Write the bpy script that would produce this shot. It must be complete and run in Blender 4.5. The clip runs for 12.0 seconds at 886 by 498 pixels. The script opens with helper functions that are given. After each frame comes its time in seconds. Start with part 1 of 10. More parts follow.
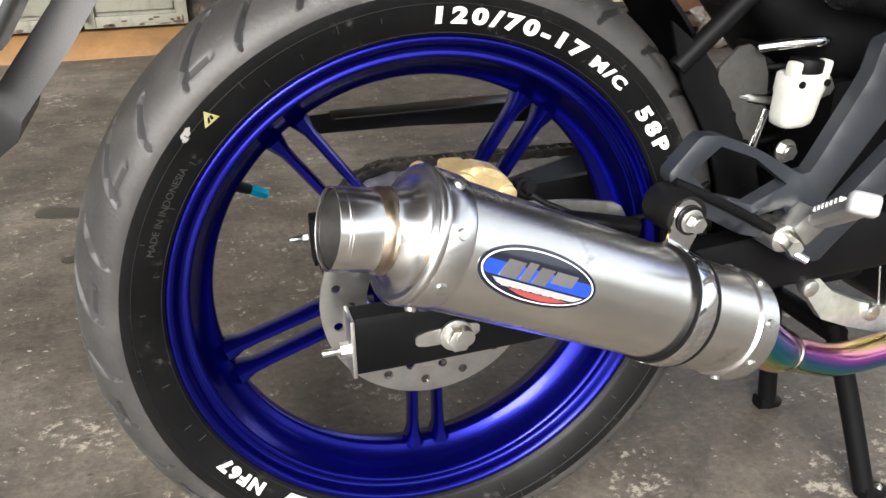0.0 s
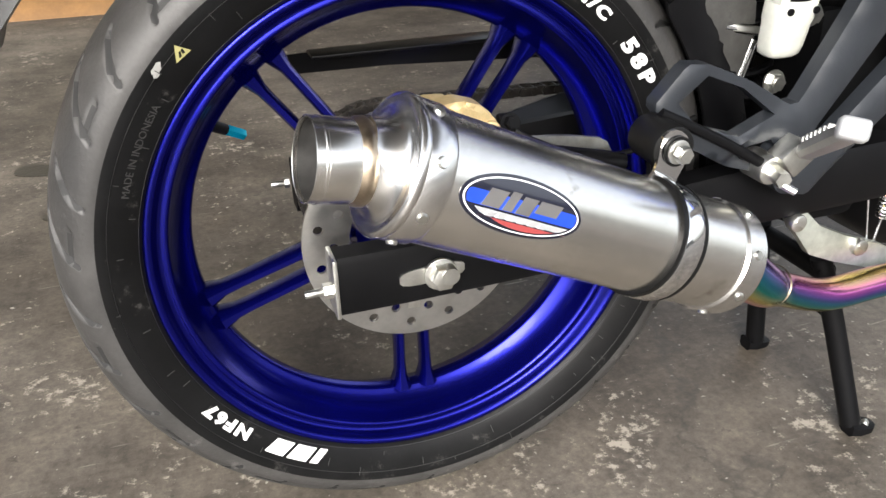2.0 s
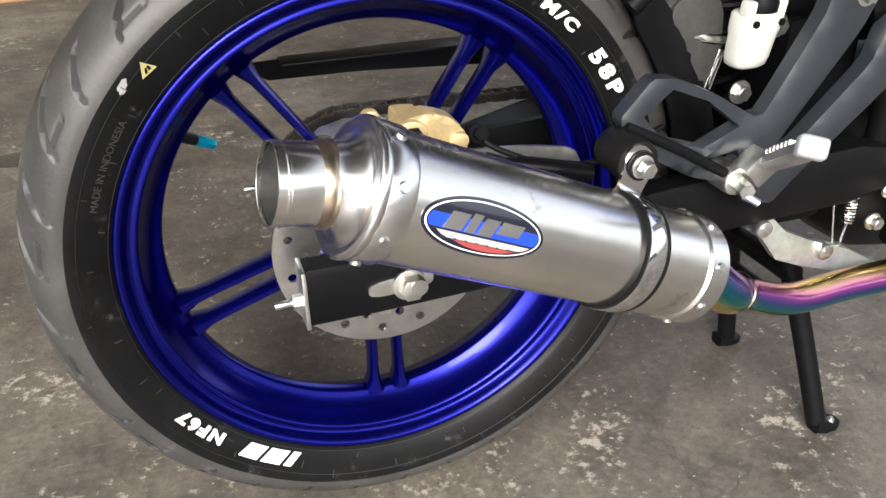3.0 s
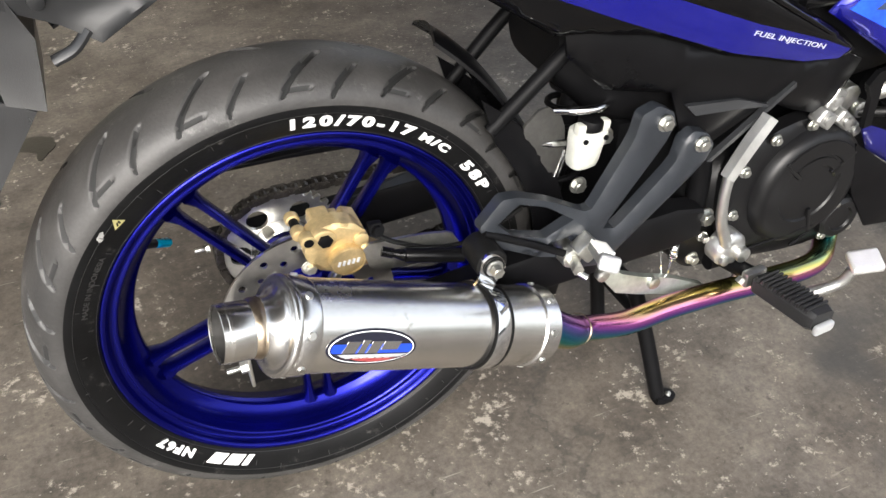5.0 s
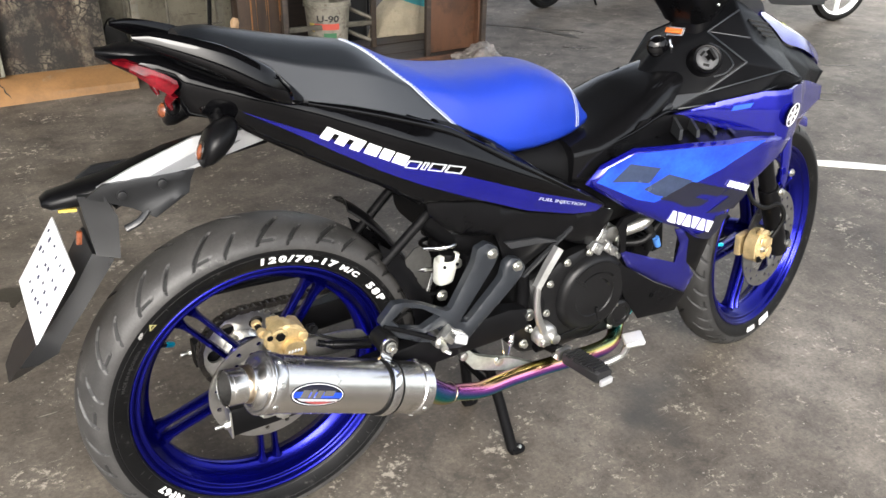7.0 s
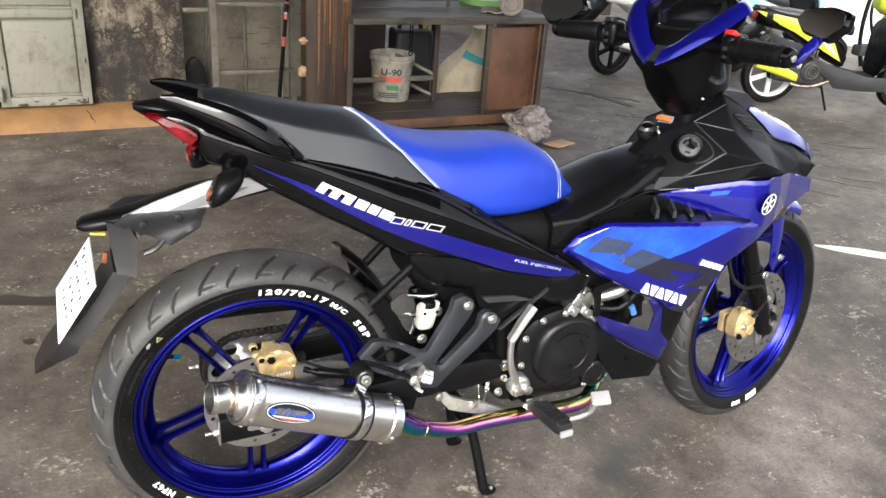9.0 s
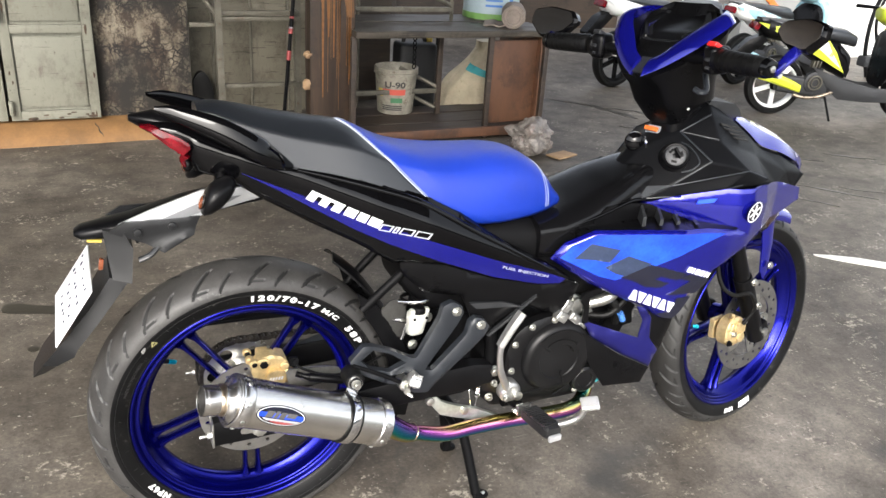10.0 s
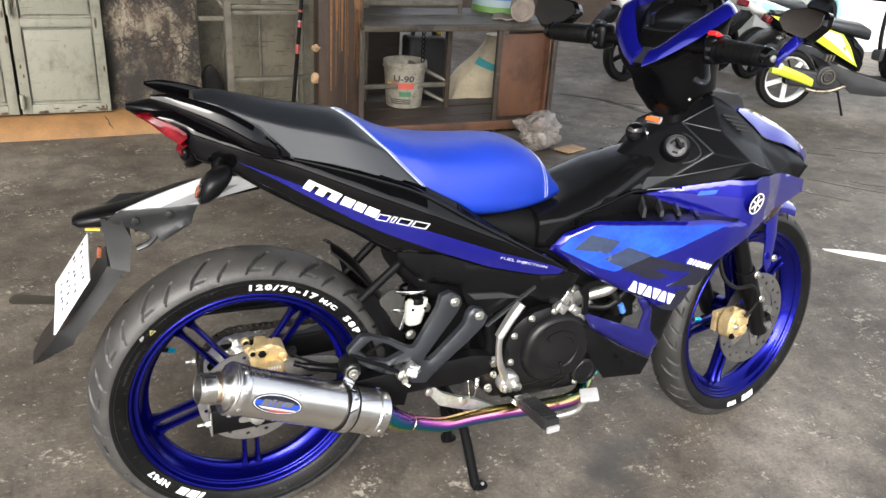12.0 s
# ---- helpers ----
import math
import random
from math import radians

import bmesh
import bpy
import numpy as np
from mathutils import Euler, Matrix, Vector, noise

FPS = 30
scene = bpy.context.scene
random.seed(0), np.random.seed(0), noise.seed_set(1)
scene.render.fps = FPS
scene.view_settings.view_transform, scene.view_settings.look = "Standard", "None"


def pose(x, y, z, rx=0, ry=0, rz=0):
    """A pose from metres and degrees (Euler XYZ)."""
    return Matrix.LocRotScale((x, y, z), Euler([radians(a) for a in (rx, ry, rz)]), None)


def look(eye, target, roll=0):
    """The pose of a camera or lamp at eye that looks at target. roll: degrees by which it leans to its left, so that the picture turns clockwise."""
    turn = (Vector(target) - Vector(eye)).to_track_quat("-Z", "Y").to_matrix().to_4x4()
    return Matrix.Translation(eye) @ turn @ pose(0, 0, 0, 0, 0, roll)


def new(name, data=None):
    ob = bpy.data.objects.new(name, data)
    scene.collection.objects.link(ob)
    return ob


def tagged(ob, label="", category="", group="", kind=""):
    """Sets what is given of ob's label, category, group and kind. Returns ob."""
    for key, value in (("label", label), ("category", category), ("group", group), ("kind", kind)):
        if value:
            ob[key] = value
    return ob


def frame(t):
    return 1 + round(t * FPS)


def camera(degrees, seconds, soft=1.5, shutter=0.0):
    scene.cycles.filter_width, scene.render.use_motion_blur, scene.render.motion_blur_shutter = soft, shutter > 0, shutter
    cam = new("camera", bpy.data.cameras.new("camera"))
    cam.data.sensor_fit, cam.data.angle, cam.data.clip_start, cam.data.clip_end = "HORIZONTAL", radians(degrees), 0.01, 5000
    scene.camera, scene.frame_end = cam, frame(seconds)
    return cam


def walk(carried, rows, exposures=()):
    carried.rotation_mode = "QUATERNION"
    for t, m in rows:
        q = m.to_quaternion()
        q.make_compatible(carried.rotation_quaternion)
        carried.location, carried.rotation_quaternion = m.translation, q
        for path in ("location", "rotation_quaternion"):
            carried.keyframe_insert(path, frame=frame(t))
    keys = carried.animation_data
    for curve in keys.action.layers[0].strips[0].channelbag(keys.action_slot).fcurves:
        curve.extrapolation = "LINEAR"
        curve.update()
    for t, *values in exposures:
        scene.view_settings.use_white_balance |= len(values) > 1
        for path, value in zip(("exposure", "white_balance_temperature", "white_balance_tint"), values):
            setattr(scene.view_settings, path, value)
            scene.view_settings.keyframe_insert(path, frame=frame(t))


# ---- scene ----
# Seconds, eye in metres, then yaw, pitch and roll in degrees.
cam = camera(57.37, 12.0)
PATH = [
    (0.0, -0.1832, -0.6708, 0.6546, -17.152, -24.798, -0.824),
    (0.5, -0.1776, -0.6688, 0.6441, -17.061, -26.256, -1.255),
    (1.0, -0.1772, -0.6650, 0.6343, -17.043, -27.078, -1.814),
    (1.5, -0.1794, -0.6625, 0.6313, -17.408, -27.529, -1.951),
    (2.0, -0.1778, -0.6695, 0.6324, -17.896, -27.604, -1.540),
    (2.5, -0.1744, -0.6687, 0.6324, -18.692, -27.483, -1.006),
    (4.5, -0.1134, -0.6718, 0.8860, -20.073, -38.571, -1.971),
    (5.0, -0.1299, -0.7567, 0.9496, -22.761, -38.230, -0.786),
    (5.5, -0.1518, -0.9022, 1.0345, -24.486, -35.168, -0.347),
    (6.0, -0.1792, -0.9900, 1.0850, -26.860, -32.735, -0.229),
    (6.5, -0.2591, -1.0745, 1.1296, -29.259, -30.144, 0.050),
    (7.0, -0.3388, -1.1630, 1.1802, -31.600, -27.807, 1.350),
    (9.0, -0.2698, -1.3629, 1.2681, -26.058, -24.713, 4.344),
    (9.5, -0.2540, -1.3917, 1.2750, -25.403, -24.174, 4.278),
    (10.0, -0.2454, -1.4135, 1.2759, -25.126, -23.878, 3.878),
    (10.5, -0.2377, -1.4318, 1.2729, -24.586, -23.883, 3.228),
    (11.0, -0.2361, -1.4365, 1.2752, -24.108, -23.756, 2.892),
    (11.5, -0.2309, -1.4348, 1.2722, -23.911, -23.765, 3.045),
    (12.0, -0.2186, -1.4292, 1.2673, -24.109, -24.232, 3.655),
]


def held(x, y, z, yaw, pitch, roll):
    """The pose of a camera that is turned by yaw, pitch and roll."""
    return pose(x, y, z, 0, 0, yaw) @ pose(0, 0, 0, 90 + pitch, 0, 0) @ pose(0, 0, 0, 0, 0, roll)


walk(cam, [(row[0], held(*row[1:])) for row in PATH])

# ---- daylight: an open shop front under a roof, with an overcast sky outside ----
world = bpy.data.worlds.new("overcast_sky")
scene.world = world
world.use_nodes = True
wn = world.node_tree.nodes
sky = wn.new("ShaderNodeTexSky")
sky.sky_type = "NISHITA"
sky.sun_disc = False
sky.sun_elevation = radians(33)
sky.sun_rotation = radians(208)
sky.air_density = 1.0
sky.dust_density = 4.0
pale = wn.new("ShaderNodeHueSaturation")
pale.inputs["Saturation"].default_value = 0.35
world.node_tree.links.new(sky.outputs[0], pale.inputs["Color"])
world.node_tree.links.new(pale.outputs[0], wn["Background"].inputs["Color"])
wn["Background"].inputs["Strength"].default_value = 0.15
sun = new("sun", bpy.data.lights.new("sun", "SUN"))
sun.data.energy = 0.8
sun.data.angle = radians(24)
sun.data.color = (1.0, 0.97, 0.93)
sun.matrix_world = look((-1.97, -3.70, 2.72), (0.0, 0.0, 0.0))
scene.view_settings.exposure = 1.92

# ---- materials ----
def nodes_of(name):
    m = bpy.data.materials.new(name)
    m.use_nodes = True
    return m, m.node_tree.nodes, m.node_tree.links


def surface(name, colour, rough=0.5, metal=0.0, vary=0.25, scale=12.0, bump=0.0, fine=180.0, second=None,
            spots=0.0, coat=0.0, rough_vary=0.12, spot_scale=None, spot_colour=None, shine=0.5):
    """A surface with broad mottling, fine grain, relief and optional stains of a second colour."""
    m, n, l = nodes_of(name)
    b = n["Principled BSDF"]
    at = n.new("ShaderNodeTexCoord")
    broad = n.new("ShaderNodeTexNoise")
    broad.inputs["Scale"].default_value = scale
    broad.inputs["Detail"].default_value = 6
    broad.inputs["Roughness"].default_value = 0.65
    grain = n.new("ShaderNodeTexNoise")
    grain.inputs["Scale"].default_value = fine
    grain.inputs["Detail"].default_value = 3
    for t in (broad, grain):
        l.new(at.outputs["Object"], t.inputs["Vector"])
    ramp = n.new("ShaderNodeValToRGB")
    c = Vector(colour)
    other = Vector(second) if second else c * (1 - vary)
    ramp.color_ramp.elements[0].position, ramp.color_ramp.elements[1].position = 0.34, 0.66
    ramp.color_ramp.elements[0].color = (*other, 1)
    ramp.color_ramp.elements[1].color = (*(c * (1 + vary * 0.3)), 1)
    l.new(broad.outputs["Fac"], ramp.inputs["Fac"])
    out = ramp.outputs["Color"]
    mixg = n.new("ShaderNodeMix")
    mixg.data_type, mixg.blend_type = "RGBA", "MULTIPLY"
    mixg.inputs["Factor"].default_value = min(1.0, vary * 1.2)
    gr = n.new("ShaderNodeMapRange")
    gr.inputs["To Min"].default_value, gr.inputs["To Max"].default_value = 0.55, 1.35
    l.new(grain.outputs["Fac"], gr.inputs["Value"])
    l.new(out, mixg.inputs[6])
    l.new(gr.outputs["Result"], mixg.inputs[7])
    out = mixg.outputs[2]
    if spots:
        sp = n.new("ShaderNodeTexNoise")
        sp.inputs["Scale"].default_value = spot_scale or scale * 2.7
        sp.inputs["Detail"].default_value = 8
        sp.inputs["Roughness"].default_value = 0.75
        l.new(at.outputs["Object"], sp.inputs["Vector"])
        sr = n.new("ShaderNodeMapRange")
        sr.inputs["From Min"].default_value, sr.inputs["From Max"].default_value = 0.62 - 0.2 * spots, 0.72 - 0.1 * spots
        l.new(sp.outputs["Fac"], sr.inputs["Value"])
        mixs = n.new("ShaderNodeMix")
        mixs.data_type = "RGBA"
        l.new(sr.outputs["Result"], mixs.inputs["Factor"])
        l.new(out, mixs.inputs[6])
        mixs.inputs[7].default_value = (*(spot_colour or (c * 0.25)), 1)
        out = mixs.outputs[2]
    l.new(out, b.inputs["Base Color"])
    rr = n.new("ShaderNodeMapRange")
    rr.inputs["To Min"].default_value = max(0.03, rough - rough_vary)
    rr.inputs["To Max"].default_value = min(1.0, rough + rough_vary)
    l.new(broad.outputs["Fac"], rr.inputs["Value"])
    l.new(rr.outputs["Result"], b.inputs["Roughness"])
    b.inputs["Metallic"].default_value = metal
    b.inputs["Specular IOR Level"].default_value = shine
    b.inputs["Coat Weight"].default_value = coat
    b.inputs["Coat Roughness"].default_value = 0.06
    if bump:
        bp = n.new("ShaderNodeBump")
        bp.inputs["Strength"].default_value = min(1.0, bump)
        bp.inputs["Distance"].default_value = 0.002
        l.new(grain.outputs["Fac"], bp.inputs["Height"])
        l.new(bp.outputs["Normal"], b.inputs["Normal"])
    return m


def floor_surface():
    """Dark worn concrete: oil-black areas, pale dust, white paint specks and dark cracks."""
    m, n, l = nodes_of("worn_concrete")
    b = n["Principled BSDF"]
    at = n.new("ShaderNodeTexCoord")

    def noise_at(scale, detail=6, rough=0.6, kind="ShaderNodeTexNoise"):
        t = n.new(kind)
        t.inputs["Scale"].default_value = scale
        if kind == "ShaderNodeTexNoise":
            t.inputs["Detail"].default_value, t.inputs["Roughness"].default_value = detail, rough
        l.new(at.outputs["Object"], t.inputs["Vector"])
        return t

    def ramp(source, *stops):
        r = n.new("ShaderNodeValToRGB")
        while len(r.color_ramp.elements) < len(stops):
            r.color_ramp.elements.new(0.5)
        for e, (p, c) in zip(r.color_ramp.elements, stops):
            e.position, e.color = p, (*c, 1)
        l.new(source, r.inputs["Fac"])
        return r.outputs["Color"]

    def mix(kind, factor, a, c):
        x = n.new("ShaderNodeMix")
        x.data_type, x.blend_type = "RGBA", kind
        if isinstance(factor, float):
            x.inputs["Factor"].default_value = factor
        else:
            l.new(factor, x.inputs["Factor"])
        l.new(a, x.inputs[6])
        if isinstance(c, tuple):
            x.inputs[7].default_value = (*c, 1)
        else:
            l.new(c, x.inputs[7])
        return x.outputs[2]

    large = noise_at(1.1, 8, 0.62)
    mid = noise_at(7.5, 9, 0.74)
    fine = noise_at(95, 5, 0.75)
    base = ramp(large.outputs["Fac"], (0.30, (0.036, 0.029, 0.023)), (0.44, (0.065, 0.055, 0.0445)), (0.56, (0.105, 0.092, 0.077)), (0.70, (0.165, 0.149, 0.130)))
    blot = ramp(mid.outputs["Fac"], (0.32, (0.36, 0.345, 0.33)), (0.50, (0.92, 0.91, 0.89)), (0.68, (1.45, 1.43, 1.38)))
    out = mix("MULTIPLY", 0.85, base, blot)
    out = mix("MULTIPLY", 0.85, out, ramp(fine.outputs["Fac"], (0.3, (0.52, 0.52, 0.52)), (0.68, (1.40, 1.39, 1.37))))
    pits = noise_at(34, 5, 0.7)
    out = mix("MIX", ramp(pits.outputs["Fac"], (0.32, (0.75, 0.75, 0.75)), (0.40, (0, 0, 0))), out, (0.030, 0.026, 0.021))
    dots = noise_at(85, 2, 0.5)
    out = mix("MIX", ramp(dots.outputs["Fac"], (0.70, (0, 0, 0)), (0.74, (0.8, 0.8, 0.8))), out, (0.36, 0.34, 0.30))
    speck = noise_at(6, 6, 0.72)
    chips = noise_at(48, 6, 0.8)
    both = n.new("ShaderNodeMath")
    both.operation = "MULTIPLY"
    l.new(speck.outputs["Fac"], both.inputs[0])
    l.new(chips.outputs["Fac"], both.inputs[1])
    out = mix("MIX", ramp(both.outputs[0], (0.322, (0, 0, 0)), (0.385, (0.8, 0.8, 0.8))), out, (0.36, 0.325, 0.27))
    for turn, wide in ((35, 150.0), (-25, 130.0)):
        drawn = n.new("ShaderNodeMapping")
        drawn.inputs["Rotation"].default_value = (0, 0, radians(turn))
        drawn.inputs["Scale"].default_value = (9.0, wide, 1.0)
        l.new(at.outputs["Object"], drawn.inputs["Vector"])
        scratch = n.new("ShaderNodeTexNoise")
        scratch.inputs["Scale"].default_value, scratch.inputs["Detail"].default_value = 1.0, 4
        l.new(drawn.outputs["Vector"], scratch.inputs["Vector"])
        out = mix("MIX", ramp(scratch.outputs["Fac"], (0.695, (0, 0, 0)), (0.75, (0.6, 0.6, 0.6))), out, (0.33, 0.31, 0.27))
    crack = n.new("ShaderNodeTexVoronoi")
    crack.feature = "DISTANCE_TO_EDGE"
    crack.inputs["Scale"].default_value = 0.34
    warp = noise_at(2.2, 6, 0.7)
    add = n.new("ShaderNodeVectorMath")
    add.operation = "MULTIPLY_ADD"
    l.new(warp.outputs["Color"], add.inputs[0])
    add.inputs[1].default_value = (0.55, 0.55, 0.0)
    l.new(at.outputs["Object"], add.inputs[2])
    l.new(add.outputs[0], crack.inputs["Vector"])
    line = ramp(crack.outputs["Distance"], (0.0, (0.6, 0.6, 0.6)), (0.0018, (0, 0, 0)))
    out = mix("MIX", line, out, (0.035, 0.032, 0.028))
    oil = noise_at(1.7, 5, 0.55)
    wet = ramp(oil.outputs["Fac"], (0.62, (0, 0, 0)), (0.72, (0.8, 0.8, 0.8)))
    out = mix("MIX", wet, out, (0.035, 0.034, 0.032))
    l.new(out, b.inputs["Base Color"])
    rg = n.new("ShaderNodeMapRange")
    rg.inputs["To Min"].default_value, rg.inputs["To Max"].default_value = 0.75, 0.42
    l.new(mid.outputs["Fac"], rg.inputs["Value"])
    l.new(rg.outputs["Result"], b.inputs["Roughness"])
    bp = n.new("ShaderNodeBump")
    bp.inputs["Strength"].default_value, bp.inputs["Distance"].default_value = 0.5, 0.003
    l.new(mid.outputs["Fac"], bp.inputs["Height"])
    bp2 = n.new("ShaderNodeBump")
    bp2.inputs["Strength"].default_value, bp2.inputs["Distance"].default_value = 0.35, 0.001
    l.new(fine.outputs["Fac"], bp2.inputs["Height"])
    l.new(bp.outputs["Normal"], bp2.inputs["Normal"])
    l.new(bp2.outputs["Normal"], b.inputs["Normal"])
    return m


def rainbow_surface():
    """Heat-blued stainless pipe: bands of gold, purple, blue and green; iridescent sheen painted by facing."""
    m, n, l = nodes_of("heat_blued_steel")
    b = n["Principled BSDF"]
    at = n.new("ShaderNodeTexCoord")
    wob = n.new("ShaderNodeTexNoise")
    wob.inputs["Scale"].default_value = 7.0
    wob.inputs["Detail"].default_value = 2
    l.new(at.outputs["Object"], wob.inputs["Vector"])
    # Hue follows the normal: the angle-dependent sheen is painted into the colour.
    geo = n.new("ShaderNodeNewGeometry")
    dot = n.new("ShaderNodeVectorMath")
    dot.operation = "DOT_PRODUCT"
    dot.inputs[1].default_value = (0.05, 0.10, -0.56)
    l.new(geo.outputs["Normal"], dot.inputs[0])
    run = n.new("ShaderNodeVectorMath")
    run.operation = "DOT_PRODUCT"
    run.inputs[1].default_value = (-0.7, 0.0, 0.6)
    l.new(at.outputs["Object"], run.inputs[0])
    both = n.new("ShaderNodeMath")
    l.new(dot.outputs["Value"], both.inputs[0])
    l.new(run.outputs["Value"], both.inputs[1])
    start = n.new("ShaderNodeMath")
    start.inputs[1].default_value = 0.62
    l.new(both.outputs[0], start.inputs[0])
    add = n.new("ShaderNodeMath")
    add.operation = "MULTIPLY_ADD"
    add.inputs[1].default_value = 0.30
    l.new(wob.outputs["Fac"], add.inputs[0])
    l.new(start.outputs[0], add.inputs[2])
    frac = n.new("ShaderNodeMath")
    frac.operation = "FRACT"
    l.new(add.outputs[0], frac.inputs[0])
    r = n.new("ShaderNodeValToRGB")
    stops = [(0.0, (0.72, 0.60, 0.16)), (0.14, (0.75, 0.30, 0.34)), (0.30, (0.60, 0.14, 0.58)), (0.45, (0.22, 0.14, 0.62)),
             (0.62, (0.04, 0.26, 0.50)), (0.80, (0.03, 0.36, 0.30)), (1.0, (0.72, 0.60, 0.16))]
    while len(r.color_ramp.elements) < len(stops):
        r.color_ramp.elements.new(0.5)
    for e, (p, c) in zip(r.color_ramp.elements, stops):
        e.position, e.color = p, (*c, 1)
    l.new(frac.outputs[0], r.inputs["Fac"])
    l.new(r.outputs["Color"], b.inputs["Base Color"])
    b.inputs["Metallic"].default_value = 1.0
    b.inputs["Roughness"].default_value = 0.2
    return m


def stretched(n, l, at, scale, detail=5, rough=0.6, warp=0.0):
    """Noise drawn out along the axes; scale: one number each for x, y and z."""
    mp = n.new("ShaderNodeMapping")
    mp.inputs["Scale"].default_value = scale
    l.new(at.outputs["Object"], mp.inputs["Vector"])
    t = n.new("ShaderNodeTexNoise")
    t.inputs["Scale"].default_value = 1.0
    t.inputs["Detail"].default_value = detail
    t.inputs["Roughness"].default_value = rough
    t.inputs["Distortion"].default_value = warp
    l.new(mp.outputs["Vector"], t.inputs["Vector"])
    return t.outputs["Fac"]


def between(n, l, value, lo, hi, to0=0.0, to1=1.0):
    r = n.new("ShaderNodeMapRange")
    for k, v in (("From Min", lo), ("From Max", hi), ("To Min", to0), ("To Max", to1)):
        r.inputs[k].default_value = v
    l.new(value, r.inputs["Value"])
    return r.outputs["Result"]


def over(n, l, fac, under, colour):
    """Lays a colour over another where fac is one."""
    m = n.new("ShaderNodeMix")
    m.data_type = "RGBA"
    l.new(fac, m.inputs["Factor"])
    if isinstance(under, tuple):
        m.inputs[6].default_value = (*under, 1)
    else:
        l.new(under, m.inputs[6])
    if isinstance(colour, tuple):
        m.inputs[7].default_value = (*colour, 1)
    else:
        l.new(colour, m.inputs[7])
    return m.outputs[2]


def relief(n, l, b, height, strength, distance):
    bp = n.new("ShaderNodeBump")
    bp.inputs["Strength"].default_value, bp.inputs["Distance"].default_value = strength, distance
    l.new(height, bp.inputs["Height"])
    l.new(bp.outputs["Normal"], b.inputs["Normal"])


def soot_surface(name):
    """Pale old plaster under soot, brown grime and a net of burnt cracks."""
    m, n, l = nodes_of(name)
    b = n["Principled BSDF"]
    at = n.new("ShaderNodeTexCoord")
    col = over(n, l, between(n, l, stretched(n, l, at, (9, 9, 7), 6, 0.7), 0.35, 0.65), (0.085, 0.066, 0.045), (0.20, 0.172, 0.125))
    col = over(n, l, between(n, l, stretched(n, l, at, (11, 11, 8), 9, 0.8), 0.44, 0.54), col, (0.030, 0.019, 0.012))
    web = n.new("ShaderNodeTexVoronoi")
    web.feature = "DISTANCE_TO_EDGE"
    web.inputs["Scale"].default_value = 24.0
    bend = n.new("ShaderNodeTexNoise")
    bend.inputs["Scale"].default_value, bend.inputs["Detail"].default_value = 9.0, 4
    l.new(at.outputs["Object"], bend.inputs["Vector"])
    shift = n.new("ShaderNodeMix")
    shift.data_type, shift.blend_type = "RGBA", "ADD"
    shift.inputs["Factor"].default_value = 0.16
    l.new(at.outputs["Object"], shift.inputs[6])
    l.new(bend.outputs["Color"], shift.inputs[7])
    l.new(shift.outputs[2], web.inputs["Vector"])
    crack = between(n, l, web.outputs["Distance"], 0.03, 0.14, 1.0, 0.0)
    both = n.new("ShaderNodeMath")
    both.operation = "MULTIPLY"
    l.new(crack, both.inputs[0])
    l.new(between(n, l, stretched(n, l, at, (5, 5, 5), 3), 0.40, 0.52), both.inputs[1])
    col = over(n, l, both.outputs[0], col, (0.006, 0.004, 0.003))
    col = over(n, l, between(n, l, stretched(n, l, at, (3.4, 3.4, 2.4), 8, 0.75), 0.43, 0.56), col, (0.010, 0.008, 0.006))
    l.new(col, b.inputs["Base Color"])
    b.inputs["Roughness"].default_value = 0.75
    relief(n, l, b, stretched(n, l, at, (40, 40, 40), 6, 0.7), 0.5, 0.004)
    return m


def worn_sheet(name, colour, dirt, rust, run, marks=0.5):
    """Old paint on sheet steel: faded fields, grime, short scratches and rust runs down the sheet."""
    m, n, l = nodes_of(name)
    b = n["Principled BSDF"]
    at = n.new("ShaderNodeTexCoord")
    c = Vector(colour)
    col = over(n, l, between(n, l, stretched(n, l, at, (2.2, 2.2, 1.8), 6, 0.65), 0.3, 0.7), tuple(c * 0.80), tuple(c * 1.12))
    col = over(n, l, between(n, l, stretched(n, l, at, (7, 7, 5), 9, 0.8), 0.50, 0.68, 0.0, 0.8), col, dirt)
    col = over(n, l, between(n, l, stretched(n, l, at, (run, run, 2.5), 6, 0.7), 0.58, 0.74, 0.0, 0.85), col, dirt)
    col = over(n, l, between(n, l, stretched(n, l, at, (7, 7, 110), 3, 0.6), 0.64, 0.68, 0.0, marks), col, rust)
    col = over(n, l, between(n, l, stretched(n, l, at, (30, 30, 22), 7, 0.85), 0.61, 0.66, 0.0, 0.9), col, rust)
    l.new(col, b.inputs["Base Color"])
    b.inputs["Roughness"].default_value = 0.58
    relief(n, l, b, stretched(n, l, at, (25, 25, 25), 5), 0.25, 0.003)
    return m


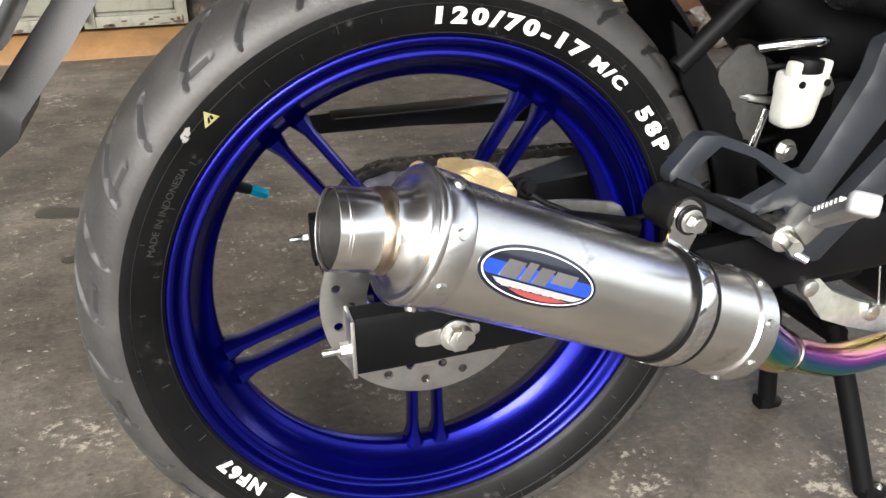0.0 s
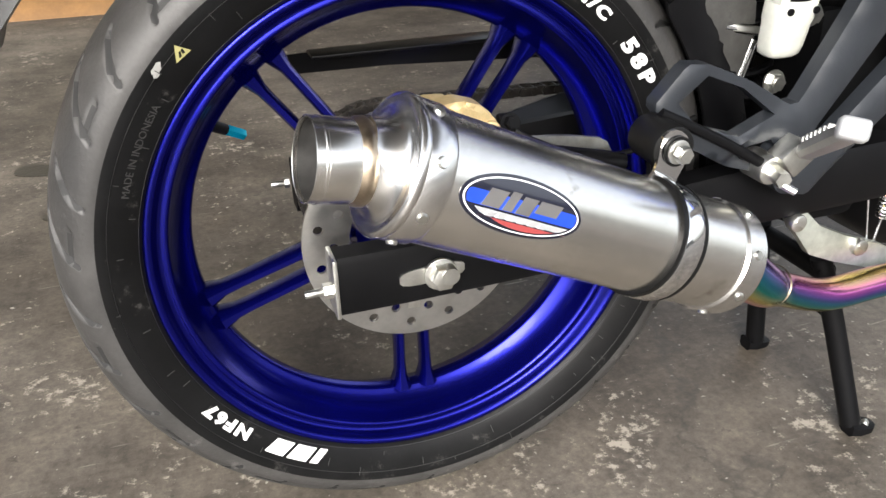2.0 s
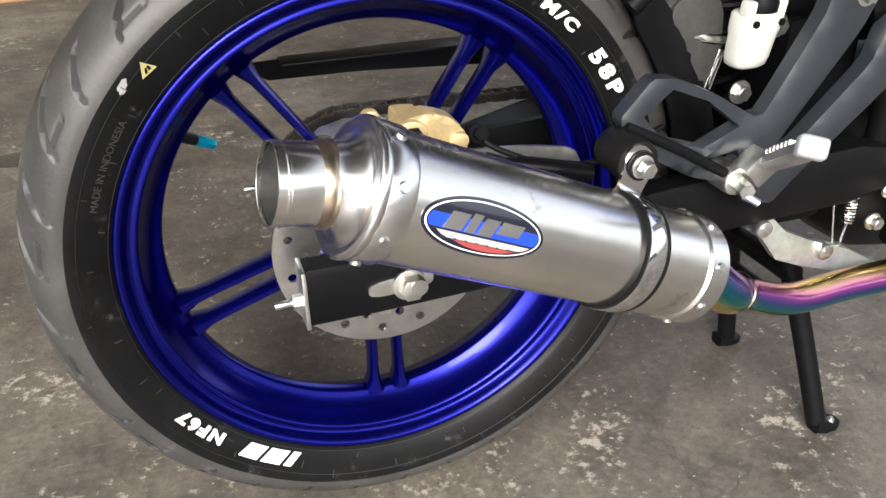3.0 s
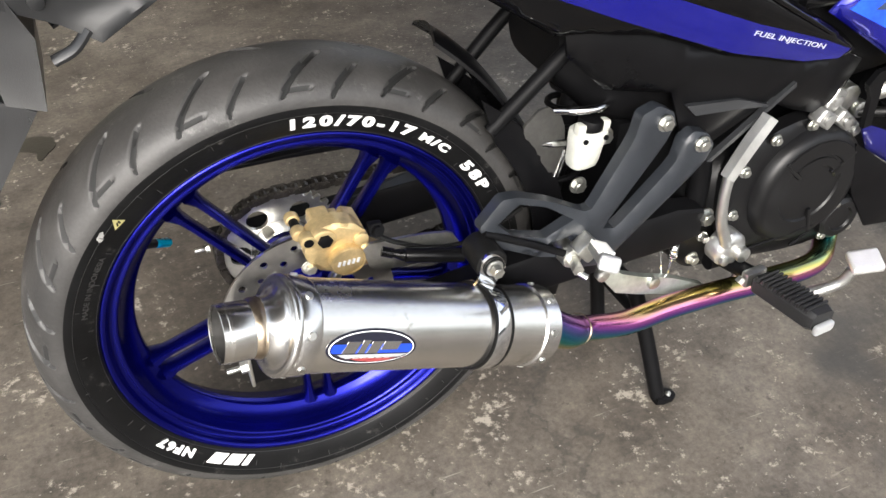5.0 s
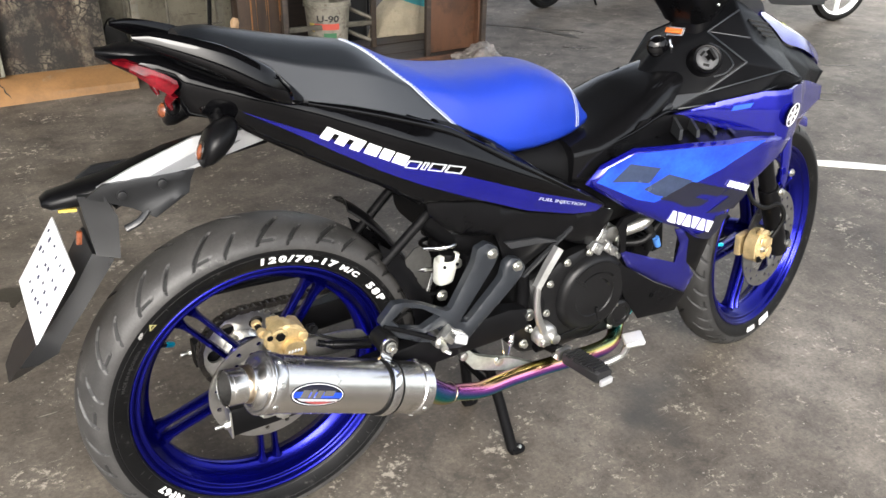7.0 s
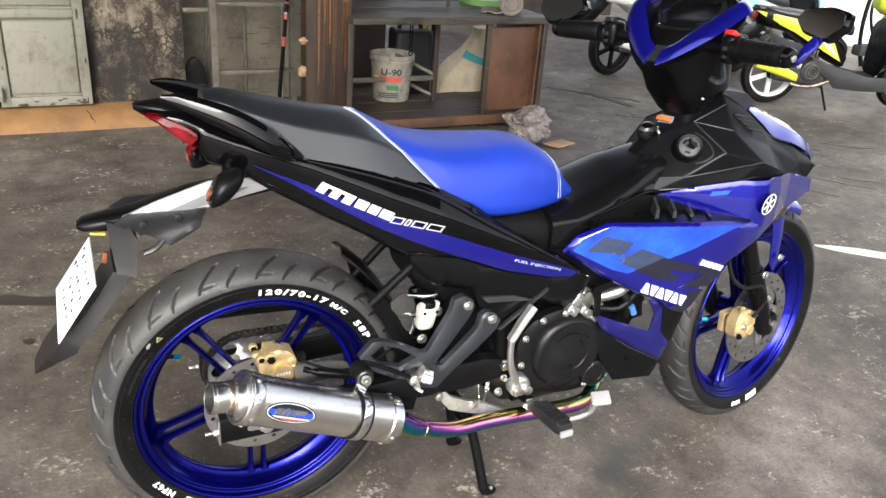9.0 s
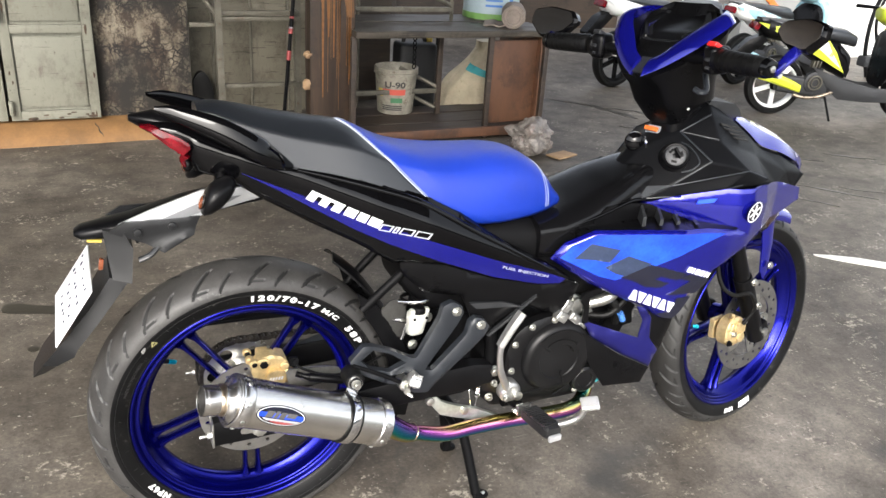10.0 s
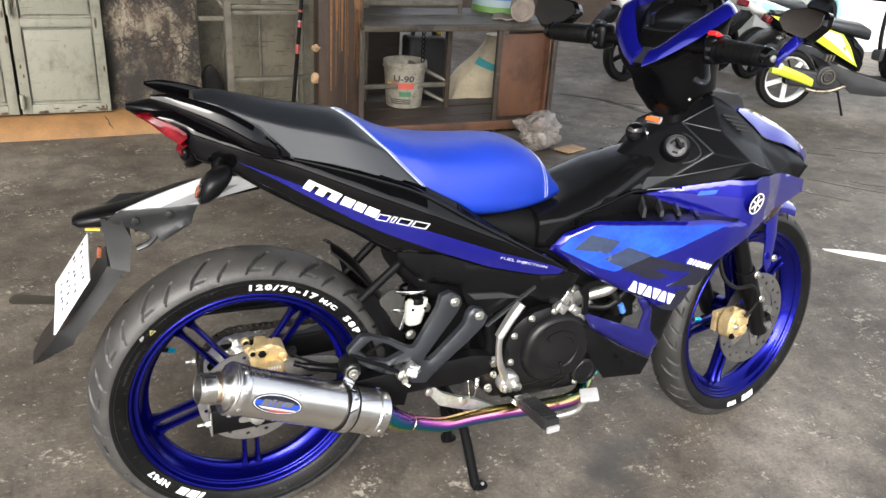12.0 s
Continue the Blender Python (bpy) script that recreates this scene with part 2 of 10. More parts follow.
def plank_wood(name, dark, light, scale, stain, rough=0.6, wear=0.4):
    """Greasy boards with drawn-out grain, dark stains and worn pale streaks."""
    m, n, l = nodes_of(name)
    b = n["Principled BSDF"]
    at = n.new("ShaderNodeTexCoord")
    grain = stretched(n, l, at, scale, 7, 0.7, 0.4)
    col = over(n, l, between(n, l, grain, 0.32, 0.68), dark, light)
    col = over(n, l, between(n, l, stretched(n, l, at, (5, 5, 5), 7, 0.75), 0.52, 0.64, 0.0, 0.9), col, stain)
    col = over(n, l, between(n, l, stretched(n, l, at, tuple(k * 1.9 for k in scale), 4, 0.6), 0.63, 0.70, 0.0, wear), col, tuple(min(1.0, k * 2.6) for k in light))
    l.new(col, b.inputs["Base Color"])
    l.new(between(n, l, grain, 0.3, 0.7, rough - 0.12, rough + 0.12), b.inputs["Roughness"])
    relief(n, l, b, grain, 0.4, 0.003)
    return m


CONCRETE = floor_surface()
BLUE = surface("blue_metallic_paint", (0.007, 0.008, 0.27), rough=0.20, metal=0.6, vary=0.06, coat=1.0, fine=900.0, rough_vary=0.04)
RIM_BLUE = surface("blue_rim_paint", (0.004, 0.005, 0.17), rough=0.25, metal=0.9, vary=0.10, coat=0.12, fine=500.0, rough_vary=0.06)
DARK_BLUE = surface("deep_blue_paint", (0.008, 0.008, 0.14), rough=0.3, metal=0.55, vary=0.06, coat=0.8, rough_vary=0.04)
SKY_BLUE = surface("light_blue_decal", (0.02, 0.115, 0.74), rough=0.22, metal=0.2, vary=0.4, scale=7.0, coat=0.5, second=(0.010, 0.035, 0.48))
GLOSS_BLACK = surface("gloss_black_paint", (0.002, 0.002, 0.0024), rough=0.04, vary=0.1, coat=0.0, rough_vary=0.015, shine=0.26)
DULL_RED = surface("dull_red_print", (0.30, 0.05, 0.05), rough=0.4, vary=0.1)
SATIN_BLACK = surface("satin_black_plastic", (0.0035, 0.0035, 0.004), rough=0.30, vary=0.2, fine=700.0, bump=0.05, shine=0.16)
COVER_BLACK = surface("black_semi_gloss_plastic", (0.004, 0.004, 0.0045), rough=0.20, vary=0.15, fine=800.0, bump=0.04, shine=0.24)
SHIELD_BLACK = surface("black_grained_plastic", (0.005, 0.0052, 0.006), rough=0.36, vary=0.15, fine=900.0, bump=0.10, shine=0.08)
FLAP_GREY = surface("charcoal_moulded_plastic", (0.010, 0.0105, 0.0115), rough=0.32, vary=0.2, fine=900.0, bump=0.08, shine=0.45)
OIL_STAIN = surface("wet_oil", (0.026, 0.022, 0.017), rough=0.32, vary=0.4, scale=14.0, fine=120.0, bump=0.2)
MATT_GREY = surface("dark_grey_plastic", (0.018, 0.019, 0.021), rough=0.5, vary=0.15, fine=900.0, bump=0.12)
BRACKET_GREY = surface("grey_bracket_paint", (0.019, 0.022, 0.027), rough=0.40, metal=0.1, vary=0.15, fine=500.0, bump=0.08)
ENGINE_BLACK = surface("black_engine_paint", (0.0055, 0.0055, 0.006), rough=0.34, vary=0.2, fine=600.0, bump=0.1, shine=0.25)
DULL_BLACK = surface("dull_black_metal", (0.004, 0.004, 0.0045), rough=0.5, vary=0.3, fine=300.0, shine=0.10)
RUBBER = surface("black_rubber", (0.005, 0.005, 0.005), rough=0.45, vary=0.25, scale=20.0, fine=300.0, bump=0.05, shine=0.2)
SIDEWALL = surface("tyre_sidewall", (0.0055, 0.0055, 0.0057), rough=0.40, vary=0.35, scale=16.0, fine=260.0, bump=0.08, shine=0.15,
                   spots=0.12, spot_scale=30.0, spot_colour=(0.05, 0.048, 0.045))
PEG_RUBBER = surface("worn_grey_rubber", (0.016, 0.016, 0.0165), rough=0.55, vary=0.3, fine=300.0, bump=0.1, shine=0.3)
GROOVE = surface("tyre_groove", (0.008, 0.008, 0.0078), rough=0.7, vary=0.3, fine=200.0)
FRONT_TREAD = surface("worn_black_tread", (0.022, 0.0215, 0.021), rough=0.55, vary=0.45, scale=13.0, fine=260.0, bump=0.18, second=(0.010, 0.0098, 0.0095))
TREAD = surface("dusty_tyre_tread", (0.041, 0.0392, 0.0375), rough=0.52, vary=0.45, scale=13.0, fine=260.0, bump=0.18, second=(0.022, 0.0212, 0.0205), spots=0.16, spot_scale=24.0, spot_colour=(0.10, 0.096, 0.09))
TICK_GREY = surface("moulded_rubber_tick", (0.022, 0.0215, 0.021), rough=0.6, vary=0.2)
LETTER_WHITE = surface("white_tyre_paint", (0.78, 0.78, 0.77), rough=0.6, vary=0.12, fine=400.0)
BRIGHT_ALLOY = surface("cast_aluminium", (0.50, 0.50, 0.485), rough=0.38, metal=0.9, vary=0.15, scale=30.0, fine=400.0, bump=0.1)
DULL_ZINC = surface("dull_zinc", (0.52, 0.56, 0.51), rough=0.36, metal=0.75, vary=0.3, scale=40.0)
CHROME = surface("chrome", (0.80, 0.80, 0.80), rough=0.09, metal=1.0, vary=0.08, rough_vary=0.05)
ZINC = surface("zinc_plated_steel", (0.68, 0.68, 0.64), rough=0.36, metal=1.0, vary=0.25, scale=40.0)
STEEL = surface("brushed_stainless", (0.77, 0.75, 0.705), rough=0.26, metal=1.0, vary=0.12, scale=9.0, fine=350.0, rough_vary=0.06, spots=0.10, spot_scale=26.0, spot_colour=(0.42, 0.38, 0.32))
SOOTY_STEEL = surface("sooty_steel", (0.10, 0.098, 0.095), rough=0.45, metal=0.8, vary=0.3, scale=30.0)
POLISHED = surface("polished_stainless", (0.76, 0.75, 0.73), rough=0.25, metal=1.0, vary=0.1, scale=25.0, rough_vary=0.06)
WELD = surface("heat_tinted_weld", (0.44, 0.36, 0.27), rough=0.3, metal=1.0, vary=0.4, scale=40.0)
DISC_STEEL = surface("brake_disc_steel", (0.47, 0.465, 0.45), rough=0.33, metal=1.0, vary=0.15, scale=40.0)
GOLD = surface("gold_caliper", (0.70, 0.53, 0.27), rough=0.42, metal=0.65, vary=0.3, scale=35.0, fine=300.0, bump=0.1)
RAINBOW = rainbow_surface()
CHAIN = surface("oily_chain", (0.05, 0.045, 0.04), rough=0.4, metal=0.8, vary=0.5, scale=60.0)
SEAT_BLACK = surface("black_seat_vinyl", (0.010, 0.0118, 0.015), rough=0.34, vary=0.15, fine=700.0, bump=0.2, shine=0.85)
SEAT_BLUE = surface("blue_seat_vinyl", (0.006, 0.034, 0.36), rough=0.4, vary=0.15, fine=650.0, bump=0.4)
STITCH = surface("pale_stitching", (0.42, 0.46, 0.54), rough=0.7, vary=0.1)
SILVER = surface("silver_plastic", (0.54, 0.55, 0.56), rough=0.38, metal=0.5, vary=0.1, fine=600.0)
RESERVOIR = surface("milky_plastic", (0.46, 0.465, 0.42), rough=0.45, vary=0.12, scale=60.0)
PLATE = surface("white_plate", (0.78, 0.79, 0.80), rough=0.4, vary=0.06)
PLATE_INK = surface("dark_plate_ink", (0.03, 0.035, 0.07), rough=0.5, vary=0.2)
DECAL_WHITE = surface("white_decal", (0.80, 0.80, 0.80), rough=0.35, vary=0.05)
DECAL_PALE = surface("pale_grey_decal", (0.55, 0.57, 0.60), rough=0.35, metal=0.2, vary=0.08)
DECAL_GREY = surface("grey_decal", (0.34, 0.36, 0.40), rough=0.35, metal=0.4, vary=0.1)
DECAL_BLACK = surface("black_decal", (0.008, 0.009, 0.02), rough=0.22, vary=0.1, coat=0.6)
DECAL_SMOKE = surface("smoky_blue_decal", (0.03, 0.045, 0.09), rough=0.25, vary=0.3, scale=30.0, coat=0.6)
RED_LENS = surface("red_lens", (0.15, 0.003, 0.008), rough=0.14, vary=0.7, scale=30.0, shine=0.35)
AMBER_LENS = surface("amber_lens", (0.20, 0.055, 0.02), rough=0.12, vary=0.3, scale=40.0, coat=1.0)
SMOKED = surface("smoked_lens", (0.02, 0.018, 0.016), rough=0.08, vary=0.2, coat=1.0)
CYAN = surface("cyan_anodised_cap", (0.0, 0.36, 0.55), rough=0.3, metal=0.7, vary=0.1)
YELLOW_MARK = surface("yellow_mark", (0.34, 0.31, 0.13), rough=0.6, vary=0.2)
DOOR_PAINT = worn_sheet("grey_green_door_paint", (0.150, 0.149, 0.117), (0.072, 0.062, 0.045), (0.040, 0.026, 0.016), 16.0, 0.6)
ORANGE_KERB = surface("ochre_kerb_paint", (0.185, 0.096, 0.033), rough=0.7, vary=0.3, scale=7.0, fine=90.0, bump=0.3, spots=0.2, spot_scale=8.0, spot_colour=(0.16, 0.12, 0.08))
SOOT_WALL = soot_surface("sooty_plaster")
SHEET_WALL = worn_sheet("grimy_sheet_metal", (0.125, 0.112, 0.082), (0.030, 0.023, 0.016), (0.012, 0.009, 0.007), 9.0, 0.8)
RACK_STEEL = surface("worn_rack_steel", (0.13, 0.12, 0.094), rough=0.5, metal=0.3, vary=0.35, scale=15.0, spots=0.3, spot_colour=(0.08, 0.05, 0.03))
OLD_WOOD = plank_wood("dark_greasy_wood", (0.022, 0.015, 0.011), (0.052, 0.036, 0.025), (3.0, 45.0, 45.0), (0.013, 0.010, 0.008))
RED_WOOD = plank_wood("orange_brown_board", (0.060, 0.026, 0.013), (0.125, 0.056, 0.027), (6.0, 18.0, 2.5), (0.040, 0.020, 0.012), 0.55, 0.2)
BENCH_TOP = plank_wood("greasy_bench_top", (0.034, 0.028, 0.022), (0.075, 0.064, 0.050), (2.5, 40.0, 40.0), (0.020, 0.016, 0.013), 0.5)
POST_WOOD = plank_wood("varnish_streaked_wood", (0.012, 0.008, 0.006), (0.048, 0.028, 0.016), (26.0, 26.0, 1.6), (0.014, 0.009, 0.007), 0.5, 0.25)
GOLD_WOOD = plank_wood("worn_golden_varnish", (0.060, 0.026, 0.010), (0.20, 0.098, 0.034), (60.0, 60.0, 3.0), (0.020, 0.012, 0.008), 0.5, 0.15)
RUST = surface("dark_rust", (0.055, 0.032, 0.018), rough=0.8, vary=0.5, scale=60.0)
STREAK = surface("orange_drips", (0.20, 0.085, 0.022), rough=0.5, vary=0.4, scale=30.0)
BUCKET_WHITE = surface("dirty_white_bucket", (0.29, 0.27, 0.22), rough=0.55, vary=0.4, scale=14.0, spots=0.50, spot_scale=20.0, spot_colour=(0.085, 0.062, 0.040))
SACK_CLOTH = surface("white_woven_sack", (0.50, 0.44, 0.32), rough=0.8, vary=0.2, scale=12.0, fine=160.0, bump=0.5, spots=0.2, spot_colour=(0.32, 0.28, 0.2))
TEAL = surface("teal_print", (0.05, 0.33, 0.36), rough=0.7, vary=0.2)
RED_PRINT = surface("red_print", (0.55, 0.09, 0.06), rough=0.6, vary=0.15)
GREEN_PRINT = surface("green_print", (0.05, 0.17, 0.08), rough=0.6, vary=0.15)
YELLOW_PRINT = surface("yellow_print", (0.62, 0.46, 0.08), rough=0.6, vary=0.15)
INK_BLACK = surface("black_print", (0.02, 0.02, 0.022), rough=0.6, vary=0.1)
INK_BLUE = surface("blue_print", (0.05, 0.16, 0.45), rough=0.5, vary=0.1)
CLOTH = surface("grey_brown_rag", (0.24, 0.20, 0.17), rough=0.9, vary=0.35, scale=14.0, fine=120.0, bump=0.6)
BAG_FILM = surface("crumpled_clear_bag", (0.22, 0.195, 0.175), rough=0.32, vary=0.6, scale=30.0, spots=0.3, spot_scale=14.0, spot_colour=(0.20, 0.09, 0.06), shine=0.5)
CARDBOARD = surface("torn_cardboard", (0.34, 0.22, 0.12), rough=0.8, vary=0.25)
WALL_PAINT = surface("pale_grey_wall", (0.24, 0.245, 0.24), rough=0.7, vary=0.12, scale=2.0)
DULL_FACADE = surface("weathered_facade", (0.16, 0.155, 0.145), rough=0.75, vary=0.3, scale=1.0)
WHITE_WALL = surface("white_wall", (0.74, 0.75, 0.73), rough=0.6, vary=0.08, scale=2.0)
ROOF_SHEET = surface("dark_roof_sheet", (0.10, 0.098, 0.095), rough=0.6, vary=0.3, scale=2.0)
FLOOR_PAINT = surface("worn_white_floor_paint", (0.70, 0.70, 0.66), rough=0.6, vary=0.2, scale=12.0, fine=120.0)
LIME = surface("lime_yellow_paint", (0.60, 0.68, 0.04), rough=0.3, vary=0.1, coat=0.6)
PALE_BLUE = surface("pale_blue_paint", (0.30, 0.52, 0.60), rough=0.3, vary=0.1, coat=0.6)
WHITE_PAINT = surface("white_scooter_paint", (0.76, 0.77, 0.76), rough=0.3, vary=0.06, coat=0.6)
ORANGE = surface("orange_stripe_paint", (0.72, 0.16, 0.03), rough=0.5, vary=0.1)
MIRROR = surface("mirror_glass", (0.85, 0.86, 0.88), rough=0.04, metal=1.0, vary=0.02, rough_vary=0.02)
DISPLAY = surface("dark_instrument_screen", (0.012, 0.013, 0.015), rough=0.1, vary=0.1, coat=1.0)
RED_SWITCH = surface("red_switch", (0.60, 0.02, 0.02), rough=0.35, vary=0.05)

# ---- building tools ----
from mathutils.geometry import delaunay_2d_cdt


PAIRED = set()


def link_mesh(name, bm, material, parent=None, label="", smooth=38):
    if bm in PAIRED:
        # a left and a right panel: two parts
        PAIRED.discard(bm)
        other = bm.copy()
        bmesh.ops.delete(other, geom=[v for v in other.verts if v.co.y < 0], context="VERTS")
        bmesh.ops.delete(bm, geom=[v for v in bm.verts if v.co.y >= 0], context="VERTS")
        link_mesh(name, other, material, parent, label, smooth)
    me = bpy.data.meshes.new(name)
    bmesh.ops.recalc_face_normals(bm, faces=bm.faces[:])
    bm.to_mesh(me)
    bm.free()
    for m in material if isinstance(material, (list, tuple)) else [material]:
        me.materials.append(m)
    me.shade_smooth()
    me.set_sharp_from_angle(angle=radians(smooth))
    ob = new(name, me)
    if parent:
        ob.parent = parent
    if label:
        ob["label"] = label
    return ob


def part(name, bm, material, parent, label="", smooth=38):
    return link_mesh(name, bm, material, parent, label, smooth)


def thing(name, label, category, group="", kind="", at=(0, 0, 0), turn=0):
    ob = new(name)
    ob.empty_display_size = 0.05
    ob.matrix_basis = pose(*at, 0, 0, turn)
    return tagged(ob, label, category, group, kind)


def basis(p0, p1, up=(0, 0, 1)):
    """A frame at p0 whose z runs to p1."""
    z = (Vector(p1) - Vector(p0)).normalized()
    u = Vector(up)
    if abs(z.dot(u)) > 0.98:
        u = Vector((1, 0, 0))
    x = u.cross(z).normalized()
    y = z.cross(x)
    m = Matrix((x, y, z)).transposed().to_4x4()
    m.translation = Vector(p0)
    return m


def box(bm, centre, size, turn=(0, 0, 0), bevel=0.0, seg=2):
    new_bm = bmesh.new()
    bmesh.ops.create_cube(new_bm, size=1.0)
    bmesh.ops.scale(new_bm, vec=size, verts=new_bm.verts)
    if bevel:
        bmesh.ops.bevel(new_bm, geom=new_bm.edges[:] + new_bm.verts[:], offset=min(bevel, min(size) * 0.45), segments=seg, profile=0.6, affect="EDGES")
    absorb(bm, new_bm, pose(*centre, *turn))
    return bm


def absorb(bm, other, m=None, mat=0):
    """Adds another bmesh, moved by m, and frees it."""
    if m is not None:
        bmesh.ops.transform(other, matrix=m, verts=other.verts)
    seen = {}
    for v in other.verts:
        seen[v] = bm.verts.new(v.co)
    for f in other.faces:
        try:
            g = bm.faces.new([seen[v] for v in f.verts])
            g.material_index = f.material_index or mat
        except ValueError:
            pass
    other.free()


def rings(bm, loops, closed_ends=True, mat=0, wrap=False):
    """Joins loops of equal length into a skin."""
    vs = [[bm.verts.new(p) for p in loop] for loop in loops]
    n = len(vs[0])
    pairs = list(zip(vs, vs[1:])) + ([(vs[-1], vs[0])] if wrap else [])
    for a, b in pairs:
        for i in range(n):
            f = bm.faces.new((a[i], a[(i + 1) % n], b[(i + 1) % n], b[i]))
            f.material_index = mat
    if closed_ends and not wrap:
        for loop in (vs[0], vs[-1]):
            f = bm.faces.new(loop)
            f.material_index = mat
    return vs


def cyl(bm, p0, p1, r0, r1=None, seg=24, bevel=0.0, mat=0):
    """A rod or cone from p0 to p1, its ends rounded by bevel."""
    r1 = r0 if r1 is None else r1
    m = basis(p0, p1)
    h = (Vector(p1) - Vector(p0)).length
    prof = [(r0, 0), (r1, h)]
    if bevel:
        prof = [(r0 - bevel, 0), (r0 - bevel * 0.3, bevel * 0.3), (r0, bevel), (r1, h - bevel), (r1 - bevel * 0.3, h - bevel * 0.3), (r1 - bevel, h)]
    loops = [[m @ Vector((r * math.cos(t), r * math.sin(t), z)) for t in (2 * math.pi * i / seg for i in range(seg))] for r, z in prof]
    rings(bm, loops, mat=mat)
    return bm


def spin(bm, profile, m, seg=64, wrap=True, mat=0, start=0.0, sweep=360.0):
    """Turns a profile of (radius, height) pairs about the z axis of m. wrap: the profile is a closed loop."""
    full = sweep >= 359.9
    steps = seg if full else seg + 1
    loops = []
    for i in range(steps):
        a = radians(start + sweep * i / seg)
        loops.append([m @ Vector((r * math.cos(a), r * math.sin(a), z)) for r, z in profile])
    vs = [[bm.verts.new(p) for p in loop] for loop in loops]
    n = len(profile)
    for i in range(seg):
        a, b = vs[i], vs[(i + 1) % steps]
        for k in range(n if wrap else n - 1):
            f = bm.faces.new((a[k], a[(k + 1) % n], b[(k + 1) % n], b[k]))
            f.material_index = mat
    if not full and wrap:
        bm.faces.new(vs[0])
        bm.faces.new(vs[-1])
    return bm


def along(points, n):
    """A smooth curve through the points, as n + 1 places."""
    p = [Vector(q) for q in points]
    p = [p[0] * 2 - p[1]] + p + [p[-1] * 2 - p[-2]]
    out = []
    for i in range(n + 1):
        s = i / n * (len(p) - 3)
        k = min(int(s), len(p) - 4)
        t = s - k
        a, b, c, d = p[k:k + 4]
        out.append(0.5 * (2 * b + (c - a) * t + (2 * a - 5 * b + 4 * c - d) * t * t + (3 * b - a - 3 * c + d) * t ** 3))
    return out


def tube(bm, points, r, seg=12, n=None, mat=0, flat=1.0):
    """A pipe along a smooth curve; r is one radius or one for each point; flat squeezes it."""
    n = n or 8 * (len(points) - 1)
    path = along(points, n)
    radii = [r] * len(points) if not isinstance(r, (list, tuple)) else r
    loops, side = [], None
    for i, p in enumerate(path):
        d = (path[min(i + 1, n)] - path[max(i - 1, 0)]).normalized()
        if side is None:
            side = d.orthogonal().normalized()
        side = (side - d * side.dot(d)).normalized()
        up = d.cross(side)
        s = i / n * (len(radii) - 1)
        k = min(int(s), len(radii) - 2)
        rr = radii[k] + (radii[k + 1] - radii[k]) * (s - k)
        loops.append([p + (side * math.cos(a) + up * math.sin(a) * flat) * rr for a in (2 * math.pi * j / seg for j in range(seg))])
    rings(bm, loops, mat=mat)
    return bm


def ball(bm, centre, size, turn=(0, 0, 0), seg=20, mat=0):
    o = bmesh.new()
    bmesh.ops.create_uvsphere(o, u_segments=seg, v_segments=max(6, seg // 2), radius=0.5)
    bmesh.ops.scale(o, vec=size, verts=o.verts)
    absorb(bm, o, pose(*centre, *turn), mat)
    return bm


def inside(p, poly):
    x, y = p
    hit = False
    for (x0, y0), (x1, y1) in zip(poly, poly[1:] + poly[:1]):
        if (y0 > y) != (y1 > y) and x < (x1 - x0) * (y - y0) / (y1 - y0) + x0:
            hit = not hit
    return hit


def edge_gap(p, poly):
    """The distance from p to the outline."""
    q, best = Vector(p), 1e9
    for a, b in zip(poly, poly[1:] + poly[:1]):
        a, b = Vector(a), Vector(b)
        d = b - a
        t = max(0.0, min(1.0, (q - a).dot(d) / max(d.length_squared, 1e-12)))
        best = min(best, (q - a - d * t).length)
    return best


def soften(poly, cut=0.25, times=1):
    """Rounds the corners of an outline."""
    for _ in range(times):
        out = []
        for a, b in zip(poly, poly[1:] + poly[:1]):
            a, b = Vector(a), Vector(b)
            out += [tuple(a.lerp(b, cut)), tuple(a.lerp(b, 1 - cut))]
        poly = out
    return poly


def divide(poly, step):
    out = []
    for a, b in zip(poly, poly[1:] + poly[:1]):
        a, b = Vector(a), Vector(b)
        n = max(1, int((b - a).length / step))
        out += [tuple(a.lerp(b, i / n)) for i in range(n)]
    return out


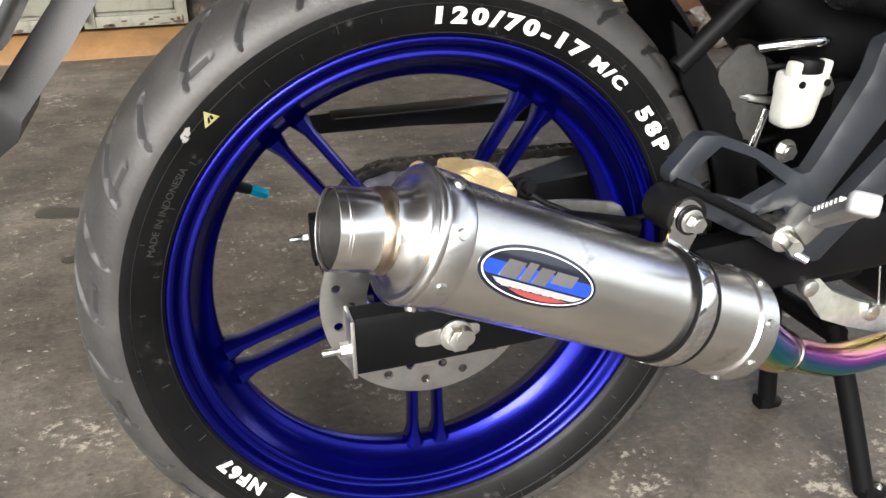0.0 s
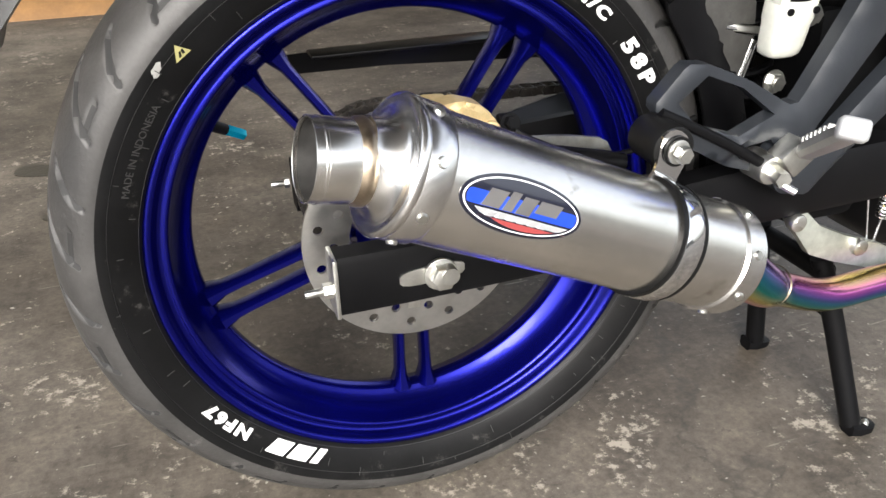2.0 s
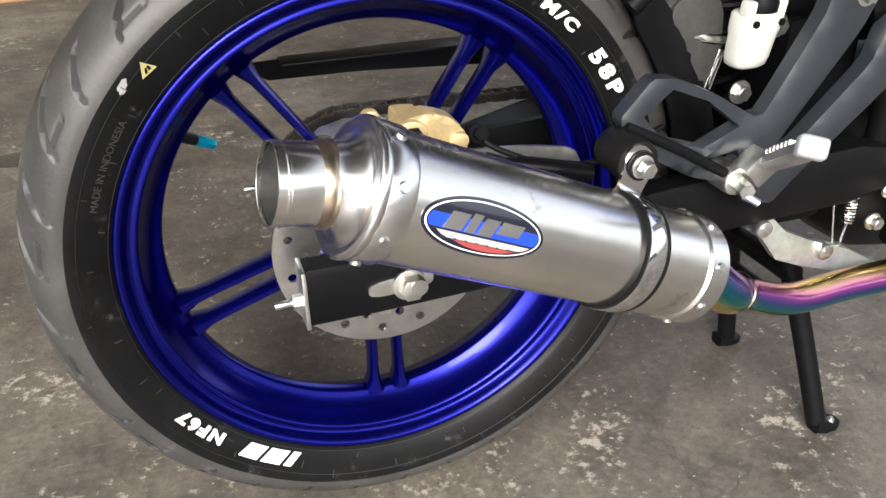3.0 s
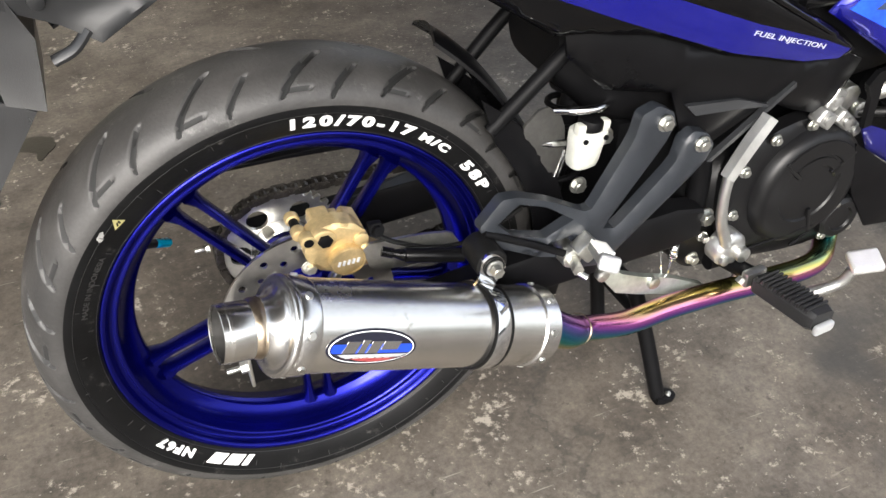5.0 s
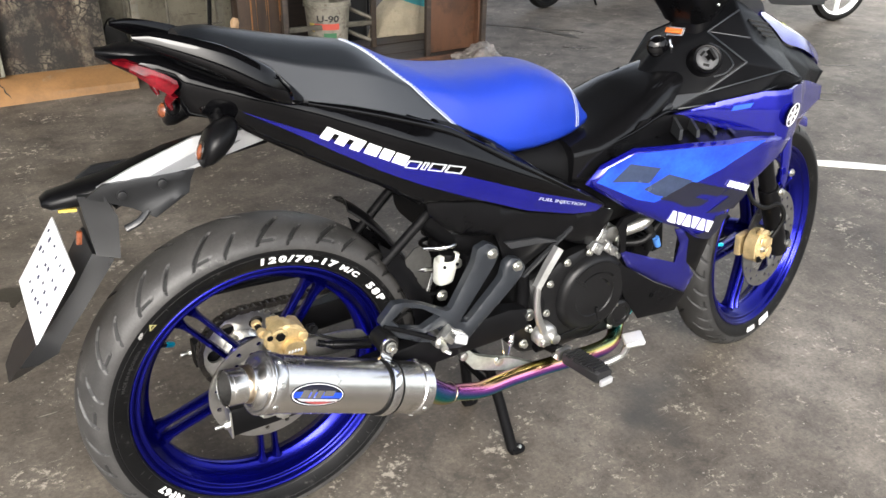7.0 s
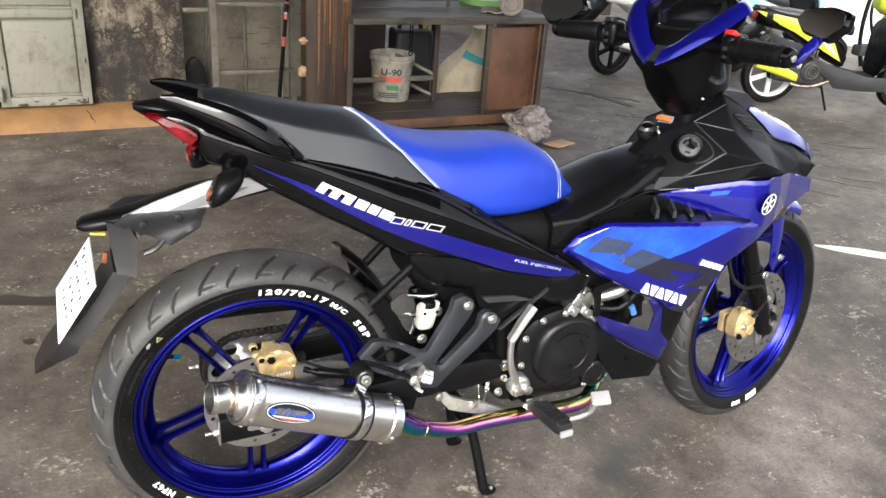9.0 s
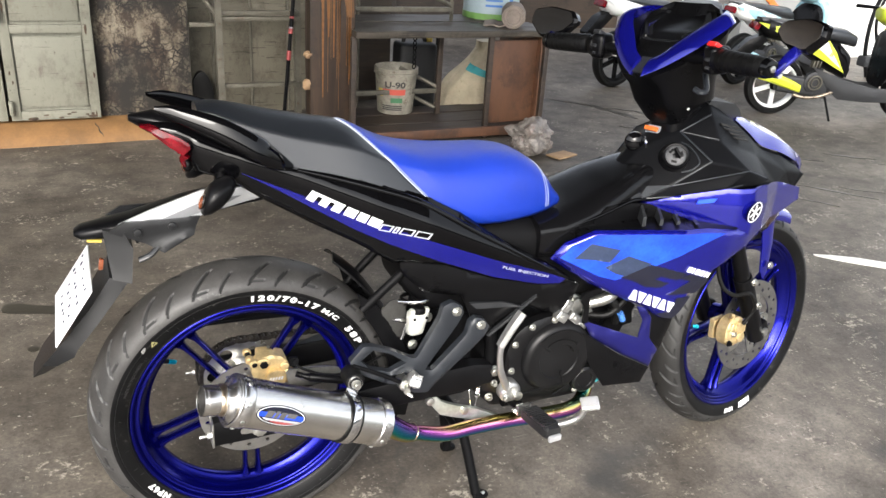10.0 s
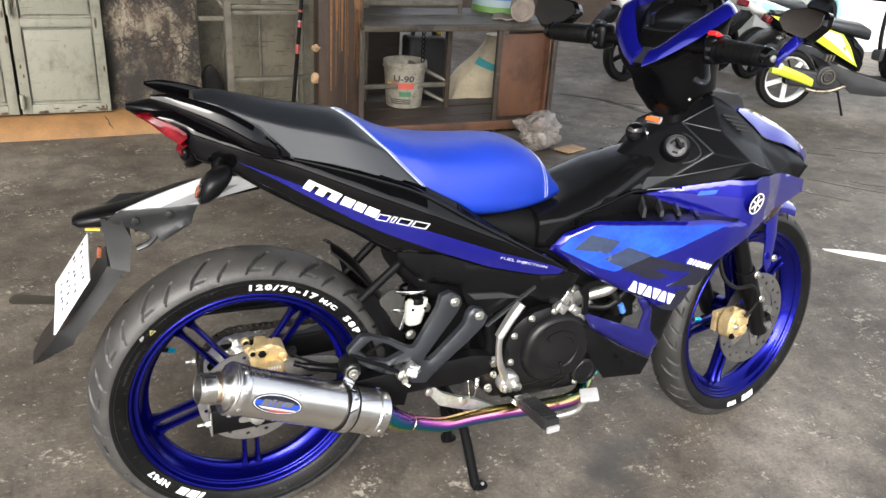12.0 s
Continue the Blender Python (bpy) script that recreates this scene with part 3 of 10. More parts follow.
def sheet(bm, outline, depth, step=0.012, round_by=0.006, thick=0.004, holes=(), mat=0, mirror=False, lift=0.0, side=-1):
    """A moulded panel. outline: (x, z) corners; depth(x, z): its y; the rim curls inwards by round_by."""
    rim = divide(outline, step)
    inner = [divide(h, step) for h in holes]
    pts = [Vector(p) for p in rim]
    edges = [(i, (i + 1) % len(rim)) for i in range(len(rim))]
    for h in inner:
        k = len(pts)
        pts += [Vector(p) for p in h]
        edges += [(k + i, k + (i + 1) % len(h)) for i in range(len(h))]
    n_rim = len(pts)
    xs, zs = [p[0] for p in rim], [p[1] for p in rim]
    x = min(xs) + step * 0.5
    row = 0
    while x < max(xs):
        z = min(zs) + step * (0.5 if row % 2 else 0.05)
        while z < max(zs):
            q = (x, z)
            if inside(q, rim) and edge_gap(q, rim) > step * 0.45 and not any(inside(q, h) or edge_gap(q, h) < step * 0.45 for h in inner):
                pts.append(Vector(q))
            z += step
        x += step
        row += 1
    vs, _, fs, *_ = delaunay_2d_cdt(pts, edges, [], 1, 1e-6)
    keep = []
    for f in fs:
        c = sum((vs[i] for i in f), Vector((0, 0))) / len(f)
        if inside(c, rim) and not any(inside(c, h) for h in inner):
            keep.append(f)
    if mirror:
        PAIRED.add(bm)
    for flip in ((1, -1) if mirror else (1,)):
        front, back = [], []
        for v in vs:
            y = depth(v[0], v[1]) + side * lift
            if round_by:
                g = min([edge_gap(v, rim)] + [edge_gap(v, h) for h in inner])
                if g < round_by:
                    y -= side * round_by * (1 - math.sqrt(max(0.0, 1 - (1 - g / round_by) ** 2)))
            front.append(bm.verts.new((v[0], y * flip, v[1])))
            back.append(bm.verts.new((v[0], (depth(v[0], v[1]) - side * thick - side * round_by) * flip, v[1])))
        count = {}
        for f in keep:
            for i, j in zip(f, f[1:] + f[:1]):
                count[(i, j)] = count.get((i, j), 0) + 1
            bm.faces.new([front[i] for i in f]).material_index = mat
            bm.faces.new([back[i] for i in reversed(f)]).material_index = mat
        for i, j in count:
            if (j, i) not in count:
                bm.faces.new((front[j], front[i], back[i], back[j])).material_index = mat
    bmesh.ops.delete(bm, geom=[v for v in bm.verts if not v.link_faces], context="VERTS")
    return bm


def slab(bm, outline, y0, y1, holes=(), bevel=0.0015, step=0.02, mat=0):
    """A flat plate in the xz plane between y0 and y1."""
    return sheet(bm, outline, lambda x, z: min(y0, y1), step=step, round_by=bevel, thick=abs(y1 - y0) - bevel, holes=holes, mat=mat)


def circle(cx, cz, r, n=24, start=0.0):
    return [(cx + r * math.cos(start + 2 * math.pi * i / n), cz + r * math.sin(start + 2 * math.pi * i / n)) for i in range(n)]


def span(x, *stops):
    """Piecewise straight function of x."""
    if x <= stops[0][0]:
        return stops[0][1]
    for (a, u), (b, v) in zip(stops, stops[1:]):
        if x <= b:
            return u + (v - u) * (x - a) / (b - a)
    return stops[-1][1]


def loft(bm, sections, seg=24, power=2.4, mat=0):
    """A body along x. sections: (x, y centre, z low, z high, half width, z of the widest point, power)."""
    loops = []
    for x, yc, lo, hi, w, mid, pw in sections:
        loop = []
        for i in range(seg):
            a = 2 * math.pi * i / seg
            c, s = math.cos(a), math.sin(a)
            y = math.copysign(abs(c) ** (2 / pw), c) * w
            z = math.copysign(abs(s) ** (2 / pw), s)
            loop.append((x, yc + y, mid + z * ((hi - mid) if z > 0 else (mid - lo))))
        loops.append(loop)
    rings(bm, loops, mat=mat)
    return bm


def bolt(bm, at, out, r=0.007, h=0.006, washer=True):
    """A hexagon bolt head that looks along out."""
    p, d = Vector(at), Vector(out).normalized()
    if washer:
        cyl(bm, p, p + d * 0.002, r * 1.35, seg=16)
    cyl(bm, p + d * 0.002, p + d * (0.002 + h), r, r * 0.96, seg=6)
    cyl(bm, p + d * (0.002 + h), p + d * (0.003 + h), r * 0.7, seg=12)
    return bm


def ribbon_text(text, size, material, name, parent, place, label="", extrude=0.0006, spread=1.0, fit=None, bold=0.0):
    """Lettering as a mesh; place maps the flat letters' x, y, z to the world."""
    cu = bpy.data.curves.new(name, "FONT")
    cu.body, cu.size, cu.extrude, cu.align_x, cu.align_y = text, size, extrude, "CENTER", "CENTER"
    cu.space_character = spread
    cu.resolution_u = 3
    cu.offset = bold
    tmp = new(name + "_curve", cu)
    bpy.context.view_layer.update()
    me = bpy.data.meshes.new_from_object(tmp.evaluated_get(bpy.context.evaluated_depsgraph_get()))
    bpy.data.objects.remove(tmp)
    bm = bmesh.new()
    bm.from_mesh(me)
    bpy.data.meshes.remove(me)
    bmesh.ops.triangulate(bm, faces=bm.faces)
    if fit:
        xs_ = [v.co.x for v in bm.verts]
        ys_ = [v.co.y for v in bm.verts]
        for v in bm.verts:
            v.co.x = ((v.co.x - min(xs_)) / (max(xs_) - min(xs_)) - 0.5) * fit[0]
            v.co.y = ((v.co.y - min(ys_)) / (max(ys_) - min(ys_)) - 0.5) * fit[1]
    for v in bm.verts:
        v.co = place(v.co.x, v.co.y, v.co.z)
    return part(name, bm, material, parent, label)

# ---- the place: shop floor, wall, roof and street ----
bm = bmesh.new()
bmesh.ops.create_grid(bm, x_segments=2, y_segments=2, size=60)
tagged(link_mesh("ground", bm, CONCRETE), "dark worn concrete floor with cracks, oil stains and pale specks", "floor", kind="structure")

bm = bmesh.new()
box(bm, (-2.0, 3.62, 1.6), (7.2, 0.2, 3.2))
tagged(link_mesh("wall_north", bm, OLD_WOOD), "grimy back wall of the workshop", "wall", kind="structure")
# Backdrop wall out of view, added to close off the place.
bm = bmesh.new()
box(bm, (-14.0, -3.0, 1.6), (0.2, 18, 3.2))
tagged(link_mesh("wall_west", bm, WALL_PAINT), "unseen plain wall closing off the west side", "wall", kind="structure")
# Roof is out of view; its extent is set to shape the daylight.
bm = bmesh.new()
box(bm, (0.50, 0.30, 3.25), (4.8, 6.8, 0.10))
# West slab added to shade the doors.
box(bm, (-4.55, 2.25, 3.25), (5.296, 2.9, 0.10))
for k in range(7):
    box(bm, (-1.75 + 0.75 * k, 0.30, 3.16), (0.08, 6.8, 0.08))
tagged(link_mesh("ceiling", bm, ROOF_SHEET), "unseen dark sheet roof and awning, sized to shape light on the workshop front", "ceiling", kind="structure")
# Added facade behind the camera, kept low and dull for the reflections.
bm = bmesh.new()
box(bm, (0, -18.0, 1.4), (50, 0.3, 2.8))
tagged(link_mesh("wall_south", bm, DULL_FACADE), "unseen low facade closing off the south side, toned for reflections", "wall", kind="structure")

# sooty plaster beside the doors
bm = bmesh.new()
box(bm, (0.075, 3.10, 1.2), (0.46, 0.06, 2.4), bevel=0.004)
tagged(link_mesh("wall_panel", bm, SOOT_WALL), "soot-blackened plaster wall panel", "wall", kind="structure")

# ochre kerb in front of the doors
bm = bmesh.new()
rings(bm, [[(x, 2.885 + 0.012 * math.sin(x * 3), 0.0), (x, 2.90, 0.035), (x, 2.985, 0.085), (x, 3.12, 0.09), (x, 3.12, 0.0)] for x in [-3.0 + 0.1 * i for i in range(35)]])
tagged(link_mesh("kerb", bm, ORANGE_KERB), "low ochre-painted concrete kerb below the doors, chipped", "kerb", kind="structure")


bm = bmesh.new()
crack_line = [(-0.196, 2.978, 0.0825), (-0.190, 2.960, 0.0715), (-0.180, 2.945, 0.063), (-0.178, 2.925, 0.0505), (-0.166, 2.905, 0.0385), (-0.158, 2.894, 0.019)]
tube(bm, crack_line, [0.001, 0.003, 0.002, 0.0035, 0.002, 0.003], seg=6, n=30)
tagged(link_mesh("trim", bm, GROOVE), "dark crack across the ochre kerb", "crack", kind="structure")


def metal_door(name, x0, x1):
    """A sheet-steel door leaf with a raised frame and two recessed panels."""
    d = tagged(thing(name, "grey-green painted steel door leaf, scuffed, closed", "door", group="doors"), kind="structure")
    z0, z1, y = 0.10, 2.1, 3.0
    bm = bmesh.new()
    box(bm, ((x0 + x1) / 2, y + 0.03, (z0 + z1) / 2), (x1 - x0 - 0.012, 0.02, z1 - z0))
    part("door_sheet", bm, DOOR_PAINT, d)
    w = 0.045
    for cx, cz, sx, sz in ((x0 + w / 2 + 0.005, (z0 + z1) / 2, w, z1 - z0), (x1 - w / 2 - 0.005, (z0 + z1) / 2, w, z1 - z0),
                           ((x0 + x1) / 2, z0 + w / 2, x1 - x0 - 2 * w - 0.012, w), ((x0 + x1) / 2, 0.545, x1 - x0 - 2 * w - 0.012, 0.04),
                           ((x0 + x1) / 2, 1.25, x1 - x0 - 2 * w - 0.012, 0.04), ((x0 + x1) / 2, z1 - w / 2, x1 - x0 - 2 * w - 0.012, w)):
        bm = bmesh.new()
        box(bm, (cx, y + 0.009, cz), (sx, 0.022, sz), bevel=0.002)
        part("frame_bar", bm, DOOR_PAINT, d)
    for za, zb in ((0.165, 0.505), (0.585, 1.21)):
        bm = bmesh.new()
        box(bm, ((x0 + x1) / 2, y + 0.012, (za + zb) / 2), (x1 - x0 - 0.118, 0.012, zb - za + 0.005), bevel=0.003)
        part("panel", bm, DOOR_PAINT, d)
    rnd = random.Random(int(1000 * (x0 + 3)))
    for k in range(16):
        low = k < 10
        x = x0 + 0.02 + (x1 - x0 - 0.04) * rnd.random() if low else (x0 if k % 2 else x1) + (0.012 + 0.03 * rnd.random()) * (1 if k % 2 else -1)
        z = z0 + 0.006 + 0.03 * rnd.random() ** 2 if low else z0 + 0.9 * rnd.random()
        a, c = (0.008 + 0.022 * rnd.random(), 0.003 + 0.006 * rnd.random()) if low else (0.003 + 0.004 * rnd.random(), 0.008 + 0.025 * rnd.random())
        bm = bmesh.new()
        slab(bm, [(x + a * math.cos(q) * (0.7 + 0.5 * rnd.random()), z + c * math.sin(q) * (0.7 + 0.5 * rnd.random())) for q in (2 * math.pi * i / 9 for i in range(9))], y - 0.0032, y - 0.0010, bevel=0.0004)
        part("rust_chip", bm, RUST, d, "dark rust chip")
    for hz in (0.17, 0.62, 1.7):
        bm = bmesh.new()
        cyl(bm, (x0 + 0.012, y - 0.025, hz - 0.035), (x0 + 0.012, y - 0.025, hz + 0.035), 0.011, seg=10, bevel=0.002)
        part("hinge", bm, DOOR_PAINT, d)
    for k in range(4):
        bm = bmesh.new()
        ball(bm, (x1 - 0.03, y - 0.021, 0.6 + 0.06 * k), (0.008, 0.006, 0.008), seg=8)
        part("rivet", bm, RACK_STEEL, d)
    return d


metal_door("door_1", -0.575, -0.155)
metal_door("door_2", -1.005, -0.580)
metal_door("door_3", -1.435, -1.010)

# folding sheet doors behind the rack: narrow pressed panels
folding = tagged(thing("folding_door", "grimy grey folding sheet-metal door behind the rack", "door"), kind="structure")
for k in range(5):
    bm = bmesh.new()
    box(bm, (0.36 + 0.215 * k, 3.36, 1.15), (0.205, 0.03, 2.3), bevel=0.006)
    part("leaf", bm, SHEET_WALL, folding)
    bm = bmesh.new()
    cyl(bm, (0.465 + 0.215 * k, 3.34, 0.0), (0.465 + 0.215 * k, 3.34, 2.3), 0.008, seg=8)
    part("hinge_rod", bm, RACK_STEEL, folding)
    bm = bmesh.new()
    box(bm, (0.36 + 0.215 * k, 3.342, 0.60), (0.19, 0.008, 0.05), bevel=0.003)
    part("rail", bm, SHEET_WALL, folding)


def wall_rack():
    """A steel rack of angle iron against the wall."""
    r = thing("steel_rack", "worn steel rack of grey angle iron against the wall", "rack")
    for x, y in ((0.295, 3.10), (0.455, 3.02), (0.90, 3.12)):
        bm = bmesh.new()
        box(bm, (x, y, 1.0), (0.034, 0.006, 2.0))
        box(bm, (x - 0.014, y + 0.02, 1.0), (0.006, 0.034, 2.0))
        part("post", bm, RACK_STEEL, r)
    for x0, x1, z in ((0.31, 0.44, 0.555), (0.47, 0.89, 0.585), (0.47, 0.89, 0.615), (0.47, 0.89, 0.228)):
        bm = bmesh.new()
        box(bm, ((x0 + x1) / 2, 3.06, z), (x1 - x0, 0.03, 0.022), bevel=0.002)
        part("rail", bm, RACK_STEEL, r)
    bm = bmesh.new()
    cyl(bm, (0.31, 3.08, 0.80), (0.45, 3.04, 0.60), 0.011, seg=8)
    part("brace", bm, RACK_STEEL, r)
    return r


wall_rack()
bm = bmesh.new()
loop = [(0.372 + 0.062 * math.cos(math.pi * k / 15), 0.10 + 0.165 * math.sin(math.pi * k / 15)) for k in range(16)]
slab(bm, [(0.31, 0.0), (0.434, 0.0)] + [(x, z + 0.02) for x, z in loop], 3.16, 3.20, bevel=0.004)
tagged(link_mesh("rubber_flap", bm, RUBBER), "black rounded rubber sheet leaning behind the rack", "rubber sheet")

# pole with red tape
pole = thing("pole", "thin dark pole with red tape leaning by the rack", "pole")
bm = bmesh.new()
cyl(bm, (0.772, 2.97, 0.0), (0.90, 3.04, 1.15), 0.011, seg=12, bevel=0.002)
part("rod", bm, DULL_BLACK, pole)
for s, h, m, tag in ((0.40, 0.05, DULL_RED, "faded red tape"), (0.53, 0.03, DULL_RED, "faded red tape"), (0.545, 0.010, DECAL_GREY, "grey tape"), (0.60, 0.012, DULL_RED, "faded red tape")):
    bm = bmesh.new()
    a, b = Vector((0.772, 2.97, 0.0)), Vector((0.90, 3.04, 1.15))
    cyl(bm, a.lerp(b, s / 1.15 - h / 2.3), a.lerp(b, s / 1.15 + h / 2.3), 0.0122, seg=12)
    part("tape", bm, m, pole, tag)

# clumps of dried foam on the post's side
for x, z, w, h in ((0.815, 0.475, 0.05, 0.035), (0.806, 0.325, 0.045, 0.06)):
    bm = bmesh.new()
    bmesh.ops.create_icosphere(bm, subdivisions=3, radius=0.5)
    for v in bm.verts:
        v.co *= 1 + 0.35 * noise.noise(v.co * 3.1 + Vector((x * 9, z * 7, 0)))
    bmesh.ops.transform(bm, matrix=Matrix.Translation((x + 0.012, 2.625, z)) @ Matrix.Diagonal((w, 0.04, h, 1)), verts=bm.verts)
    tagged(link_mesh("foam_lump", bm, CARDBOARD), "dried yellowish foam lump stuck on the wooden post", "foam", group="foam lumps")


def worn_board(bm, centre, size, seed):
    """A board with chipped, uneven long edges."""
    n = 28
    loops = []
    for i in range(n + 1):
        x = centre[0] + size[0] * (i / n - 0.5)
        a = 0.010 * noise.noise(Vector((x * 9, seed, 0)))
        c = 0.004 * noise.noise(Vector((x * 5, 0, seed)))
        f = -size[1] / 2 + max(0.0, a)
        g = size[1] / 2 - max(0.0, -a)
        h = size[2] / 2
        loops.append([(x, centre[1] + y, centre[2] + z) for y, z in ((f + 0.003, -h), (f, -h + 0.005), (f, h - 0.006 + c * 0.5), (f + 0.006, h + c), (g - 0.006, h + c), (g, h - 0.006), (g, -h + 0.004), (g - 0.003, -h))])
    rings(bm, loops)


def work_bench():
    """A low greasy wooden bench: thick side boards, top, lower shelf, steel inner frame."""
    b = thing("work_bench", "low greasy wooden work bench with a lower shelf and steel frame", "bench")
    bm = bmesh.new()
    box(bm, (0.95, 2.66, 0.62), (0.235, 0.10, 1.24), bevel=0.006)
    post = part("side_post", bm, POST_WOOD, b, "thick dark wooden post with orange varnish drips")
    rnd = random.Random(4)
    for k in range(15):
        x = 0.86 + 0.19 * rnd.random() ** 0.6
        top = 0.85 + 0.4 * rnd.random()
        low = top - 0.2 - 0.6 * rnd.random()
        w = 0.0015 + 0.012 * rnd.random() ** 3
        bm = bmesh.new()
        slab(bm, [(x - w, top), (x + w, top), (x + w * 0.8, (top + low) / 2), (x + w * 0.3, low), (x - w * 0.3, low), (x - w * 0.7, (top + low) / 2)], 2.606, 2.611, bevel=0.001)
        part("drip", bm, STREAK, post, "orange varnish drip")
    for x, w, top, low in ((1.035, 0.026, 1.22, 0.66), (0.995, 0.014, 1.20, 0.80), (0.925, 0.020, 1.22, 0.92)):
        left = [(x - w * (0.75 + 0.5 * noise.noise(Vector((z * 14, x * 9, 1)))), z) for z in (top - (top - low) * i / 12 for i in range(13))]
        right = [(x + min(w * (0.75 + 0.5 * noise.noise(Vector((z * 14, x * 9, 5)))), 1.064 - x), z) for _, z in left]
        bm = bmesh.new()
        slab(bm, left[::-1] + right, 2.6068, 2.6098, bevel=0.0008)
        part("varnish_field", bm, GOLD_WOOD, post, "worn golden varnish")
    for k, (y, w) in enumerate(((2.595, 0.13), (2.755, 0.182), (2.945, 0.186), (3.085, 0.086))):
        bm = bmesh.new()
        worn_board(bm, (1.62 + 0.006 * (k % 2), y, 0.585 - 0.003 * (k % 2)), (1.14, w, 0.035), 5 + k)
        part("top_board", bm, BENCH_TOP, b)
    for k, (y, w) in enumerate(((2.615, 0.186), (2.81, 0.192), (2.99, 0.156))):
        bm = bmesh.new()
        worn_board(bm, (1.60, y, 0.052 - 0.002 * (k % 2)), (1.10, w, 0.03), 11 + k)
        part("shelf_board", bm, OLD_WOOD, b)
    bm = bmesh.new()
    box(bm, (1.60, 2.532, 0.05), (1.10, 0.022, 0.052), bevel=0.003)
    part("shelf_edge", bm, RED_WOOD, b)
    bm = bmesh.new()
    box(bm, (2.150, 2.81, 0.29), (0.022, 0.50, 0.55), bevel=0.003)
    box(bm, (1.99, 2.60, 0.31), (0.30, 0.02, 0.46), (0, 0, 4), bevel=0.003)
    part("side_board", bm, RED_WOOD, b, "orange-brown side board")
    for x, y in ((1.83, 2.57), (2.165, 2.55), (1.05, 2.58), (1.675, 2.90), (1.06, 3.05)):
        bm = bmesh.new()
        box(bm, (x, y, 0.285), (0.028, 0.028, 0.57), bevel=0.003)
        part("leg", bm, OLD_WOOD, b)
    for x0, x1, y, z in ((1.06, 1.68, 2.90, 0.20), (1.06, 1.74, 2.90, 0.66)):
        bm = bmesh.new()
        box(bm, ((x0 + x1) / 2, y, z), (x1 - x0, 0.02, 0.026), bevel=0.002)
        part("frame_rail", bm, RACK_STEEL, b)
    for p, q in (((1.67, 2.90, 0.22), (1.50, 3.08, 0.30)), ((1.66, 2.90, 0.10), (1.5, 3.08, 0.17)), ((1.73, 2.90, 0.60), (1.73, 2.90, 0.95)), ((1.45, 2.90, 0.80), (1.73, 2.90, 0.68))):
        bm = bmesh.new()
        cyl(bm, p, q, 0.012, seg=8, bevel=0.002)
        part("strut", bm, RACK_STEEL, b)
    return b


work_bench()


def paint_bucket(x, y, z):
    """A plastic pail with a rim, a printed label and paint inside."""
    b = thing("paint_bucket", "dirty white plastic pail with a printed label on the bench shelf", "bucket")
    m = pose(x, y, z)
    bm = bmesh.new()
    spin(bm, [(0.001, 0), (0.098, 0), (0.103, 0.004), (0.122, 0.245), (0.127, 0.247), (0.127, 0.262), (0.120, 0.264), (0.117, 0.25), (0.099, 0.012), (0.001, 0.012)], m, 40, wrap=False)
    part("pail", bm, BUCKET_WHITE, b)
    bm = bmesh.new()
    spin(bm, [(0.121, 0.226), (0.129, 0.228), (0.129, 0.238), (0.121, 0.24)], m, 40)
    part("collar", bm, BUCKET_WHITE, b)

    def wrap_on(u, v, lift):
        a = radians(-125) + u / 0.112
        r = 0.103 + 0.0775 * (v - 0.004) + lift
        return m @ Vector((r * math.cos(a), r * math.sin(a), v))

    def label(name, u0, u1, v0, v1, mat_, tag):
        bm = bmesh.new()
        n = 10
        rings(bm, [[wrap_on(u0 + (u1 - u0) * i / n, v0, 0.0002), wrap_on(u0 + (u1 - u0) * i / n, v0, 0.0012), wrap_on(u0 + (u1 - u0) * i / n, v1, 0.0012), wrap_on(u0 + (u1 - u0) * i / n, v1, 0.0002)] for i in range(n + 1)])
        part(name, bm, mat_, b, tag)

    label("label_patch", -0.05, 0.085, 0.118, 0.150, RED_PRINT, "red printed patch")
    label("label_patch", 0.0, 0.07, 0.072, 0.100, GREEN_PRINT, "dark green printed patch")
    label("label_patch", -0.085, -0.052, 0.105, 0.150, YELLOW_PRINT, "yellow printed patch")
    for k in range(3):
        label("print_line", -0.055, 0.07, 0.05 - 0.011 * k, 0.056 - 0.011 * k, INK_BLACK, "unreadable printed line")
    ribbon_text("U-90", 0.052, INK_BLACK, "lettering", b, lambda u, v, w: wrap_on(u + 0.025, v + 0.176, 0.0012 + w), "black lettering U-90", fit=(0.115, 0.036), bold=0.0012)
    return b


paint_bucket(1.44, 2.98, 0.068)


def crumpled(name, at, size, seed, material, label, category, amount=0.4, turn=0.0, fine=3.0):
    bm = bmesh.new()
    bmesh.ops.create_icosphere(bm, subdivisions=5, radius=0.5)
    for v in bm.verts:
        d = v.co.normalized()
        r = 1 + amount * noise.noise(d * 1.7 + Vector((seed, 0, 0))) + amount * 0.55 * abs(noise.noise(d * fine * 2 + Vector((0, seed, 0)))) - amount * 0.25 * abs(noise.noise(d * fine * 5 + Vector((0, 0, seed))))
        v.co = d * 0.5 * r
    m = pose(*at, 0, 0, turn) @ Matrix.Diagonal((*size, 1))
    bmesh.ops.transform(bm, matrix=m, verts=bm.verts)
    low = min(v.co.z for v in bm.verts)
    for v in bm.verts:
        v.co.z = max(v.co.z - low + at[2] - size[2] * 0.5 - 0.012, at[2] - size[2] * 0.5)
    return tagged(link_mesh(name, bm, material, smooth=60), label, category)


crumpled("plastic_bag", (1.925, 2.22, 0.088), (0.245, 0.20, 0.176), 3.0, BAG_FILM, "crumpled clear plastic bag of rubbish on the floor", "bag", 0.42, fine=2.6)
bm = bmesh.new()
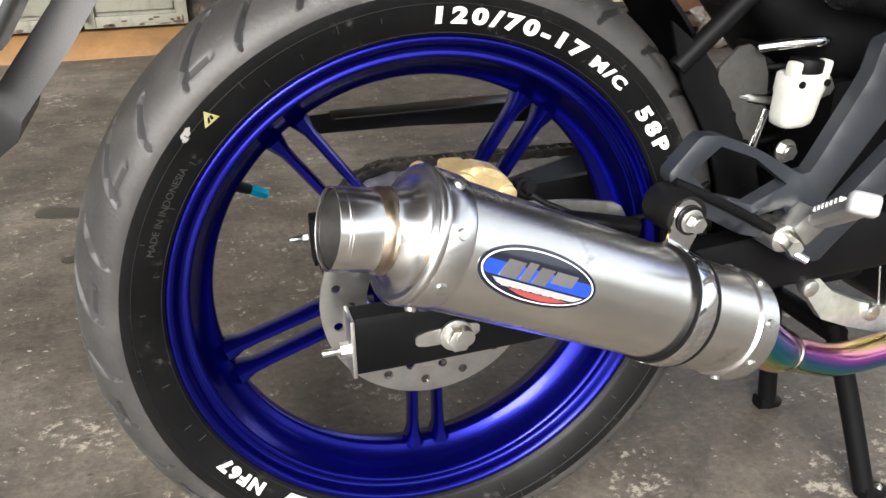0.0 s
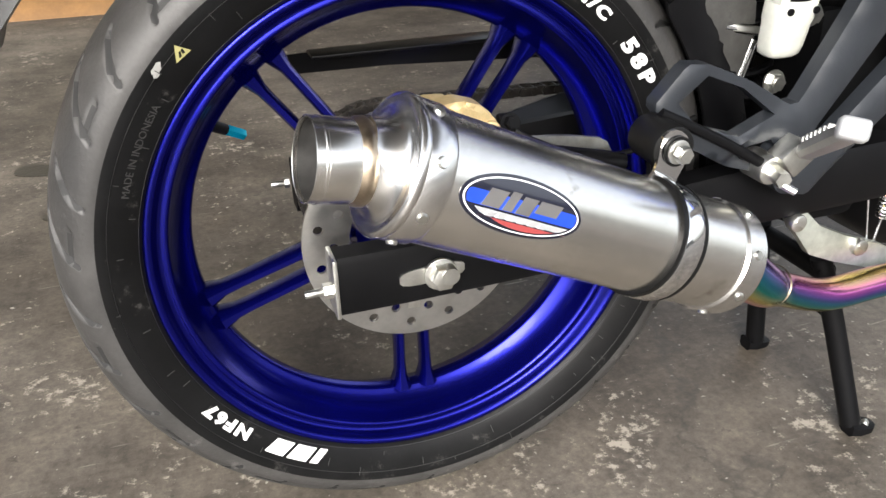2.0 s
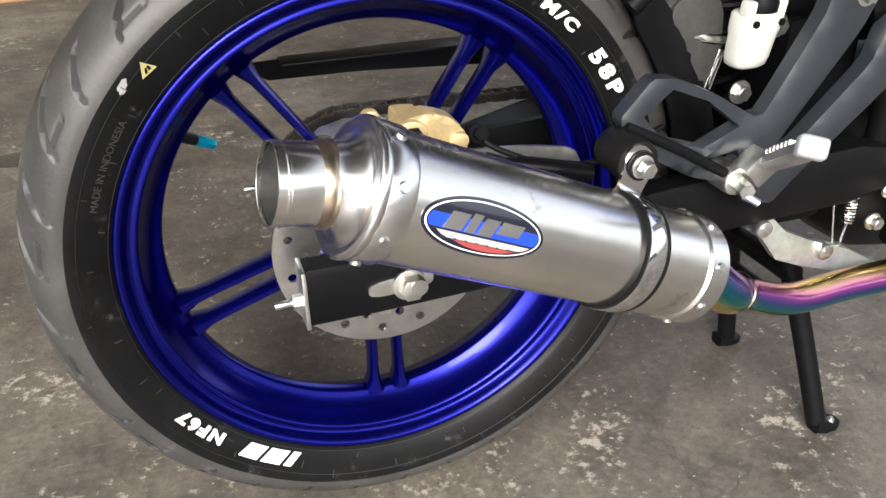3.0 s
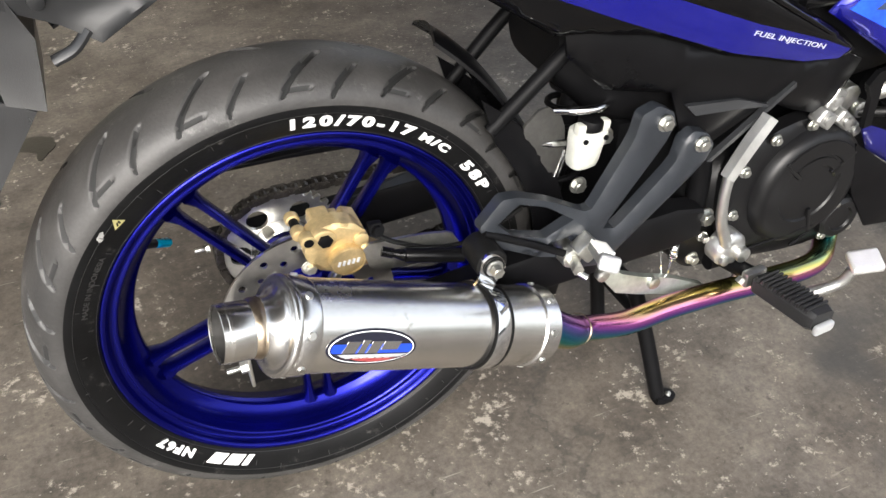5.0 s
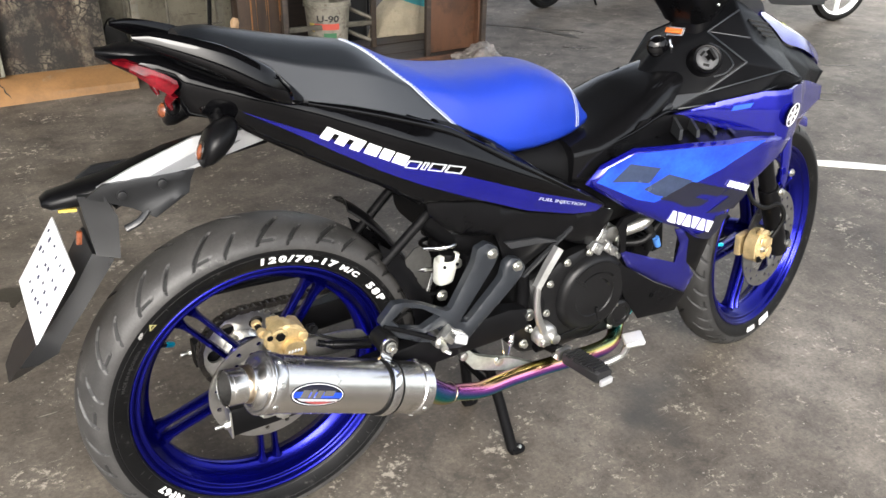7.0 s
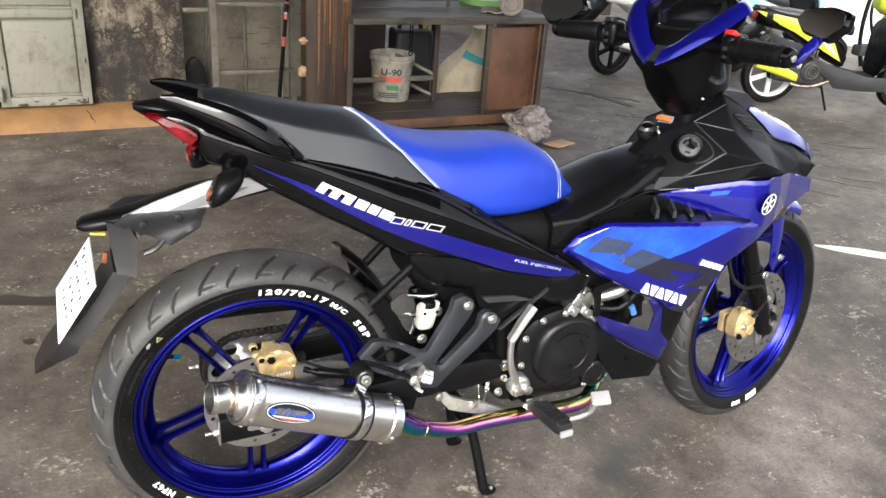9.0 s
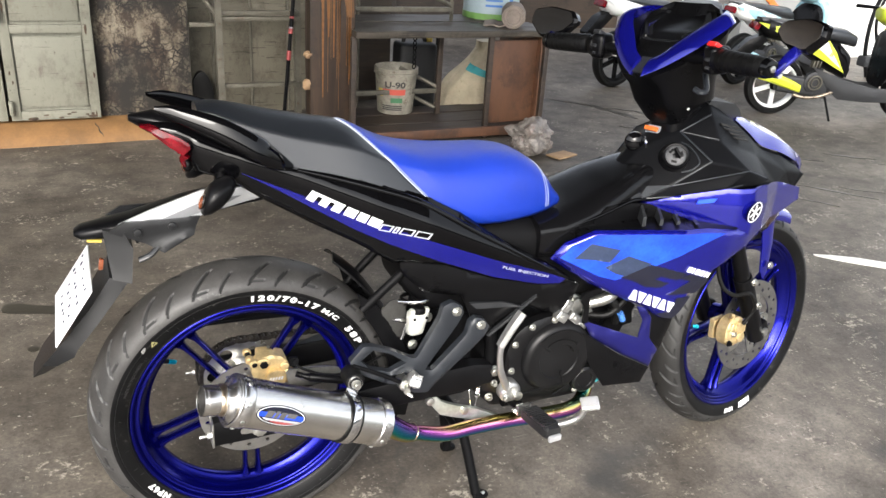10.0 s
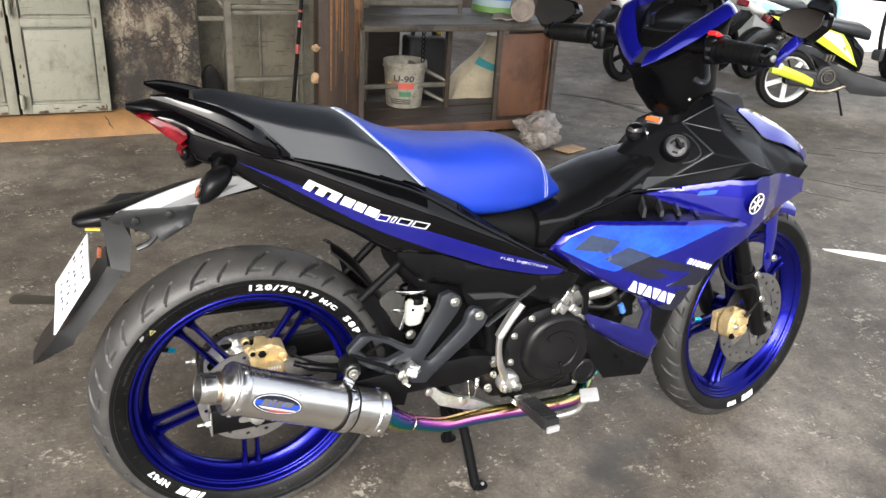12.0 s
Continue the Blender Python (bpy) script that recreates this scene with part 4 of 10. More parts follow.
box(bm, (2.10, 2.16, 0.006), (0.17, 0.09, 0.008), (0, 3, 24), bevel=0.001)
tagged(link_mesh("cardboard_scrap", bm, CARDBOARD), "torn flat cardboard scrap beside the bag", "cardboard")


def rice_sack():
    """A slumped sack: wide foot, drawn up to a folded neck that leans on the board."""
    s = thing("woven_sack", "slumped cream woven sack with a teal stripe behind the bench", "sack")

    def skin(t, a, grow=0.0):
        w = span(t, (0, 0.170), (0.10, 0.190), (0.35, 0.165), (0.6, 0.115), (0.80, 0.075), (0.9, 0.050), (1, 0.062)) + grow
        d = span(t, (0, 0.13), (0.15, 0.15), (0.5, 0.12), (0.85, 0.06), (1, 0.06)) + grow
        cx, cy = span(t, (0, 1.985), (0.4, 2.015), (0.8, 2.095), (1, 2.12)), 3.20
        c, q = math.cos(a), math.sin(a)
        fold = 1 + 0.10 * noise.noise(Vector((c * 2.2, q * 2.2, t * 3))) + 0.09 * noise.noise(Vector((c * 6, q * 6, t * 4))) + 0.03 * math.sin(9 * a + 5 * t)
        return Vector((cx + w * c * fold, cy + d * q * fold, 0.43 * t))

    bm = bmesh.new()
    rings(bm, [[skin(i / 28, 2 * math.pi * k / 56) for k in range(56)] for i in range(29)])
    part("cloth", bm, SACK_CLOTH, s, smooth=60)
    bm = bmesh.new()
    rings(bm, [[skin(0.62 - 0.16 * i / 24 + e, math.pi * (1.18 + 0.62 * i / 24), 0.003 if o else -0.002) for e, o in ((0.0, 0), (0.0, 1), (0.09, 1), (0.09, 0))] for i in range(25)])
    part("stripe", bm, TEAL, s, "teal printed stripe", smooth=60)
    return s


rice_sack()


def oil_drum():
    d = thing("plastic_tank", "pale blue plastic tank with a green base on the bench", "tank")
    m = pose(2.04, 3.02, 0.603)
    bm = bmesh.new()
    spin(bm, [(0.001, 0), (0.155, 0), (0.165, 0.012), (0.165, 0.36), (0.15, 0.385), (0.001, 0.385)], m, 36, wrap=False)
    part("body", bm, surface("pale_tank", (0.30, 0.38, 0.42), rough=0.4, vary=0.1), d)
    bm = bmesh.new()
    spin(bm, [(0.163, 0.0), (0.168, 0.0), (0.168, 0.035), (0.163, 0.035)], m, 36)
    part("base_band", bm, surface("leaf_green_band", (0.13, 0.27, 0.07), rough=0.5, vary=0.15), d, "green base band")
    for k in range(3):
        bm = bmesh.new()
        spin(bm, [(0.166, 0.075 + 0.03 * k), (0.1675, 0.075 + 0.03 * k), (0.1675, 0.087 + 0.03 * k), (0.166, 0.087 + 0.03 * k)], m, 10, start=-128, sweep=34)
        part("print_line", bm, INK_BLUE, d, "unreadable blue printed line")
    bm = bmesh.new()
    spin(bm, [(0.166, 0.06), (0.1675, 0.06), (0.1675, 0.13), (0.166, 0.13)], m, 6, start=-78, sweep=9)
    part("print_block", bm, INK_BLUE, d, "blue printed block")
    return d


oil_drum()


def rag_roll():
    r = thing("rag_roll", "rolled grey-brown rag lying on the bench top", "rag")
    bm = bmesh.new()
    loops = []
    for i in range(7):
        y = -0.10 + 0.2 * i / 6
        loop = []
        for k in range(40):
            a = 2 * math.pi * k / 40
            rr = 0.062 * (1 + 0.10 * noise.noise(Vector((math.cos(a) * 2, math.sin(a) * 2, y * 14))))
            loop.append((rr * math.cos(a) * 1.05, y, rr * math.sin(a) + 0.06))
        loops.append(loop)
    rings(bm, loops)
    for k in range(2):
        spin(bm, [(0.028 + 0.016 * k, -0.104), (0.036 + 0.016 * k, -0.107), (0.040 + 0.016 * k, -0.100)], pose(0, 0, 0.06, 90, 0, 0) @ pose(0, 0, 0.0, 180), 30)
    o = part("roll", bm, CLOTH, r)
    bm = bmesh.new()
    loops = []
    for i in range(12):
        t = i / 11
        loops.append([(-0.02 - 0.14 * t, y + 0.01 * math.sin(9 * t), 0.006 + 0.004 * math.sin(12 * t + s * 9) + s) for y, s in ((-0.1, 0), (0.1, 0), (0.1, 0.007), (-0.1, 0.007))])
    rings(bm, loops)
    part("loose_end", bm, CLOTH, r)
    r.matrix_basis = pose(2.01, 2.68, 0.603, 0, 0, -28)
    return r


rag_roll()


def hanging_chain():
    c = thing("hanging_chain", "dark steel chain and hook hanging below the bench top", "chain")
    for k in range(9):
        bm = bmesh.new()
        m = pose(1.50, 2.86, 0.56 - 0.026 * k, 90, 0, 90 * (k % 2) + 20)
        spin(bm, [(0.012 + 0.0035 * math.cos(a), 0.0035 * math.sin(a)) for a in (2 * math.pi * i / 6 for i in range(6))], m, 12)
        part("link", bm, DULL_BLACK, c)
    return c


hanging_chain()


def jerrycan():
    j = thing("jerrycan", "dark grey plastic jerrycan behind the bench", "jerrycan")
    bm = bmesh.new()
    box(bm, (1.66, 3.25, 0.22), (0.24, 0.16, 0.40), bevel=0.03, seg=3)
    part("body", bm, MATT_GREY, j)
    bm = bmesh.new()
    tube(bm, [(1.58, 3.25, 0.41), (1.60, 3.25, 0.46), (1.70, 3.25, 0.46), (1.73, 3.25, 0.41)], 0.013, seg=8)
    part("handle", bm, MATT_GREY, j)
    bm = bmesh.new()
    cyl(bm, (1.75, 3.25, 0.40), (1.75, 3.25, 0.45), 0.022, seg=14, bevel=0.003)
    part("cap", bm, YELLOW_PRINT, j, "yellow cap")
    return j


jerrycan()
bm = bmesh.new()
cyl(bm, (2.02, 3.70, 0.0), (2.02, 3.70, 0.40), 0.024, seg=14, bevel=0.003)
tagged(link_mesh("short_post", bm, DULL_BLACK), "short black steel post behind the bench", "post")

# worn white road paint on the floor
bm = bmesh.new()
outline = [(2.42, 0.735), (2.50, 0.70), (2.62, 0.63), (2.90, 0.36), (3.05, 0.22), (3.10, 0.17), (2.95, 0.20), (2.72, 0.46), (2.60, 0.555), (2.50, 0.64)]
vs = [bm.verts.new((x, y, 0.004)) for x, y in soften(outline, 0.22, 1)]
bm.faces.new(vs)
res_ = bmesh.ops.extrude_face_region(bm, geom=bm.faces[:])
for v in res_["geom"]:
    if isinstance(v, bmesh.types.BMVert):
        v.co.z = 0.0005
tagged(link_mesh("floor_marking", bm, FLOOR_PAINT), "worn stripe of white paint on the concrete", "floor marking", kind="structure")

# far walls on the street side
bm = bmesh.new()
box(bm, (5.80, 4.50, 1.5), (0.98, 0.2, 3.0))
tagged(link_mesh("wall_far", bm, WALL_PAINT), "grey wall of the neighbouring shop", "wall", kind="structure")
bm = bmesh.new()
box(bm, (9.30, 4.52, 1.5), (6.0, 0.2, 3.0))
tagged(link_mesh("wall_white", bm, WHITE_WALL), "white painted wall further along", "wall", kind="structure")
# Added box: the shade of a dark opening is put into its colour.
bm = bmesh.new()
box(bm, (3.95, 6.3, 0.9), (2.6, 0.2, 1.8))
tagged(link_mesh("wall_dark", bm, OLD_WOOD), "dark wall standing in for a dark opening across the yard", "wall", kind="structure")
bm = bmesh.new()
box(bm, (6.0, 12.0, 2.0), (30, 0.3, 4.0))
tagged(link_mesh("wall_distant", bm, WALL_PAINT), "distant pale wall", "wall", kind="structure")
bm = bmesh.new()
box(bm, (5.58, 4.392, 0.55), (0.055, 0.012, 0.60), (0, -54, 0), bevel=0.003)
tagged(link_mesh("orange_stripe", bm, ORANGE), "slanted orange stripe on the grey wall", "stripe", kind="structure")


# ---- oil stains on the floor ----
def oil_stain(outline, label):
    bm = bmesh.new()
    pts = soften(outline, 0.25, 2)
    rings(bm, [[(x, y, 0.0004) for x, y in pts], [(x, y, 0.0022) for x, y in pts]])
    tagged(link_mesh("oil_stain", bm, OIL_STAIN), label, "stain", kind="structure")


oil_stain([(-0.550, 1.130), (-0.530, 1.186), (-0.465, 1.148), (-0.405, 1.122), (-0.354, 1.128), (-0.324, 1.098), (-0.320, 1.060), (-0.337, 1.036), (-0.353, 1.003), (-0.364, 1.018), (-0.358, 1.048), (-0.405, 1.070), (-0.472, 1.092), (-0.526, 1.108)], "dark wet oil stain on the concrete floor")
oil_stain([(-0.471, 0.867), (-0.449, 0.886), (-0.431, 0.861), (-0.449, 0.844)], "small dark oil spot on the concrete floor")
for line, wide in (([(2.72, 3.33), (2.84, 3.22), (2.93, 3.10), (2.98, 2.98), (3.02, 2.84), (3.03, 2.76)], 0.055), ([(2.92, 3.05), (3.03, 3.02), (3.13, 2.95), (3.16, 2.86)], 0.030), ([(2.80, 2.62), (2.88, 2.55), (2.98, 2.52)], 0.020),
                   ([(3.70, 1.85), (3.78, 1.80), (3.86, 1.73), (3.95, 1.69)], 0.026), ([(3.88, 1.62), (3.97, 1.57), (4.06, 1.54)], 0.018), ([(3.42, 1.86), (3.50, 1.78), (3.57, 1.73)], 0.014),
                   ([(3.08, 1.44), (3.17, 1.36), (3.26, 1.24), (3.34, 1.16)], 0.024), ([(3.28, 1.36), (3.37, 1.28), (3.47, 1.22)], 0.012), ([(2.90, 1.30), (2.98, 1.22), (3.04, 1.13)], 0.010)):
    pts = along([(x, y, 0) for x, y in line], 22)
    edge = []
    for side in (1, -1):
        run = [Vector((p.x + side * wide * (0.25 + 0.75 * math.sin(math.pi * (k + 0.6) / 23)) * (0.65 + 0.7 * noise.noise(Vector((p.x * 17, p.y * 17, side)))), p.y + side * 0.4 * wide * noise.noise(Vector((p.x * 13, 3, p.y * 13))), 0)) for k, p in enumerate(pts)]
        edge += run if side > 0 else run[::-1]
    oil_stain([(p.x, p.y) for p in edge], "thin broken wet streak on the concrete floor")

# ---- the motorcycle ----
bike = thing("motorcycle", "blue and black underbone motorcycle standing on its centre stand", "motorcycle")
REAR = Vector((0.0, 0.0, 0.309))
FRONT = Vector((1.262, -0.018, 0.290))
REAR_TURN = pose(0, 0, 0, -90, 0, 0)
# the wheel's axle runs along its own z, towards the bike's left
rear_m = Matrix.Translation(REAR) @ REAR_TURN
front_m = Matrix.Translation(FRONT) @ pose(0, 0, 0, 0, 0, 11.4) @ pose(0, 0, 0, -5.2, 0, 0) @ REAR_TURN


TREAD_SLANT = -0.58


def tread_depth(u, s):
    """How deep the tread is cut; u runs from groove to groove, s from the middle to the shoulder."""
    cut = 0.0
    for s0, s1, mid, w in ((0.16, 0.955, 0.30, 0.050), (0.50, 0.985, 0.80, 0.042), (0.845, 0.915, 0.43, 0.150)):
        if s0 < s < s1:
            t = (s - s0) / (s1 - s0)
            ww = w * (0.55 + 0.6 * math.sin(math.pi * min(1.0, t * 1.1)) ** 0.5)
            if mid == 0.43:
                ww = w
            gap = abs(((u - mid + 0.5) % 1.0) - 0.5)
            if gap < ww:
                cut = max(cut, min(1.0, (ww - gap) / (ww * 0.45)) * min(1.0, (s - s0) / 0.04, (s1 - s) / 0.03))
    return 0.0055 * cut


def tyre(m, outer, bead, half, parent, big):
    """A tyre: black sidewalls and a dusty tread with slanted grooves cut into it."""
    bm = bmesh.new()
    h = outer - bead
    side = [(0.0, 0.74), (0.05, 0.83), (0.09, 0.870), (0.40, 0.985), (0.45, 0.998), (0.50, 1.0)]
    crown = [(0.50, 1.0)] + [(math.sin(radians(b)) * 0.50 + 0.50, math.cos(radians(b)) ** 0.92) for b in range(3, 90, 2)] + [(1.0, 0.0)]
    halfprof = [(bead + f * h, w * half) for f, w in side]
    crownprof = [(bead + f * h, w * half) for f, w in crown]
    seg_s = 160
    for sgn in (-1, 1):
        spin(bm, [(r, y * sgn) for r, y in halfprof], m, seg_s, wrap=False, mat=0)
    prof = [(r, -y) for r, y in crownprof] + [(r, y) for r, y in reversed(crownprof[:-1])]
    seg = 1100
    pitch = 360.0 / (17 if big else 20)
    loops, depths = [], []
    for i in range(seg):
        loop, deep = [], []
        for r, y in prof:
            s = abs(y) / half
            u = i / seg * (17 if big else 20) + (0.5 if y > 0 else 0.0)
            cut = tread_depth(u % 1.0, s)
            a = radians(360.0 * i / seg + TREAD_SLANT * pitch * (s if big else -s) * (-1 if big else 1) * -1)
            loop.append(m @ Vector(((r - cut) * math.cos(a), (r - cut) * math.sin(a), y)))
            deep.append(cut)
        loops.append(loop)
        depths.append(deep)
    vs = [[bm.verts.new(p) for p in loop] for loop in loops]
    for i in range(seg):
        a, b = vs[i], vs[(i + 1) % seg]
        da, db = depths[i], depths[(i + 1) % seg]
        for k in range(len(prof) - 1):
            # Cut faces are coloured darker, not left to the groove's own shading.
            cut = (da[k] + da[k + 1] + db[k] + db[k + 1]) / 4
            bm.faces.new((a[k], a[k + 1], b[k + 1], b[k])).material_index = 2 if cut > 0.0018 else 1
    # moulded ring beside the rim
    spin(bm, [(bead + 0.006, -half * 0.80), (bead + 0.0075, -half * 0.845), (bead + 0.009, -half * 0.83)], m, 160, mat=0)
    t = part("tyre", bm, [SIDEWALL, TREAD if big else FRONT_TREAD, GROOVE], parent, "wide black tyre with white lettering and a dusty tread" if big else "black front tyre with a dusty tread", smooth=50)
    return t


def wheel_rim(m, bead, half, name):
    """A cast rim: rolled flanges, a stepped lip and a deep barrel."""
    bm = bmesh.new()
    g = bead + 0.003
    lip = [(g, -half - 0.003), (g - 0.0018, -half - 0.0062), (g - 0.0045, -half - 0.0072), (g - 0.0072, -half - 0.0058), (g - 0.0092, -half - 0.002), (g - 0.0112, -half + 0.0026),
           (g - 0.0134, -half + 0.0046), (g - 0.0160, -half + 0.0042), (g - 0.0180, -half + 0.0030), (g - 0.0198, -half + 0.0036), (g - 0.0214, -half + 0.0068), (g - 0.0236, -half * 0.68),
           (g - 0.0272, -half * 0.50), (g - 0.0318, -half * 0.34), (g - 0.0362, -half * 0.24), (g - 0.0388, -half * 0.19), (g - 0.0402, -half * 0.16), (g - 0.0412, -half * 0.08), (g - 0.0412, -0.002)]
    prof = lip + [(r, -y) for r, y in reversed(lip)] + [(g - 0.004, half * 0.85), (g - 0.022, half * 0.3), (g - 0.022, -half * 0.3), (g - 0.004, -half * 0.85)]
    spin(bm, prof, m, 144)
    return part(name, bm, RIM_BLUE, bike, "deep blue painted cast wheel", smooth=62)


def spoke_pair(m, angle, r0, r1, parent, gap0, gap1, w, d):
    """Two slim spokes side by side, flared into the barrel at their feet."""
    for s in (-1, 1):
        bm = bmesh.new()
        loops = []
        for i in range(11):
            t = i / 10
            r = r0 + (r1 - r0) * t
            off = s * (gap0 + (gap1 - gap0) * t)
            flare = 1 + 1.0 * max(0.0, (t - 0.84) / 0.16) ** 2 + 0.5 * max(0.0, (0.15 - t) / 0.15)
            ww, dd = w * flare, d * (1 + 0.25 * (1 - t)) * (1 + 0.5 * max(0.0, (t - 0.84) / 0.16) ** 2)
            ring = []
            for x, z in ((-1, -0.25), (-0.86, -0.72), (-0.45, -1), (0.45, -1), (0.86, -0.72), (1, -0.25), (0.92, 0.6), (0.45, 1), (-0.45, 1), (-0.92, 0.6)):
                p = Vector((r, off + x * ww, z * dd))
                ring.append(m @ (Matrix.Rotation(angle, 4, "Z") @ p))
            loops.append(ring)
        rings(bm, loops)
        part("spoke", bm, RIM_BLUE, parent, smooth=40)


def brake_disc(m, z, r_out, r_in, parent, holes, label):
    """A drilled brake disc."""
    bm = bmesh.new()
    cut = [circle(0, 0, r_in, 40)]
    for k in range(holes):
        a = 2 * math.pi * k / holes
        cut.append(circle((r_in + (r_out - r_in) * (0.34 if k % 2 else 0.68)) * math.cos(a), (r_in + (r_out - r_in) * (0.34 if k % 2 else 0.68)) * math.sin(a), 0.0045, 10))
    slab(bm, circle(0, 0, r_out, 90), -0.002, 0.002, holes=cut, bevel=0.0006, step=0.011)
    # the plate lies in xz: turn it so that its axis is the wheel's
    bmesh.ops.transform(bm, matrix=m @ Matrix.Translation((0, 0, z)) @ pose(0, 0, 0, 90, 0, 0), verts=bm.verts)
    return part("brake_disc", bm, DISC_STEEL, parent, label)


def around(m, r, angle, z, lift=0.0):
    """A place on a wheel: radius, angle in radians, height along the axle."""
    return m @ Vector((r * math.cos(angle), r * math.sin(angle), z))


# rear wheel
wheel_r = wheel_rim(rear_m, 0.229, 0.042, "rear_wheel")
tyre_r = tyre(rear_m, 0.302, 0.229, 0.060, wheel_r, True)
for k in range(5):
    spoke_pair(rear_m, radians(-(54.5 + 72 * k)), 0.045, 0.192, wheel_r, 0.0118, 0.0138, 0.0049, 0.0108)
bm = bmesh.new()
spin(bm, [(0.012, -0.075), (0.030, -0.075), (0.034, -0.066), (0.036, -0.04), (0.052, -0.028), (0.056, 0.0), (0.052, 0.03), (0.040, 0.05), (0.030, 0.06), (0.012, 0.06)], rear_m, 40)
part("hub", bm, RIM_BLUE, wheel_r)
brake_disc(rear_m, -0.044, 0.1035, 0.062, wheel_r, 30, "drilled steel brake disc")
for k in range(5):
    a = 2 * math.pi * k / 5 + 0.4
    bm = bmesh.new()
    p = (0.060 * math.cos(a), 0.060 * math.sin(a))
    absorb(bm, box(bmesh.new(), (0, 0, 0), (0.032, 0.012, 0.004), bevel=0.001), rear_m @ Matrix.Translation((*p, -0.044)) @ Matrix.Rotation(a, 4, "Z"))
    part("disc_mount", bm, ZINC, wheel_r, "steel disc carrier arm")
    bm = bmesh.new()
    bolt(bm, rear_m @ Vector((*[v * 0.88 for v in p], -0.046)), (0, -1, 0), 0.005, 0.003, False)
    part("disc_bolt", bm, ZINC, wheel_r)
bm = bmesh.new()
spin(bm, [(0.020, 0.058), (0.040, 0.058), (0.042, 0.082), (0.036, 0.092), (0.024, 0.096), (0.020, 0.096)], rear_m, 32)
part("sprocket_carrier", bm, POLISHED, wheel_r, "bright sprocket carrier")
bm = bmesh.new()
teeth = []
for k in range(38 * 4):
    a = 2 * math.pi * k / (38 * 4)
    teeth.append(((0.083 if k % 4 in (0, 1) else 0.076) * math.cos(a), (0.083 if k % 4 in (0, 1) else 0.076) * math.sin(a)))
cuts = [circle(0, 0, 0.030, 24)] + [circle(0.055 * math.cos(2 * math.pi * k / 6), 0.055 * math.sin(2 * math.pi * k / 6), 0.014, 14) for k in range(6)]
slab(bm, teeth, -0.003, 0.003, holes=cuts, bevel=0.0005, step=0.012)
bmesh.ops.transform(bm, matrix=rear_m @ Matrix.Translation((0, 0, 0.086)) @ pose(0, 0, 0, 90, 0, 0), verts=bm.verts)
part("sprocket", bm, ZINC, wheel_r, "steel rear sprocket")
# valve with a cyan cap
va = radians(-146.5)
bm = bmesh.new()
cyl(bm, around(rear_m, 0.196, va, 0.006), around(rear_m, 0.178, va, 0.016), 0.0055, 0.005, seg=12)
valve = part("valve_stem", bm, RUBBER, wheel_r)
bm = bmesh.new()
cyl(bm, around(rear_m, 0.179, va, 0.0155), around(rear_m, 0.160, va, 0.026), 0.0052, 0.0052, seg=6, bevel=0.001)
part("valve_cap", bm, CYAN, valve, "bright cyan valve cap")
bm = bmesh.new()
cyl(bm, around(rear_m, 0.003, 0, -0.13), around(rear_m, 0.003, 0, 0.12), 0.0075, seg=16)
part("axle", bm, ZINC, wheel_r)


def sidewall_letters(m, text, size, mid_deg, r, bead, half, outer, parent, label, fit, spread=1.25, squash=1.0, name="lettering"):
    """White letters that follow the sidewall's curve; mid_deg counts anticlockwise seen from the bike's right."""
    h = outer - bead

    def place(u, v, w):
        rr = r + v * squash
        a = -(radians(mid_deg) - u / r)
        f = (rr - bead) / h
        z = -half * span(f, (0.0, 0.74), (0.05, 0.83), (0.09, 0.870), (0.40, 0.985), (0.45, 0.998), (0.50, 1.0)) - 0.0006 - w
        return m @ Vector((rr * math.cos(a), rr * math.sin(a), z))

    return ribbon_text(text, size, LETTER_WHITE, name, parent, place, label, spread=spread, fit=fit, bold=0.0011)


def sidewall_bars(m, marks, r0, r1, bead, half, outer, parent, label, slant=0.0, paint=None):
    """Plain white bars on the sidewall; marks: (from degree, to degree)."""
    h = outer - bead
    for d0, d1 in marks:
        bm = bmesh.new()
        loops = []
        for i in range(5):
            d = d0 + (d1 - d0) * i / 4
            loop = []
            for rr, lift in ((r0, -0.001), (r1, -0.001), (r1, 0.0009), (r0, 0.0009)):
                f = (rr - bead) / h
                z = -half * span(f, (0.0, 0.74), (0.05, 0.83), (0.09, 0.870), (0.40, 0.985), (0.45, 0.998), (0.50, 1.0)) - lift
                a = -radians(d + (slant if rr == r1 else 0))
                loop.append(m @ Vector((rr * math.cos(a), rr * math.sin(a), z)))
            loops.append(loop)
        rings(bm, loops)
        part("marking", bm, paint or LETTER_WHITE, parent, label)


sidewall_letters(rear_m, "120/70-17", 0.024, 73.4, 0.2475, 0.229, 0.060, 0.302, tyre_r, "white tyre size 120/70-17", (0.136, 0.0140), 1.35)
sidewall_letters(rear_m, "M/C", 0.024, 50.6, 0.2470, 0.229, 0.060, 0.302, tyre_r, "white letters M/C", (0.040, 0.0105), 1.3)
sidewall_letters(rear_m, "58P", 0.024, 33.6, 0.2465, 0.229, 0.060, 0.302, tyre_r, "white letters 58P", (0.049, 0.0135), 1.4)
tick_rnd = random.Random(8)
for k in range(46):
    d = 360 * (k + 0.7 * tick_rnd.random()) / 46
    r0 = 0.236 + 0.022 * tick_rnd.random()
    sidewall_bars(rear_m, [(d, d + 0.13)], r0, r0 + 0.003 + 0.005 * tick_rnd.random(), 0.229, 0.060, 0.302, tyre_r, "moulded tick", 0.0, TICK_GREY)
